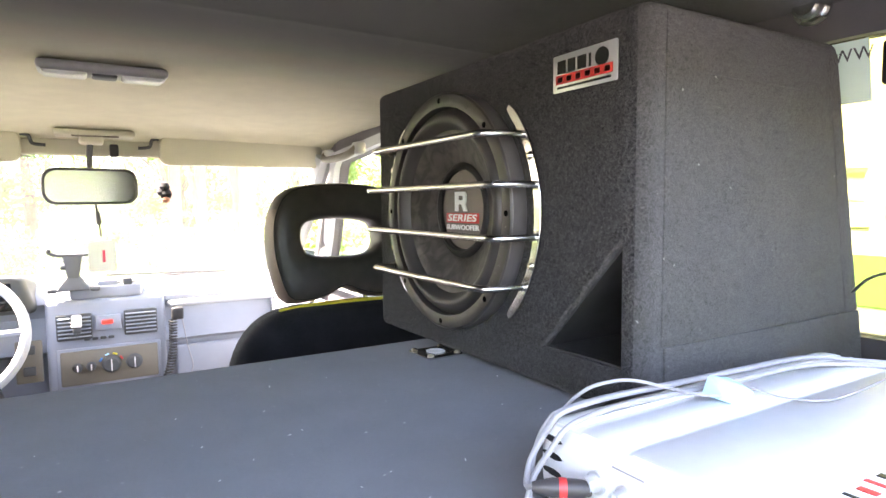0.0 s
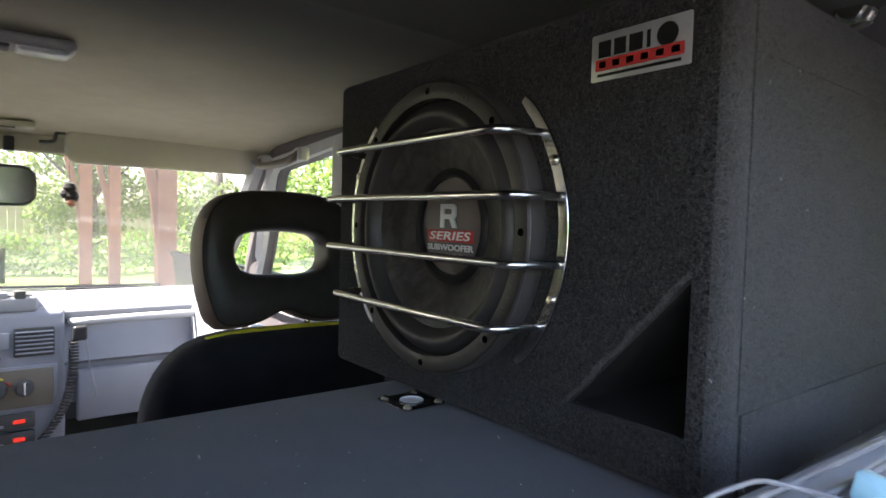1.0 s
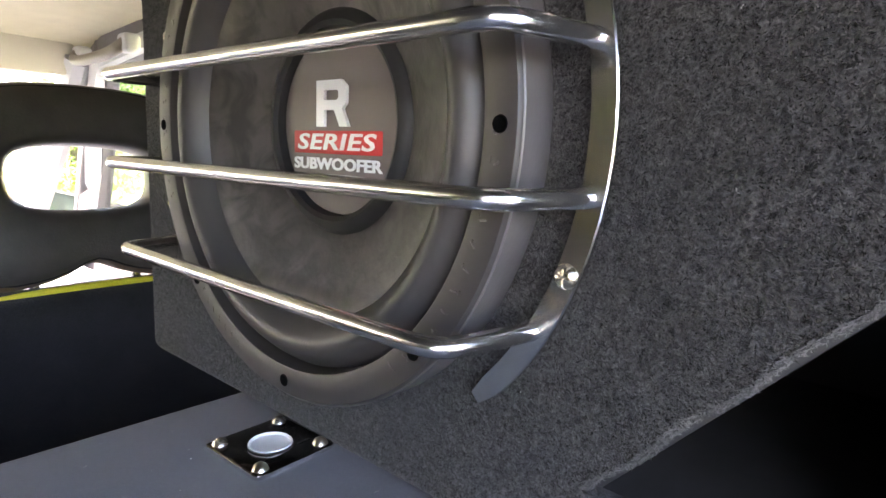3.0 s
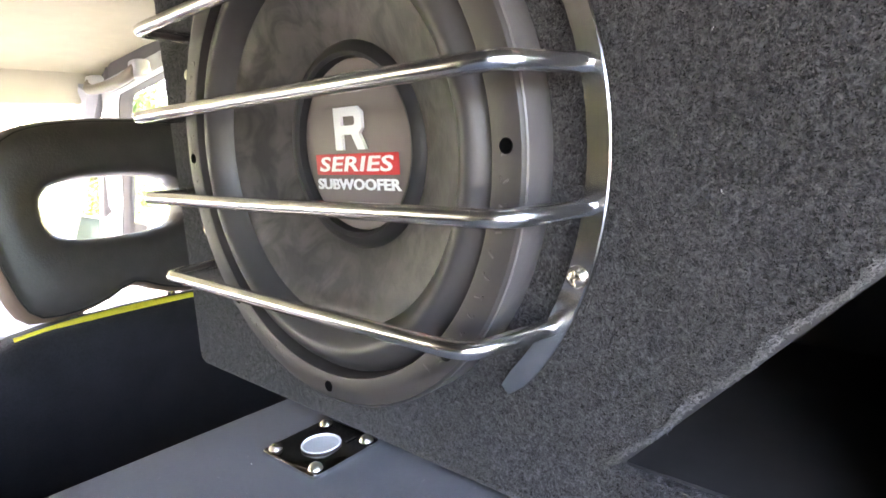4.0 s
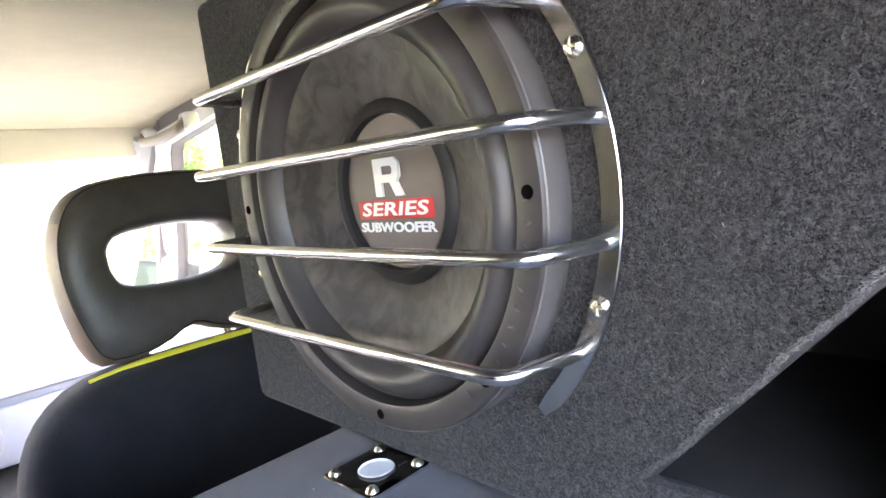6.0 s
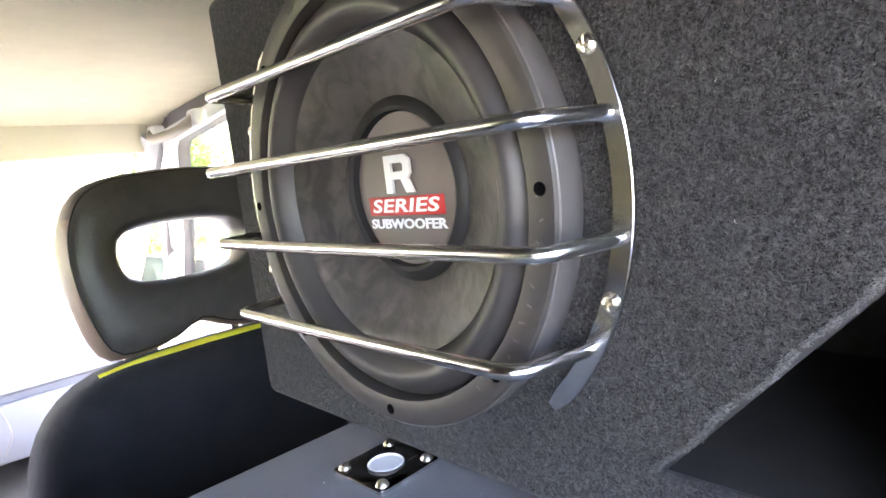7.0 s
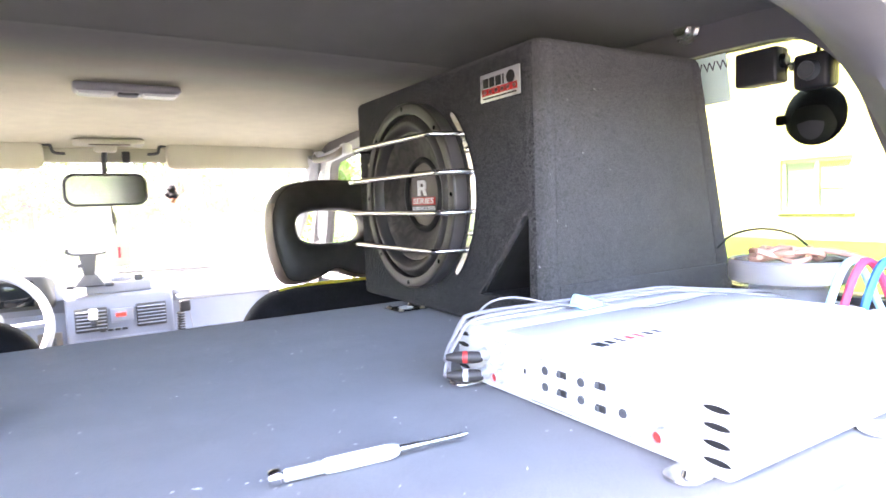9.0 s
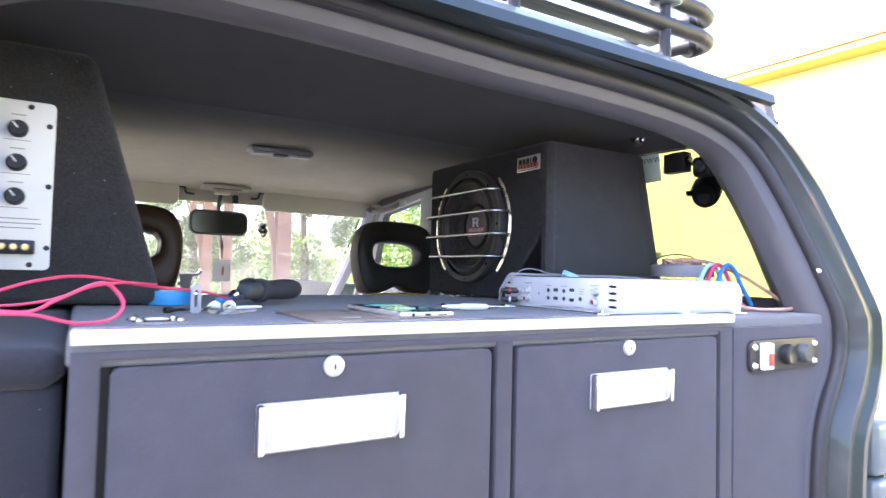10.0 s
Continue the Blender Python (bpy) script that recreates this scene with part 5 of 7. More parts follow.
# ---------------------------------------------------------------- amplifier and its leads
def amplifier():
    a = thing("amplifier", "silver aluminium car amplifier standing on clip feet", "amplifier", at(0.38, 0.20, TOP))
    # drawn small, then enlarged to its true size about one point
    pivot = Vector((-0.08, -0.131, 1.362))
    L = Matrix.Translation((-0.38, -0.20, -TOP)) @ Matrix.Translation(pivot) @ Matrix.Scale(1.07, 4) @ Matrix.Translation(-pivot)
    def p(name, bm, mat, label="", parent=None):
        bmesh.ops.transform(bm, matrix=L, verts=bm.verts)
        return part(name, bm, mat, parent or a, label)
    # long extruded body, rounded over both long edges, with shallow grooves
    y0, y1, z0 = 0.043, 0.306, 1.2122
    edge = [(0.004, 0.0), (0.0, 0.006), (-0.002, 0.02), (-0.001, 0.036), (0.002, 0.0432), (0.0065, 0.0477), (0.013, 0.0494), (0.022, 0.0497), (0.024, 0.048), (0.030, 0.048), (0.032, 0.0497), (0.058, 0.0497), (0.060, 0.0482), (0.064, 0.0482), (0.066, 0.0497)]
    prof = [(y0 + a, z0 + b) for a, b in edge] + [(y1 - a, z0 + b) for a, b in edge[::-1]]
    body = bmesh.new()
    rows = [[body.verts.new((x, y, z)) for y, z in prof] for x in (0.205, 0.208, 0.488, 0.491)]
    for k, row in enumerate(rows):
        if k in (0, 3):
            for v in row:
                v.co.y += 0.0015 * (1 if v.co.y < 0.17 else -1)
                v.co.z -= 0.0012 if v.co.z > 1.23 else 0
    for r0, r1 in zip(rows, rows[1:]):
        for j in range(len(prof)):
            q = (j + 1) % len(prof)
            body.faces.new((r0[j], r0[q], r1[q], r1[j]))
    body.faces.new(rows[0])
    body.faces.new(rows[-1][::-1])
    p("housing", body, "alu")
    E = facing_left(0.205, 0.1745, 1.2375)
    end = p("end_panel", plate(rrect(0.254, 0.044, 0.008, 4), t=0.0025, m=E, r=0.0008), "alu", "silver connector panel")
    X = lambda y: 0.1745 - y
    for y0_ in (0.053, 0.295):
        for i in range(4):
            sl = plate([(-0.0085, 0.0004), (-0.006, 0.0013), (-0.002, 0.0019), (0.002, 0.0019), (0.006, 0.0012), (0.0085, -0.0004), (0.006, -0.0014), (0.002, -0.0019), (-0.002, -0.0018), (-0.006, -0.0011)], t=0.0006, m=E @ Matrix.Translation((X(y0_), 0.0132 - 0.0096 * i, 0.0024)))
            p("vent_slot", sl, "black_print", "", end)
    for y, z in ((0.189, 1.241), (0.189, 1.229), (0.153, 1.241), (0.153, 1.229), (0.117, 1.230)):
        p("trim_pot", lathe([(0.0, 0.0006), (0.002, 0.0008), (0.0030, 0.0010), (0.0033, 0.0)], 16, m=E @ Matrix.Translation((X(y), z - 1.2375, 0.0024))), "holder_grey", "", end)
    for y, z in ((0.171, 1.242), (0.171, 1.229), (0.135, 1.243), (0.135, 1.228)):
        p("slide_switch", rbox(0.0085, 0.005, 0.0016, 0.0004, 1, m=E @ Matrix.Translation((X(y), z - 1.2375, 0.003))), "seal", "", end)
        p("switch_nub", rbox(0.003, 0.0035, 0.002, 0.0004, 1, m=E @ Matrix.Translation((X(y) - 0.002, z - 1.2375, 0.0045))), "holder_grey", "", end)
    p("led_hole", rbox(0.002, 0.004, 0.0008, 0.0003, 1, m=E @ Matrix.Translation((X(0.212), -0.002, 0.0027))), "black_print", "", end)
    for y, z, c in ((0.260, 1.2395, "white_plate"), (0.260, 1.2245, "red_print"), (0.2405, 1.2395, "white_plate"), (0.2405, 1.2255, "red_print"), (0.084, 1.242, "white_plate"), (0.085, 1.227, "red_print")):
        p("rca_socket", lathe([(0.0062, 0.0), (0.0062, 0.002), (0.0046, 0.0022), (0.0042, 0.009), (0.0033, 0.009), (0.0033, 0.001)], 20, m=E @ Matrix.Translation((X(y), z - 1.2375, 0.0024))), "badge", "", end)
        p("socket_core", lathe([(0, 0.0078), (0.0032, 0.0076), (0.0032, 0.0)], 16, m=E @ Matrix.Translation((X(y), z - 1.2375, 0.0024))), c, "", end)
    for y, z, w in ((0.189, 1.2485, 0.012), (0.153, 1.2485, 0.014), (0.115, 1.245, 0.010), (0.115, 1.2415, 0.010), (0.115, 1.238, 0.010), (0.088, 1.2515, 0.016), (0.24, 1.2515, 0.02), (0.18, 1.2155, 0.05), (0.12, 1.2175, 0.02)):
        p("printed_line", rbox(w, 0.0009, 0.0003, 0, m=E @ Matrix.Translation((X(y), z - 1.2375, 0.0027))), "grey_wire", "", end)
    for x, y in ((0.196, 0.283), (0.197, 0.066), (0.345, 0.036), (0.47, 0.036)):
        ft = plate(rrect(0.030, 0.022, 0.0105, 5), t=0.002, m=Matrix.Translation((x, y, 1.2112)), r=0.0006)
        lathe([(0, 0.004), (0.003, 0.0035), (0.0045, 0.0)], 12, bm=ft, m=Matrix.Translation((x - 0.004, y - 0.003, 1.2135)))
        p("foot", ft, "steel", "bright metal clip foot")
    # worn logo on top, as plain dark and red blocks
    for i, (w, h, c) in enumerate(((0.011, 0.011, "black_print"), (0.006, 0.008, "black_print"), (0.003, 0.011, "black_print"), (0.006, 0.008, "red_print"), (0.004, 0.011, "red_print"), (0.006, 0.008, "black_print"), (0.005, 0.008, "black_print"))):
        p("logo_mark", rbox(w * 0.75, h, 0.0004, 0, c=(0.226 + 0.0105 * i, 0.158 + 0.0006 * i, 1.2622)), c, "worn dark logo mark")
    # terminal end
    for i in range(3):
        p("power_terminal", rbox(0.016, 0.014, 0.014, 0.003, c=(0.497, 0.10 + 0.05 * i, 1.225)), "chrome")


def rca_lead():
    c = thing("signal_cable", "grey twin signal cable with black plugs", "cable", at(0.19, 0.25, TOP))
    L = Matrix.Translation((-0.19, -0.25, -TOP))
    def p(name, bm, mat, label="", parent=None):
        bmesh.ops.transform(bm, matrix=L, verts=bm.verts)
        return part(name, bm, mat, parent or c, label)
    for k, (z, col) in enumerate(((1.229, "red_print"), (1.2128, "white_plate"))):
        Pm = facing_left(0.2130, 0.288, z) @ Matrix.Rotation(radians(-38), 4, "Y") @ Matrix.Scale(0.95, 4)
        pg = p("plug", lathe([(0.0036, -0.004), (0.0052, 0.0), (0.0056, 0.004), (0.0056, 0.018), (0.0044, 0.024), (0.0028, 0.030), (0.0, 0.030)], 18, m=Pm), "rubber", "black rubber plug")
        p("plug_band", lathe([(0.0057, 0.010), (0.0059, 0.011), (0.0059, 0.0135), (0.0057, 0.0145)], 18, m=Pm), col, "", pg)
    top = [(0.227, 0.321, 1.2595), (0.254, 0.325, 1.2595), (0.281, 0.326, 1.2592), (0.333, 0.323, 1.2590), (0.392, 0.320, 1.2590), (0.458, 0.316, 1.2590), (0.487, 0.309, 1.2592), (0.512, 0.290, 1.257), (0.55, 0.262, 1.254), (0.60, 0.22, 1.25), (0.66, 0.17, 1.225), (0.69, 0.15, 1.208)]
    low = [(0.234, 0.309, 1.2585), (0.266, 0.313, 1.2585), (0.315, 0.310, 1.2585), (0.369, 0.306, 1.2585), (0.443, 0.303, 1.2585), (0.486, 0.288, 1.2585), (0.54, 0.252, 1.253), (0.60, 0.21, 1.243), (0.66, 0.165, 1.22), (0.69, 0.148, 1.207)]
    runs = ([(0.194, 0.305, 1.229), (0.197, 0.318, 1.223), (0.206, 0.326, 1.232), (0.214, 0.326, 1.243), (0.220, 0.322, 1.2545)] + top,
            [(0.194, 0.305, 1.2128), (0.195, 0.316, 1.211), (0.202, 0.317, 1.228), (0.208, 0.311, 1.243), (0.216, 0.307, 1.2555)] + low,
            [(0.210, 0.298, 1.206), (0.205, 0.322, 1.206), (0.211, 0.330, 1.226), (0.217, 0.331, 1.243), (0.222, 0.327, 1.2545)] + [(x, y + 0.0036, z - 0.0006) for x, y, z in top[:-2]] + [(0.665, 0.175, 1.221), (0.692, 0.155, 1.207)])
    for line, r in zip(runs, (0.0019, 0.0018, 0.0015)):
        p("lead", tube(smooth_line(line, 6), r, 8), "grey_wire")
    thin = smooth_line([(0.248, 0.350, 1.215), (0.247, 0.346, 1.245), (0.255, 0.332, 1.265), (0.274, 0.325, 1.270), (0.295, 0.324, 1.267), (0.313, 0.314, 1.262), (0.322, 0.298, 1.2605), (0.335, 0.290, 1.259)], 6)
    p("lead", tube(thin, 0.0012, 6), "grey_wire")
    thin = smooth_line([(0.368, 0.290, 1.259), (0.372, 0.270, 1.2572), (0.388, 0.252, 1.2572), (0.425, 0.25, 1.2572), (0.50, 0.25, 1.2572), (0.56, 0.235, 1.235)], 6)
    p("lead", tube(thin, 0.0007, 6), "grey_wire")
    tag = hull([(-0.016, -0.009, 0), (0.012, -0.010, 0), (0.017, 0.004, 0), (-0.012, 0.010, 0), (-0.012, -0.006, 0.004), (0.010, -0.006, 0.003), (0.012, 0.006, 0.006), (-0.008, 0.008, 0.011)], 0.0012, 2)
    bmesh.ops.transform(tag, matrix=at(0.350, 0.294, 1.2565, 12) @ Matrix.Scale(1.25, 4), verts=tag.verts)
    p("tape_flag", tag, "cyan_wire", "pale blue tape flag")


def side_clutter():
    """Tub with coiled wire behind the amplifier, and loose power wires."""
    t = thing("wire_tub", "clear plastic tub of coiled copper wire", "tub", at(0.617, 0.243, TOP))
    part("tub", lathe([(0.046, 0.001), (0.048, 0.004), (0.051, 0.05), (0.059, 0.058), (0.061, 0.060), (0.061, 0.083), (0.059, 0.085), (0.0565, 0.083), (0.0565, 0.062), (0.049, 0.052), (0.046, 0.006), (0.0, 0.005)], 40), "clear", t, "clear plastic bowl with a thick rim")
    part("tub_rim", lathe([(0.0615, 0.062), (0.0625, 0.064), (0.0625, 0.084), (0.0605, 0.0865), (0.058, 0.0845)], 40), "tub_plastic", t, "milky rim band")
    part("reel_core", lathe([(0.0, 0.006), (0.040, 0.006), (0.043, 0.03), (0.040, 0.055), (0.0, 0.055)], 32), "grey_wire", t, "grey spool inside")
    for k in range(2):
        pts = []
        for i in range(20):
            a = 2 * math.pi * i / 13 + k
            r = 0.036 + 0.009 * math.sin(i * 1.7 + k)
            pts.append((r * math.cos(a), r * math.sin(a) * 0.8, 0.088 + 0.006 * k + 0.003 * math.sin(i * 2.1)))
        part("wire_coil", tube(smooth_line(pts, 3), 0.0035, 7), "copper_wire", t, "clear-jacketed copper speaker wire")
    w = thing("speaker_wire", "clear-jacketed copper wire trailing to the side", "wire", at(0.66, 0.2, 1.21))
    W = Matrix.Translation((-0.66, -0.2, -1.21))
    bm = tube(smooth_line([(0.60, 0.23, 1.297), (0.65, 0.20, 1.292), (0.685, 0.15, 1.265), (0.70, 0.09, 1.225), (0.68, 0.05, 1.208), (0.62, 0.052, 1.205), (0.59, 0.075, 1.206), (0.545, 0.10, 1.215)], 6), 0.0036, 8)
    bmesh.ops.transform(bm, matrix=W, verts=bm.verts)
    part("lead", bm, "copper_wire", w)
    b = thing("black_cable", "thin black cable looped above the tub", "cable", at(0.705, 0.315, 1.288))
    bm = tube(smooth_line([(-0.03, 0.055, 0.0), (-0.02, 0.04, 0.018), (0.0, 0.01, 0.026), (0.014, -0.022, 0.018), (0.020, -0.042, 0.0), (0.022, -0.06, -0.016)], 6), 0.0016, 7)
    part("lead", bm, "black_wire", b)
    for name, mat, dx, dy in (("red_wire", "red_wire", 0.0, 0.0), ("blue_wire", "blue_wire", 0.012, -0.014), ("light_blue_wire", "cyan_wire", -0.009, 0.010)):
        k = thing(name, {"red_wire": "thick red power wire at the amplifier end", "blue_wire": "blue remote wire at the amplifier end", "light_blue_wire": "light blue wire at the amplifier end"}[name], "wire", at(0.585, 0.163, 1.2185))
        bm = tube(smooth_line([(0.0 + dx, 0.01 + dy, 0.0), (0.014 + dx, 0.01 + dy, 0.030), (0.028 + dx, 0.006 + dy, 0.060), (0.040 + dx, 0.002 + dy, 0.069), (0.054 + dx, -0.002 + dy, 0.058), (0.068 + dx, -0.01 + dy, 0.024), (0.085 + dx, -0.02 + dy, -0.012)], 6), 0.0042, 8)
        part("lead", bm, mat, k)


amplifier()
rca_lead()
side_clutter()


# ---------------------------------------------------------------- things lying on the board
def phone():
    ph = thing("phone", "phone playing music in an open taupe cover", "phone", at(-0.111, 0.125, TOP, 0.6))
    part("cover_back", rbox(0.080, 0.166, 0.003, 0.0014, 2, c=(0, 0, 0.0016)), "case_brown", ph, "taupe leather cover")
    part("cover_flap", rbox(0.086, 0.162, 0.0032, 0.0015, 2, c=(-0.094, -0.002, 0.0017)), "case_brown", ph, "open taupe leather flap")
    part("cover_spine", rbox(0.0135, 0.162, 0.0048, 0.002, 3, c=(-0.0455, -0.001, 0.0025)), "case_brown", ph)
    part("cover_tab", plate(rrect(0.040, 0.028, 0.0138, 6, (0.058, 0.012)), t=0.003, m=Matrix.Translation((0, 0, 0.0005))), "case_brown", ph, "round cover tab")
    b = part("body", rbox(0.0745, 0.160, 0.0078, 0.0034, 3, c=(0, 0, 0.0072)), "phone_body", ph, "champagne metal phone frame")
    part("screen", plate(rrect(0.071, 0.156, 0.006, 4), t=0.0006, m=Matrix.Translation((0, 0, 0.0109))), "screen", ph, "dark glass screen")
    part("play_button", lathe([(0.0, 0.0118), (0.0112, 0.0118), (0.0115, 0.0112)], 32, m=Matrix.Translation((0, -0.026, 0))), "teal_lit", b, "lit round play button")
    for sx in (-1, 1):
        part("skip_button", plate([(-0.005, 0.004), (0, 0.0006), (0.005, 0.004), (0.005, -0.004), (0, -0.0006), (-0.005, -0.004)], t=0.0004, m=Matrix.Translation((sx * 0.024, -0.024, 0.0114))), "screen_glow", b)
    for i, (w, y) in enumerate(((0.05, 0.048), (0.056, 0.040), (0.036, 0.033), (0.028, 0.062), (0.05, -0.002), (0.056, -0.056))):
        part("screen_line", rbox(w, 0.0014 if i < 3 else 0.0008, 0.0004, 0, c=(0, y, 0.0116)), "screen_glow", b)
    part("audio_jack", lathe([(0.0, 0.0004), (0.0017, 0.0004), (0.0021, 0.0)], 14, m=facing_rear(-0.020, -0.0800, 0.0072)), "black_print", b)
    part("charge_port", plate(rrect(0.0085, 0.0028, 0.0012, 3), t=0.0005, m=facing_rear(0.0, -0.0798, 0.0072)), "black_print", b)
    part("speaker_slot", plate(rrect(0.013, 0.0012, 0.0005, 2), t=0.0005, m=facing_rear(0.020, -0.0798, 0.0072)), "black_print", b)
    for i in range(2):
        part("cover_print", rbox(0.026 - 0.006 * i, 0.0016, 0.0003, 0, c=(-0.085, -0.045 - 0.006 * i, 0.0034)), "phone_body", ph)


def screwdriver():
    s = thing("screwdriver", "small silver screwdriver with a ridged handle", "screwdriver", at(0.0745, 0.206, TOP + 0.0055, -5.2))
    R = Matrix.Rotation(radians(90), 4, "Y")
    part("end_cap", lathe([(0.0, -0.0675), (0.004, -0.067), (0.0055, -0.064), (0.0052, -0.060), (0.0028, -0.059), (0.0028, -0.056)], 20, m=R), "chrome", s)
    part("neck", lathe([(0.0028, -0.058), (0.0038, -0.057), (0.0038, -0.034), (0.0028, -0.033)], 20, m=R), "alu", s)
    hd = bmesh.new()
    lathe([(0.0, -0.034), (0.0048, -0.033), (0.0052, -0.030), (0.0052, 0.008), (0.0044, 0.013), (0.0030, 0.016), (0.0, 0.017)], 8, bm=hd, m=R)
    part("handle", hd, "white_plate", s, "pale hexagonal handle")
    part("shaft", lathe([(0.0026, 0.015), (0.0024, 0.030), (0.0018, 0.034), (0.0015, 0.058), (0.0022, 0.062), (0.0008, 0.0675), (0.0, 0.0675)], 12, m=R), "steel", s)


def crimp_tool():
    d = Vector((-0.157, 0.430, 0)) - Vector((-0.285, 0.286, 0))
    t = thing("hand_tool", "black-handled tool with a grey metal head", "tool", at(-0.234, 0.344, TOP + 0.002, math.degrees(math.atan2(d.y, d.x))) @ Matrix.Scale(1.17, 4))
    R = Matrix.Rotation(radians(90), 4, "Y")
    U = Matrix.Translation((0, 0, 0.019)) @ R
    part("handle", lathe([(0.0, 0.098), (0.0125, 0.0975), (0.0165, 0.095), (0.0182, 0.086), (0.0180, 0.066), (0.0160, 0.036), (0.0128, 0.012), (0.0132, 0.006), (0.0, 0.005)], 28, m=U @ Matrix.Diagonal((0.80, 1.0, 1.0, 1.0))), "tool_grey", t, "moulded black grip")
    part("collar", lathe([(0.0, 0.006), (0.0150, 0.006), (0.0155, 0.002), (0.0155, -0.004), (0.0145, -0.008), (0.0, -0.008)], 24, m=U), "tool_grey", t, "grey collar")
    part("barrel", lathe([(0.0, -0.007), (0.0105, -0.007), (0.0105, -0.040), (0.0085, -0.043), (0.0, -0.043)], 20, m=U), "dash_dark", t)
    part("lever", tube(smooth_line([(0.0, 0.006, 0.031), (-0.02, 0.006, 0.0325), (-0.040, 0.004, 0.029)], 5), 0.0032, 8), "seal", t, "grey lever")
    part("nozzle", lathe([(0.0065, -0.042), (0.0065, -0.060), (0.0045, -0.062), (0.0036, -0.066), (0.0022, -0.066), (0.0022, -0.050)], 20, m=U @ Matrix.Translation((0.004, 0.002, 0))), "chrome", t, "bright metal nozzle")
    part("wire_end", rbox(0.026, 0.010, 0.007, 0.002, c=(-0.066, 0.010, 0.009)), "blue_tape", t, "blue insulated wire end")


def tape_roll():
    t = thing("tape_roll", "roll of bright blue tape lying flat", "tape", at(-0.356, 0.402, TOP))
    part("tape", lathe([(0.0275, 0.001), (0.0325, 0.001), (0.033, 0.002), (0.033, 0.0205), (0.0325, 0.0215), (0.0275, 0.0215)], 48, close=True), "blue_tape", t)
    part("core", lathe([(0.0255, 0.001), (0.0274, 0.001), (0.0274, 0.0215), (0.0255, 0.0215)], 48, close=True), "win_white", t, "white cardboard core")


def hardware():
    b = thing("angle_bracket", "small translucent plastic bracket standing on end", "bracket", at(-0.343, 0.222, TOP, 4))
    part("upright", plate(rrect(0.012, 0.035, 0.003, 4, (0, 0.0175)), [rrect(0.004, 0.022, 0.0019, 4, (0, 0.0185))], 0.002, facing_rear(0, 0, 0)), "white_clear", b)
    part("foot", plate(rrect(0.012, 0.018, 0.002, 3, (0, 0.009)), t=0.002), "white_clear", b)
    for i, (x, y, a, ln) in enumerate(((-0.324, 0.200, 240, 0.036), (-0.304, 0.212, 250, 0.020))):
        s = thing("screw", "short pointed screw with a washer head", "screw", at(x, y, TOP + 0.0080, a) @ Matrix.Scale(1.3, 4), group="loose screws on the board")
        R = Matrix.Rotation(radians(90), 4, "Y")
        part("head", lathe([(0.0, -0.003), (0.004, -0.0025), (0.0062, 0.0), (0.0062, 0.001), (0.002, 0.002)], 18, m=R), "steel", s)
        part("washer", lathe([(0.0022, 0.0045), (0.0056, 0.0045), (0.0056, 0.0056), (0.0022, 0.0056)], 18, m=R), "steel", s)
        prof = [(0.002, 0.001)]
        for k in range(9):
            prof += [(0.0024 - 0.00012 * k, 0.002 + ln * k / 10), (0.0017 - 0.00012 * k, 0.002 + ln * (k + 0.5) / 10)]
        part("thread", lathe(prof + [(0.0, ln)], 10, m=R), "steel", s)
    g = thing("plastic_strip", "pale translucent strip with a rounded end", "strip", at(-0.292, 0.214, TOP + 0.0025, 44))
    part("strip", plate(rrect(0.072, 0.008, 0.0035, 4), t=0.0025, m=Matrix.Translation((0, 0, -0.002))), "white_clear", g)
    g = thing("drill_bit", "pale cylindrical driver bit", "driver bit", at(-0.268, 0.279, TOP + 0.0030, 18) @ Matrix.Scale(0.82, 4))
    part("bit", lathe([(0.0, -0.03), (0.003, -0.029), (0.0034, -0.02), (0.0034, 0.018), (0.0026, 0.022), (0.0026, 0.029), (0.0, 0.03)], 8, m=Matrix.Rotation(radians(90), 4, "Y")), "alu", g)
    # turned black bit with a tail stands in for thin dark wires
    k = thing("wall_plug", "small black bit with a tail for thin wires", "stopper", at(-0.372, 0.225, TOP + 0.004, 30))
    part("plug", lathe([(0.0, -0.008), (0.0035, -0.007), (0.004, -0.004), (0.0038, 0.002), (0.002, 0.005), (0.0014, 0.022), (0.0, 0.023)], 16, m=Matrix.Rotation(radians(90), 4, "Y")), "black_plastic", k)
    k = thing("washer_strip", "flat grey metal strip lying on the board", "strip", at(-0.347, 0.272, TOP, -4))
    part("strip", plate(rrect(0.035, 0.009, 0.002, 3), [circle(0.002, 12, (0.01, 0))], 0.002), "seal", k)


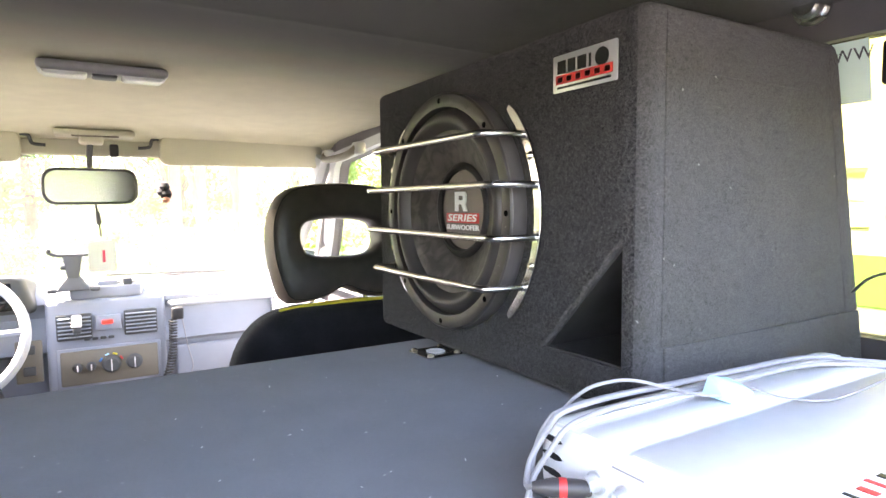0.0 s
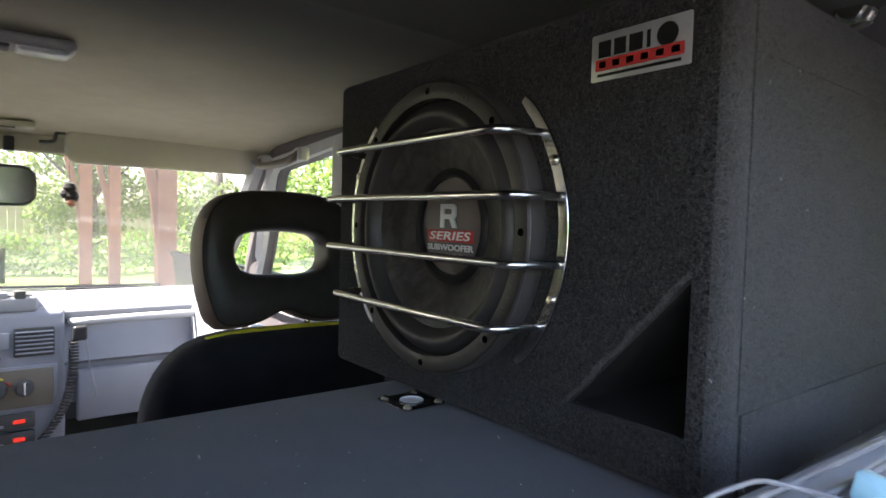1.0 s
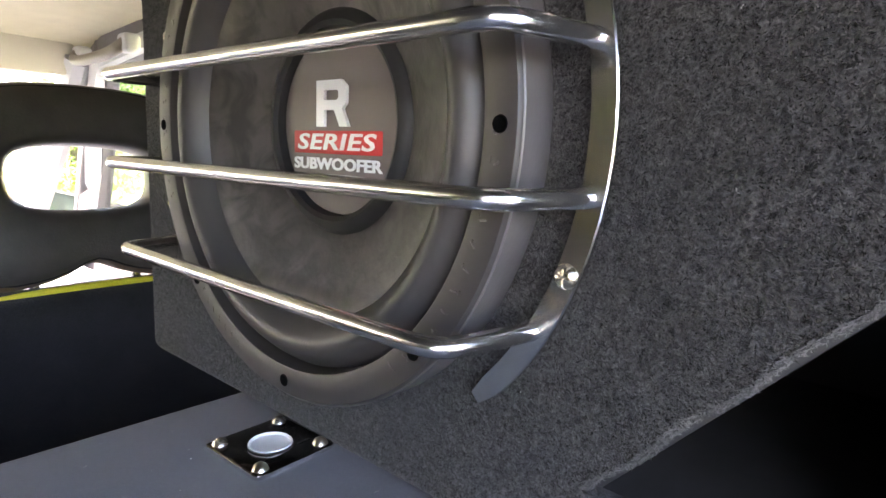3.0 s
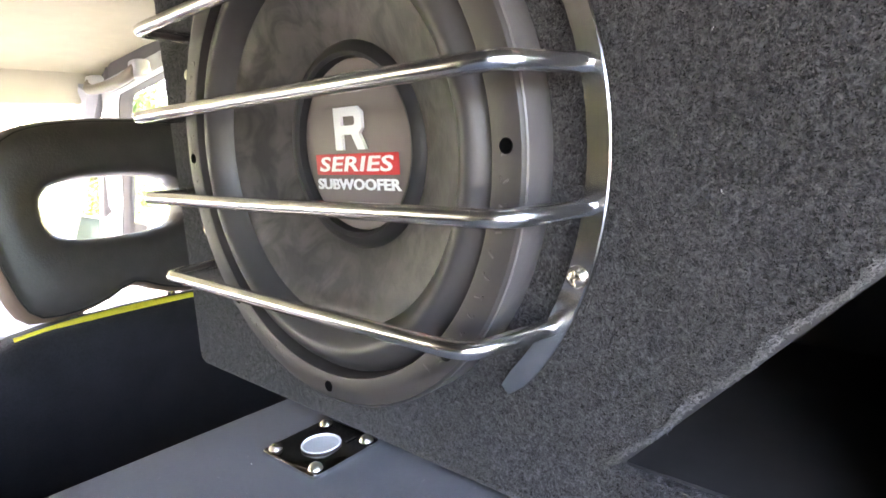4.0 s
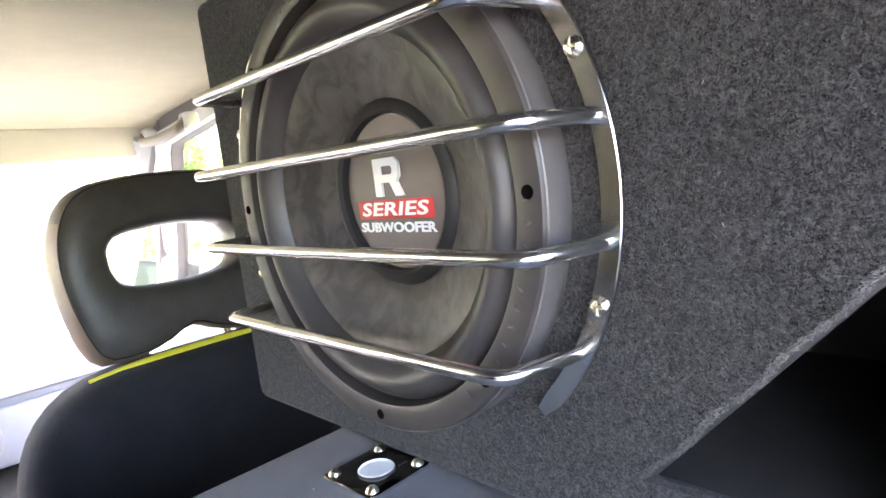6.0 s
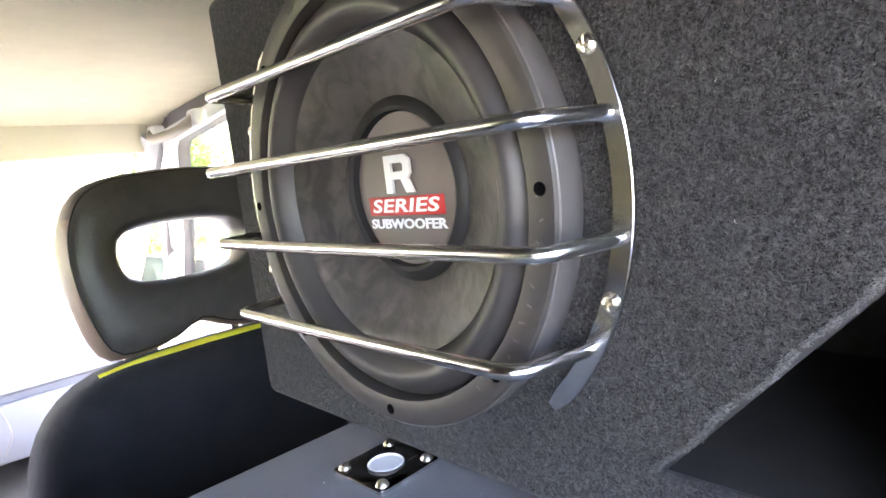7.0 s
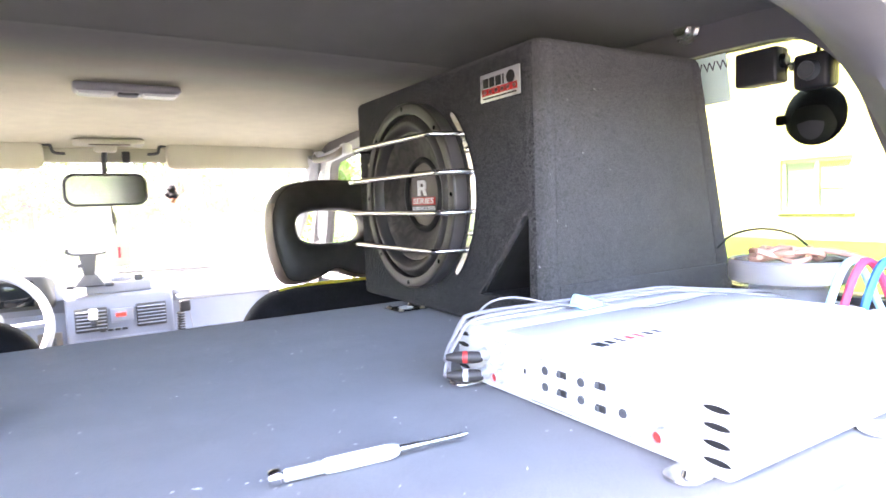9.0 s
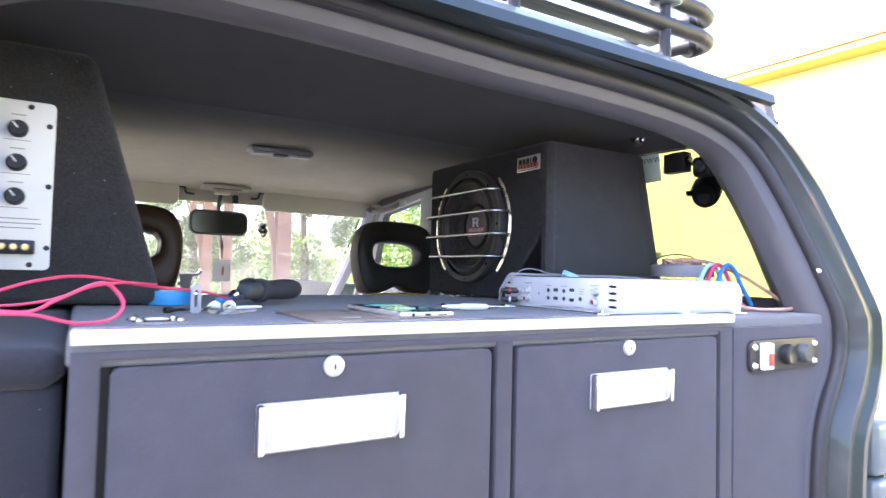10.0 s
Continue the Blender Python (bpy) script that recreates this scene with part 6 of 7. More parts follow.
def red_lead():
    w = thing("power_wire", "thin red power wire looped over the board", "wire", at(-0.45, 0.15, TOP))
    W = Matrix.Translation((0.45, -0.15, -TOP))
    def go(pts, r=0.0017):
        bm = tube(smooth_line(pts, 7), r, 8)
        bmesh.ops.transform(bm, matrix=W, verts=bm.verts)
        part("lead", bm, "red_wire", w)
    go([(-0.288, 0.278, 1.212), (-0.33, 0.235, 1.2255), (-0.40, 0.20, 1.234), (-0.463, 0.16, 1.2445), (-0.505, 0.12, 1.240), (-0.545, 0.10, 1.226), (-0.575, 0.09, 1.2195)])
    go([(-0.575, 0.07, 1.2195), (-0.54, 0.055, 1.2175), (-0.505, 0.05, 1.215), (-0.483, 0.05, 1.226), (-0.452, 0.055, 1.2405), (-0.438, 0.06, 1.233), (-0.432, 0.055, 1.220), (-0.442, 0.045, 1.208), (-0.47, 0.04, 1.2055), (-0.50, 0.035, 1.2135), (-0.53, 0.03, 1.2155), (-0.575, 0.025, 1.219)])
    go([(-0.575, 0.105, 1.2195), (-0.53, 0.09, 1.218), (-0.49, 0.075, 1.224), (-0.455, 0.075, 1.2375), (-0.425, 0.10, 1.2400), (-0.415, 0.15, 1.2385), (-0.39, 0.205, 1.2355)], 0.0014)


phone()
screwdriver()
crimp_tool()
tape_roll()
hardware()
red_lead()
latch = [o for o in bpy.data.objects if o.name == "latch_plate"][0]
tagged(copy_thing(latch, at(-0.398, 0.105, TOP, 4)), group="latch plates")
tagged(latch, group="latch plates")


# ---------------------------------------------------------------- right window: cameras, sticker, bolts
def window_things():
    c = thing("action_camera", "small black box camera on the window", "camera", at(0.722, 0.338, 1.5285))
    part("body", rbox(0.03, 0.058, 0.046, 0.004, 3), "black_plastic", c)
    part("lens", lathe([(0.0, 0.007), (0.007, 0.007), (0.009, 0.005), (0.0095, 0.0)], 24, m=facing_rear(0.0, -0.029, 0.004)), "screen", c, "dark round lens")
    part("mount", tube([(0.012, -0.03, -0.004), (0.022, -0.05, 0.0)], 0.006, 8), "lamp_lens", c, "clear mount")
    d = thing("dash_camera", "black dash camera on a round suction mount", "camera", at(0.735, 0.284, 1.4605))
    part("suction_cup", lathe([(0.0, 0.012), (0.020, 0.011), (0.034, 0.006), (0.039, 0.001), (0.039, -0.002), (0.0, -0.002)], 36, m=facing_left(0.018, 0.0, 0.0)), "black_plastic", d)
    part("cup_tab", rbox(0.006, 0.016, 0.014, 0.003, c=(0.014, 0.041, -0.002)), "black_plastic", d)
    part("body", rbox(0.030, 0.044, 0.044, 0.006, 3, c=(-0.004, -0.012, 0.052)), "black_plastic", d)
    part("lens", lathe([(0.0, 0.006), (0.008, 0.006), (0.0105, 0.009), (0.0125, 0.006), (0.013, 0.0)], 28, m=facing_left(-0.019, -0.012, 0.052)), "dash_dark", d, "ringed lens")
    part("lead", tube(smooth_line([(0.0, -0.012, 0.074), (0.004, -0.014, 0.088), (0.0, -0.03, 0.095)], 5), 0.003, 7), "black_wire", d)
    s = thing("window_sticker", "pale green web address sticker on the glass", "sticker", facing_left(0.711, 0.404, 1.524) @ Matrix.Rotation(radians(11), 4, "X"))
    part("sheet", rbox(0.052, 0.066, 0.0008, 0, c=(0, 0, 0)), "sticker", s)
    part("lettering", letters("WWW", 0.019, 0.0004, 1.1), "dash_dark", s, m=Matrix.Translation((0.0, 0.018, 0.0008)))
    b = thing("trim_bolt", "bright round bolt in the roof side trim", "bolt", facing_left(0.696, 0.433, 1.602))
    part("bolt_head", lathe([(0.0, 0.016), (0.012, 0.016), (0.0155, 0.012), (0.0165, 0.0), (0.021, 0.0), (0.021, -0.003), (0.0, -0.003)], 24), "steel", b)
    for i, (x, y, z) in enumerate(((0.657, 0.075, 1.482), (0.684, 0.004, 1.278), (0.672, -0.001, 1.010), (0.652, -0.001, 0.945))):
        k = single("trim_screw", lathe([(0.0, 0.005), (0.003, 0.0045), (0.0052, 0.0025), (0.006, 0.0), (0.0, 0.0)], 14), "gold" if i > 1 else "chrome", "small bright trim screw in the pillar", "screw", facing_rear(x, y, z), group="trim screws")


window_things()


# ---------------------------------------------------------------- front seats
def seat(x, back, label):
    s = thing("front_seat", label, "car seat", at(x, 1.3, 0.62))
    rows = []
    spine = [(0.02, 0.22, 0.05, 0.04), (0.2, 0.235, 0.06, 0.02), (0.33, 0.236, 0.058, -0.005)]
    for k in range(11):
        a = radians(9 * k)
        spine.append((0.40 + 0.162 * math.sin(a), 0.05 + 0.183 * math.cos(a) ** 0.55, 0.010 + 0.046 * math.cos(a) ** 0.55, -0.02 - 0.038 * math.sin(a)))
    for z, w, d, y in spine:
        rows.append([(w * math.copysign(abs(math.cos(t)) ** 0.45, math.cos(t)), y + d * math.copysign(abs(math.sin(t)) ** 0.6, math.sin(t)), z) for t in [2 * math.pi * i / 40 for i in range(40)]])
    bm = loft(rows, True)
    bm.faces.new([v for v in bm.verts][-40:])
    part("backrest", bm, "seat_cloth", s)
    part("cushion", rbox(0.48, 0.5, 0.18, 0.05, 4, c=(0, 0.27, 0.02)), "seat_cloth", s)
    # looped head rest with a window through it
    out = smooth_line([(-0.149, -0.02, 0), (-0.143, 0.06, 0), (-0.105, 0.112, 0), (0, 0.124, 0), (0.105, 0.112, 0), (0.143, 0.06, 0), (0.149, -0.02, 0), (0.132, -0.108, 0), (0.10, -0.124, 0), (0.045, -0.116, 0), (0, -0.098, 0), (-0.045, -0.116, 0), (-0.10, -0.124, 0), (-0.132, -0.108, 0)], 5, True)
    inn = smooth_line([(-0.086, 0.012, 0), (-0.07, 0.042, 0), (0, 0.05, 0), (0.07, 0.042, 0), (0.086, 0.012, 0), (0.07, -0.022, 0), (0, -0.03, 0), (-0.07, -0.022, 0)], 5, True)
    def polar(line):
        res = []
        for i in range(72):
            a = 2 * math.pi * i / 72
            d = Vector((1.5 * math.cos(a), math.sin(a) * 0.9))
            bestt = None
            m = len(line)
            for k in range(m):
                p, q = line[k], line[(k + 1) % m]
                e = Vector((q.x - p.x, q.y - p.y))
                det = d.x * -e.y + e.x * d.y
                if abs(det) < 1e-9:
                    continue
                tt = (p.x * -e.y + e.x * p.y) / det
                uu = (d.x * p.y - d.y * p.x) / det
                if tt > 0 and -1e-6 <= uu <= 1 + 1e-6:
                    bestt = tt if bestt is None else max(bestt, tt)
            res.append(Vector((d.x * (bestt or 0.05), d.y * (bestt or 0.05))))
        return res
    po, pi_ = polar(out), polar(inn)
    rings = []
    for k in range(16):
        a = 2 * math.pi * k / 16
        f = 0.5 + 0.5 * math.copysign(abs(math.cos(a)) ** 0.6, math.cos(a))
        th = 0.043 * math.copysign(abs(math.sin(a)) ** 0.6, math.sin(a))
        rings.append([(pi_[i].x + (po[i].x - pi_[i].x) * f, pi_[i].y + (po[i].y - pi_[i].y) * f, th) for i in range(72)])
    rings.append(rings[0])
    hb = bmesh.new()
    vs = [[hb.verts.new(q) for q in r] for r in rings[:-1]]
    for k in range(16):
        r0, r1 = vs[k], vs[(k + 1) % 16]
        for i in range(72):
            fc = hb.faces.new((r0[i], r0[(i + 1) % 72], r1[(i + 1) % 72], r1[i]))
            fc.material_index = 1 if k in (14, 15, 0, 1) and not 9 < i < 28 else 0
    hr = part("headrest", hb, [back, "side_leather"], s, "padded headrest with an oval window", m=facing_rear(0, -0.03, 0.685) @ Matrix.Rotation(radians(-6), 4, "X"))
    for f in (0.905,):
        seam = [(pi_[i].x + (po[i].x - pi_[i].x) * f, pi_[i].y + (po[i].y - pi_[i].y) * f, 0.0348) for i in range(72)]
        part("seam", tube(seam, 0.0013, 5, True), "stitch", hr, "stitched seam")
    for sx in (-1, 1):
        part("headrest_post", tube([(sx * 0.06, -0.035, 0.53), (sx * 0.06, -0.03, 0.60)], 0.006, 10), "chrome", s)
    if back == "leather":
        # thin yellow strip along the seat top, below the headrest
        part("piping", tube(smooth_line([(-0.14, -0.070, 0.553), (-0.08, -0.075, 0.561), (0.0, -0.075, 0.563), (0.08, -0.075, 0.561), (0.14, -0.070, 0.553)], 5), 0.005, 8), "yellow", s, "bright yellow strip along the seat top")


seat(0.45, "leather", "black front seat with a looped leather headrest")
seat(-0.37, "brown_leather", "front seat with a worn brown leather headrest")


# ---------------------------------------------------------------- dashboard
def dashboard():
    d = thing("dashboard", "pale grey moulded dashboard with a centre console", "dashboard", at(CX, 2.5, 0.62))
    D = Matrix.Translation((-CX, -2.5, -0.601))
    def p(name, bm, mat, label="", parent=None):
        bmesh.ops.transform(bm, matrix=D, verts=bm.verts)
        return part(name, bm, mat, parent or d, label)
    prof = [(2.68, 1.075), (2.60, 1.092), (2.52, 1.09), (2.46, 1.07), (2.44, 1.04), (2.45, 1.02), (2.47, 0.99), (2.45, 0.93), (2.43, 0.88), (2.46, 0.865), (2.46, 0.74), (2.55, 0.66), (2.68, 0.66)]
    body = bmesh.new()
    xs = [CX - 0.64, CX - 0.62] + [CX - 0.5 + 0.1 * i for i in range(11)] + [CX + 0.62, CX + 0.64]
    rows = [[body.verts.new((x, y, z)) for y, z in prof] for x in xs]
    for r0, r1 in zip(rows, rows[1:]):
        for j in range(len(prof)):
            q = (j + 1) % len(prof)
            body.faces.new((r0[j], r0[q], r1[q], r1[j]))
    body.faces.new(rows[0])
    body.faces.new(rows[-1][::-1])
    p("fascia", body, "dash_grey")
    p("grab_rail", tube(smooth_line([(0.245, 2.45, 1.005), (0.27, 2.405, 1.012), (0.45, 2.40, 1.016), (0.60, 2.405, 1.016), (0.64, 2.45, 1.01)], 6), 0.013, 10), "trim_light", "pale passenger grab rail")
    # centre stack
    cs = p("centre_console", hull([(-0.135, 2.40, 1.05), (0.225, 2.40, 1.05), (-0.135, 2.5, 1.07), (0.225, 2.5, 1.07), (-0.135, 2.395, 0.64), (0.225, 2.395, 0.64), (-0.135, 2.5, 0.64), (0.225, 2.5, 0.64)], 0.014), "dash_grey")
    p("dash_tray", rbox(0.22, 0.11, 0.05, 0.012, 3, c=(0.045, 2.46, 1.075)), "dash_grey", "pale top tray", cs)
    p("tray_recess", rbox(0.196, 0.086, 0.006, 0.002, c=(0.045, 2.457, 1.0995)), "dash_dark", "dark tray liner", cs)
    p("vent_clip", rbox(0.030, 0.020, 0.042, 0.006, 2, c=(-0.048, 2.372, 0.985)), "win_white", "white vent clip", cs)
    p("vent_clip", rbox(0.024, 0.016, 0.020, 0.005, 2, c=(-0.048, 2.374, 0.953)), "holder_grey", "grey vent clip jaw", cs)
    for i, (x, w) in enumerate(((-0.055, 0.05), (0.0, 0.035), (0.05, 0.06), (0.11, 0.03))):
        p("tray_clutter", rbox(w, 0.03, 0.02 + 0.006 * (i % 2), 0.005, c=(x, 2.42, 1.104)), ("dash_dark", "win_white", "dash_grey", "dash_dark")[i], "", cs)
    for cx in (-0.055, 0.145):
        p("vent", rbox(0.104, 0.012, 0.088, 0.005, c=(cx, 2.394, 0.962)), "dash_dark", "dark slatted air vent", cs)
        for k in range(6):
            p("vent_slat", rbox(0.096, 0.009, 0.0028, 0.0008, 1, c=(cx, 2.386, 0.930 + 0.0128 * k), m=Matrix.Rotation(radians(20), 4, "X")), "dash_grey", "", cs)
    p("clock_bezel", rbox(0.078, 0.012, 0.05, 0.004, c=(0.045, 2.393, 0.97)), "dash_grey", "", cs)
    p("clock_display", rbox(0.034, 0.003, 0.014, 0.001, 1, c=(0.042, 2.386, 0.972)), "red_led", "glowing red clock display", cs)
    for k in range(4):
        p("push_button", rbox(0.018, 0.008, 0.009, 0.002, c=(-0.02 + 0.024 * k, 2.392, 0.918)), "dash_dark", "", cs)
    p("climate_panel", rbox(0.295, 0.012, 0.118, 0.006, c=(0.047, 2.393, 0.822)), "dash_panel", "taupe heater control panel", cs)
    p("panel_edge", rbox(0.315, 0.008, 0.136, 0.006, c=(0.047, 2.396, 0.822)), "dash_grey", "", cs)
    for x, r in ((-0.052, 0.014), (-0.012, 0.014), (0.048, 0.027), (0.119, 0.024)):
        p("dial", lathe([(0.0, 0.02), (r * 0.8, 0.02), (r, 0.014), (r * 1.1, 0.0)], 24, m=facing_rear(x, 2.388, 0.825)), "dash_dark", "round heater dial", cs)
        p("dial_pointer", rbox(0.004, 0.003, r * 1.5, 0.001, 1, c=(x, 2.367, 0.825)), "win_white", "", cs)
    for k, c in enumerate(("blue_wire", "cyan_wire", "yellow", "red_print")):
        a = radians(150 - 40 * k)
        p("dial_mark", rbox(0.014, 0.002, 0.006, 0.001, 1, c=(0.048 + 0.036 * math.cos(a), 2.385, 0.825 + 0.036 * math.sin(a)), m=Matrix.Rotation(radians(90) - a, 4, "Y")), c, "", cs)
    for z in (0.725, 0.670):
        p("radio", rbox(0.20, 0.014, 0.048, 0.004, c=(0.045, 2.389, z)), "dash_dark", "black radio unit", cs)
        for x in (-0.035, 0.105):
            p("radio_light", rbox(0.03, 0.003, 0.012, 0.001, 1, c=(x, 2.381, z)), "red_led", "glowing red key", cs)
        for k in range(4):
            p("radio_key", rbox(0.014, 0.004, 0.008, 0.001, 1, c=(0.0 + 0.02 * k, 2.381, z - 0.01)), "dash_grey", "", cs)
    p("glove_box", rbox(0.36, 0.02, 0.17, 0.012, 3, c=(0.44, 2.445, 0.765)), "dash_grey", "pale glove box lid")
    # instrument hood
    p("instrument_hood", hull([(-0.56, 2.38, 1.16), (-0.19, 2.38, 1.15), (-0.57, 2.6, 1.13), (-0.16, 2.6, 1.11), (-0.57, 2.40, 1.02), (-0.155, 2.40, 1.02), (-0.57, 2.6, 1.0), (-0.16, 2.6, 1.0)], 0.02, 4), "dash_dark", "dark instrument hood")
    p("dial_face", rbox(0.30, 0.008, 0.09, 0.004, c=(-0.37, 2.386, 1.08)), "screen", "instrument glass")
    p("warning_light", rbox(0.02, 0.004, 0.008, 0.001, 1, c=(-0.20, 2.39, 1.045)), "red_led")
    p("switch_panel", rbox(0.075, 0.012, 0.14, 0.005, c=(-0.185, 2.405, 0.86)), "dash_panel")
    for z in (0.90, 0.83):
        p("switch", rbox(0.035, 0.012, 0.03, 0.004, c=(-0.185, 2.398, z)), "dash_dark")


def steering_wheel():
    m = at(-0.36, 2.17, 1.02) @ pose(0, 0, 0, 66, 0, 0)
    s = thing("steering_wheel", "pale grey leather steering wheel", "steering wheel", m)
    part("rim", tube([(0.188 * math.cos(a), 0.188 * math.sin(a), 0) for a in [2 * math.pi * i / 48 for i in range(48)]], 0.0145, 12, True), "trim_light", s)
    part("hub", rbox(0.13, 0.11, 0.05, 0.02, 3, c=(0, 0, -0.02)), "dash_grey", s)
    for a in (0, 180, 235, 305):
        c, d = math.cos(radians(a)), math.sin(radians(a))
        part("spoke", tube([(0.05 * c, 0.04 * d, -0.015), (0.183 * c, 0.183 * d, 0)], 0.012, 8), "dash_grey", s)
    part("column", lathe([(0.045, -0.03), (0.05, -0.08), (0.05, -0.25)], 20), "dash_grey", s)


def phone_holder():
    h = thing("phone_holder", "grey two-armed phone holder on the dashboard", "phone holder", at(-0.05, 2.40, 1.124))
    part("base", hull([(-0.055, -0.02, -0.02), (0.05, -0.02, -0.02), (-0.055, 0.03, -0.02), (0.05, 0.03, -0.02), (-0.02, -0.01, 0.03), (0.02, -0.01, 0.03), (-0.02, 0.02, 0.03), (0.02, 0.02, 0.03)], 0.006), "holder_grey", h)
    part("neck", hull([(-0.018, -0.012, 0.02), (0.018, -0.012, 0.02), (-0.018, 0.01, 0.02), (0.018, 0.01, 0.02), (-0.03, -0.012, 0.10), (0.03, -0.012, 0.10), (-0.03, 0.006, 0.10), (0.03, 0.006, 0.10)], 0.006), "holder_grey", h)
    part("knob", lathe([(0.0, 0.010), (0.010, 0.009), (0.012, 0.004), (0.012, -0.004), (0.0, -0.005)], 18, m=Matrix.Translation((-0.026, 0.0, 0.062)) @ Matrix.Rotation(radians(-90), 4, "Y")), "holder_grey", h)
    for sx in (-1, 1):
        part("base_foot", rbox(0.030, 0.036, 0.016, 0.006, 3, c=(sx * 0.062, 0.0, -0.016)), "holder_grey", h)
    part("cradle", tube(smooth_line([(-0.062, -0.02, 0.125), (-0.066, -0.012, 0.112), (-0.045, -0.008, 0.102), (0.0, -0.006, 0.100), (0.045, -0.008, 0.102), (0.062, -0.012, 0.112), (0.058, -0.02, 0.122)], 5), 0.007, 8), "holder_grey", h)


def cb_mike():
    c = thing("radio_microphone", "black hand microphone with a coiled cord", "microphone", at(0.262, 2.375, 1.0))
    part("mic", rbox(0.04, 0.025, 0.045, 0.008, 3), "black_plastic", c)
    pts = []
    for i in range(420):
        t = i / 419
        a = 2 * math.pi * 30 * t
        pts.append((0.012 * math.cos(a) - 0.016 - 0.085 * t ** 3, 0.010 * math.sin(a), -0.022 - 0.30 * t))
    part("coil_cord", tube(pts, 0.0034, 5), "black_wire", c)
    part("plain_cord", tube(smooth_line([(0.015, 0.0, -0.02), (0.03, 0.0, -0.12), (0.045, 0.0, -0.2), (0.02, 0.01, -0.26)], 6), 0.002, 6), "grey_wire", c)


dashboard()
steering_wheel()
phone_holder()
cb_mike()


# ---------------------------------------------------------------- roof console, mirror, lamps
def roof_things():
    m = thing("rear_view_mirror", "rounded rear-view mirror on a roof stalk", "mirror", at(0.011, 1.975, 1.44, 4.6, 1.6))
    part("shell", plate(rrect(0.232, 0.10, 0.034, 7), t=0.022, m=facing_rear(0, 0.024, 0), r=0.006), "dash_dark", m)
    part("glass", plate(rrect(0.216, 0.085, 0.028, 7), t=0.0015, m=facing_rear(0, 0.0025, 0)), "mirror", m, "silvered mirror glass")
    part("stalk", tube(smooth_line([(0.0, 0.02, 0.03), (0.0, 0.028, 0.07), (0.002, 0.01, 0.12)], 5), 0.008, 8), "dash_dark", m)
    c = thing("roof_console", "cream plastic plate between the sun visors", "roof plate", at(0.025, 1.96, 1.575))
    part("plate", rbox(0.19, 0.09, 0.016, 0.006, 3, c=(0, 0, 0.006)), "beige_plastic", c)
    part("foot", rbox(0.06, 0.05, 0.022, 0.008, 3, c=(-0.01, 0.01, -0.010)), "beige_plastic", c)
    part("sensor", rbox(0.022, 0.03, 0.035, 0.004, 2, c=(0.045, 0.03, -0.035)), "black_plastic", c, "small black sensor box")
    for sx, x0, x1 in ((-1, -0.145, -0.60), (1, 0.185, 0.675)):
        v = thing("sun_visor", "cream padded sun visor folded to the roof", "sun visor", at((x0 + x1) / 2, 1.985, 1.549), group="sun visors")
        w = abs(x1 - x0)
        part("pad", plate(rrect(w, 0.086, 0.026, 7), t=0.024, m=facing_rear(0, 0.014, 0) @ Matrix.Rotation(radians(14), 4, "X"), r=0.010), "beige_plastic", v)
        part("hinge", tube(smooth_line([(-sx * w / 2, 0.0, 0.028), (-sx * (w / 2 + 0.018), -0.004, 0.024), (-sx * (w / 2 + 0.026), -0.006, 0.004), (-sx * (w / 2 + 0.055), -0.006, 0.0)], 5), 0.0045, 8), "dash_dark", v, "dark visor hinge")
    hd = rbox(1.22, 0.02, 0.062, 0.008, 3, c=(CX, 2.022, 1.556))
    single("trim", hd, "beige_plastic", "cream windscreen header trim", "header trim", kind="structure")
    part("slot", rbox(0.11, 0.006, 0.004, 0.001, 1, c=(0.0, -0.046, -0.004)), "dash_panel", c)
    v = [o for o in bpy.data.objects if o.name == "sun_visor"][0]
    part("visor_label", plate(rrect(0.105, 0.026, 0.002, 2, (0.02, 0.004)), t=0.001, m=facing_rear(0, -0.0085, 0) @ Matrix.Rotation(radians(14), 4, "X")), "white_print", v, "pale warning label")
    d = thing("dome_lamp", "twin-lens roof lamp in a chrome-edged housing", "lamp", at(0.026, 1.185, 1.607))
    part("housing", rbox(0.185, 0.062, 0.016, 0.007, 3, c=(0, 0, -0.004)), "grey_wire", d)
    for sx in (-1, 1):
        part("lens", rbox(0.062, 0.046, 0.014, 0.006, 3, c=(sx * 0.055, 0, -0.010)), "lamp_lens", d, "ribbed clear lens")
    part("switch", rbox(0.036, 0.034, 0.010, 0.003, c=(0, 0, -0.011)), "dash_dark", d)
    o = thing("hanging_ornament", "small dark fuzzy ornament hanging on a thread", "ornament", at(0.20, 2.04, 1.43))
    bm = bmesh.new()
    for x, y, z, r in ((0, 0, 0.012, 0.016), (0.004, 0, -0.01, 0.018), (-0.008, 0.002, -0.004, 0.014)):
        lathe([(0, -r), (r * 0.7, -r * 0.7), (r, 0), (r * 0.7, r * 0.7), (0, r)], 14, bm=bm, m=Matrix.Translation((x, y, z)))
    part("body", bm, "seat_cloth", o)
    part("muzzle", lathe([(0, -0.012), (0.009, -0.008), (0.012, 0), (0.008, 0.008), (0, 0.01)], 14, m=Matrix.Translation((0.003, -0.006, -0.026))), "timber", o, "orange tip")
    part("thread", tube([(0, 0, 0.02), (0.0, 0.01, 0.085)], 0.001, 5), "black_wire", o)
    t = thing("hanging_card", "clear card with a red print hanging from the mirror", "card", at(0.028, 1.99, 1.245))
    part("cord", tube(smooth_line([(-0.01, 0.0, 0.15), (-0.004, 0, 0.10), (0.0, 0.0, 0.055)], 5), 0.003, 6), "black_wire", t)
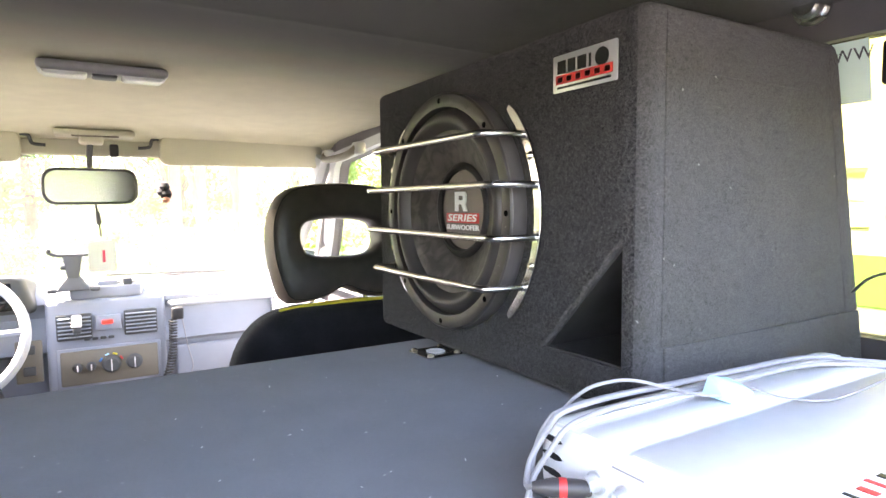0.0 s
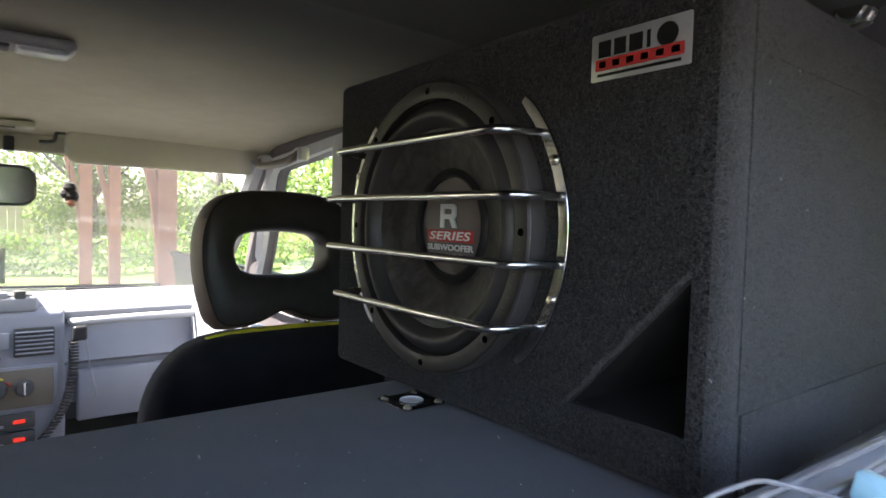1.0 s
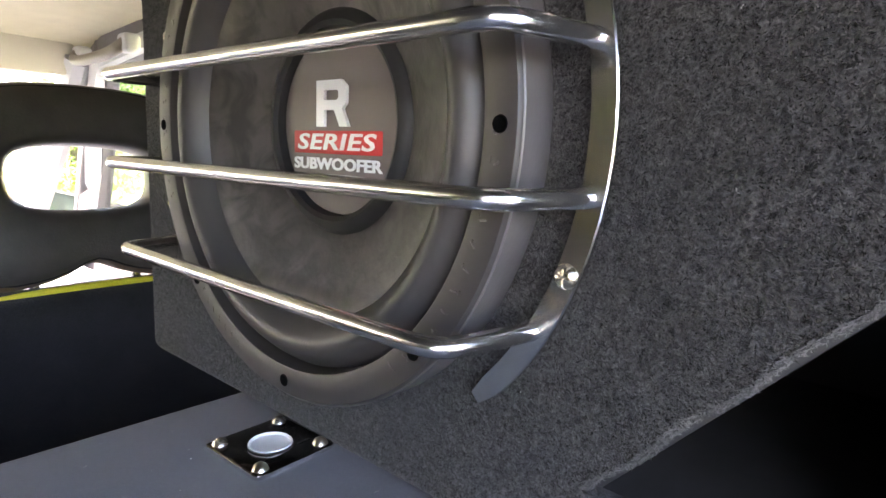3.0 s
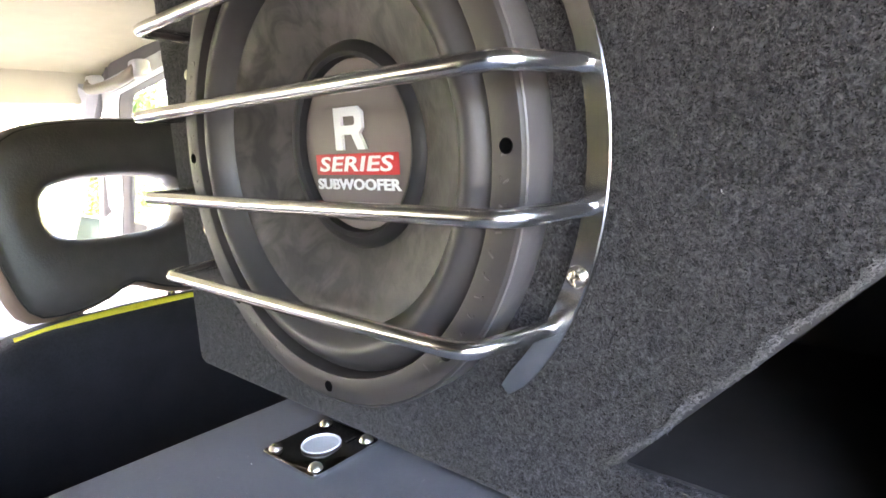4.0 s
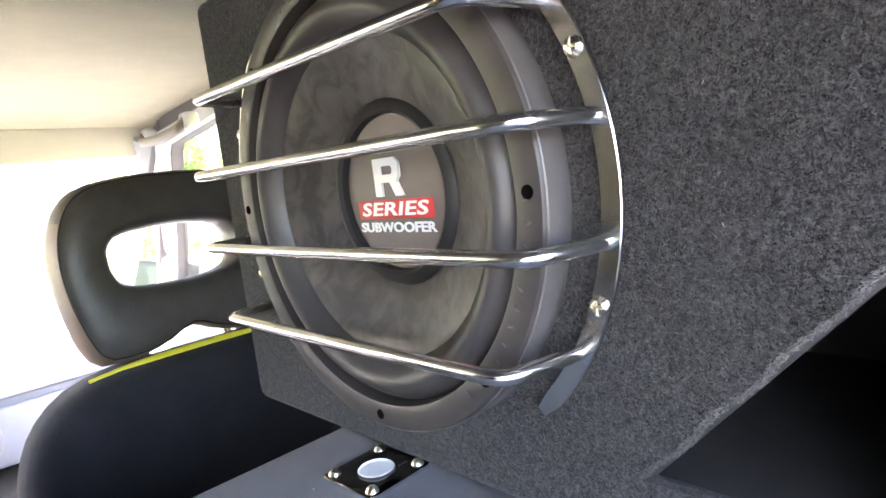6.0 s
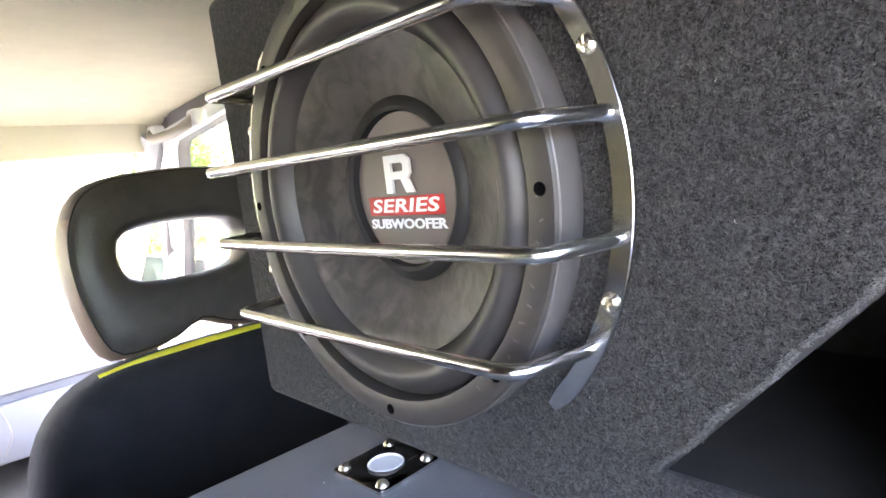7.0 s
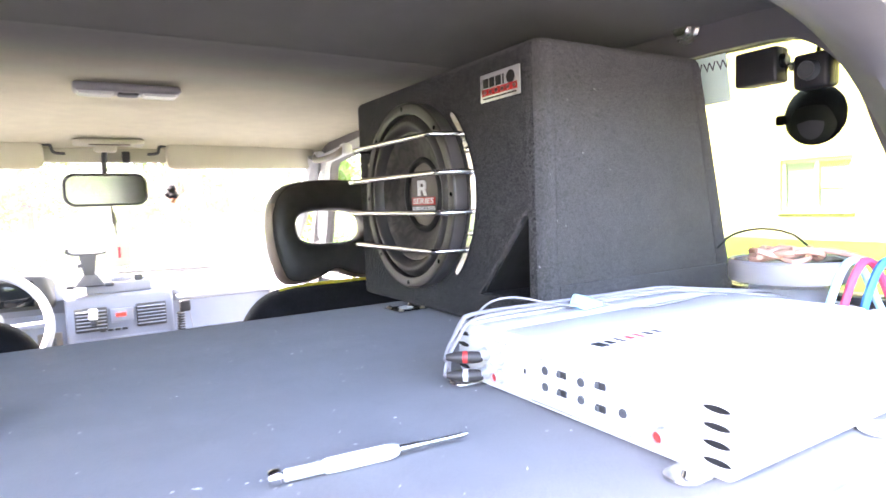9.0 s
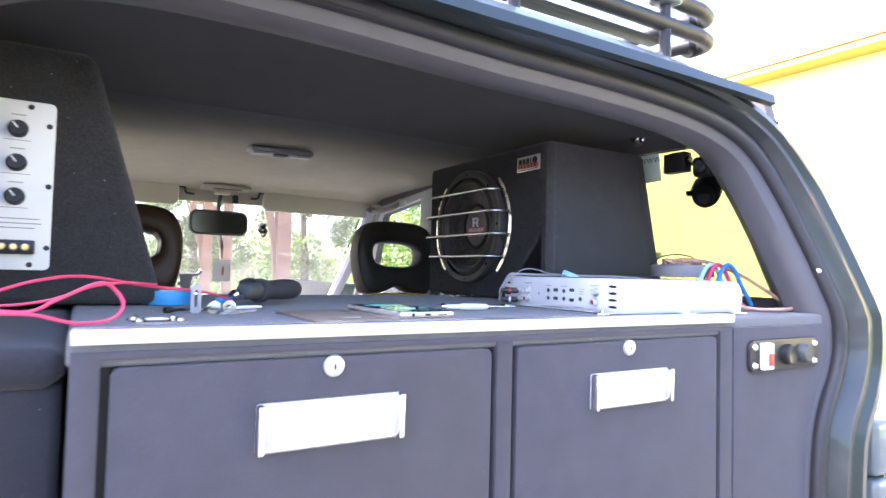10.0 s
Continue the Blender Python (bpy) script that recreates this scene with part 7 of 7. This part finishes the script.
    part("tassel", tube([(-0.006, 0, 0.125), (-0.003, 0, 0.09)], [0.006, 0.008], 8), "seal", t, "dark tassel")
    part("card", plate(rrect(0.075, 0.105, 0.004, 3), t=0.0015, m=facing_rear(0, 0, 0)), "clear", t, "clear plastic sleeve")
    part("paper", plate(rrect(0.068, 0.086, 0.003, 3), t=0.0008, m=facing_rear(0, 0.0018, 0)), "white_clear", t, "pale translucent card")
    part("print", rbox(0.007, 0.0008, 0.034, 0.0, c=(0.004, -0.003, 0.0)), "red_wire", t, "red printed shape")


roof_things()


# ---------------------------------------------------------------- outside of the car: rack, rear lamp, wheels
def outside():
    r = thing("roof_rack", "black tubular roof rack with lashed fittings", "roof rack", at(CX + 0.02, 0.25, 1.655))
    def run(z, inset, rad):
        pts = [(-0.62 + inset, 0.0, z), (0.60 - inset, 0.0, z), (0.655 - inset, 0.02, z), (0.66 - inset, 0.07, z), (0.62 - inset, 0.10, z), (0.60 - inset, 0.6, z)]
        return tube(smooth_line(pts[:2], 3) + smooth_line(pts[1:], 6), rad, 10)
    part("rail", run(0.138, -0.012, 0.017), "black_plastic", r)
    part("rail", run(0.196, -0.012, 0.017), "black_plastic", r)
    for x in (-0.4, 0.1, 0.5):
        part("upright", tube([(x, 0.0, 0.02), (x, 0.0, 0.20)], 0.012, 8), "black_plastic", r)
    for x in (0.40, 0.50):
        part("clamp", rbox(0.06, 0.055, 0.045, 0.012, 3, c=(x, 0.0, 0.20)), "grey_lens", r)
    for k in range(5):
        part("floor_bar", rbox(1.1, 0.03, 0.015, 0.004, c=(-0.02, 0.05 + 0.12 * k, 0.12)), "dash_dark", r)
    lamp = thing("rear_lamp", "smoked and red rear lamp cluster on the corner", "rear lamp", at(0.832, -0.022, 0.92))
    part("lens", rbox(0.108, 0.075, 0.10, 0.012, 3, c=(0, 0.01, 0.035)), "grey_lens", lamp, "smoked upper lens")
    part("lens", rbox(0.108, 0.075, 0.10, 0.012, 3, c=(0, 0.01, -0.07)), "grey_lens", lamp)
    part("lens", rbox(0.108, 0.075, 0.10, 0.012, 3, c=(0, 0.01, -0.175)), "red_lens", lamp, "red lower lens")
    part("screw", lathe([(0, 0.003), (0.004, 0.002), (0.005, 0)], 12, m=facing_rear(-0.01, -0.0275, 0.06)), "chrome", lamp)
    for sx in (-1, 1):
        for y in (0.75, 3.1):
            w = thing("wheel", "black off-road tyre on a steel rim", "wheel", Matrix.Translation((CX + sx * 0.72, y, 0.37)) @ Matrix.Rotation(radians(90), 4, "Y"), group="wheels")
            part("tyre", lathe([(0.23, -0.11), (0.33, -0.12), (0.365, -0.09), (0.37, 0), (0.365, 0.09), (0.33, 0.12), (0.23, 0.11)], 40), "tyre", w)
            part("rim", lathe([(0.232, -0.09), (0.20, -0.02), (0.08, 0.0), (0.0, 0.01)], 32), "steel", w)


outside()
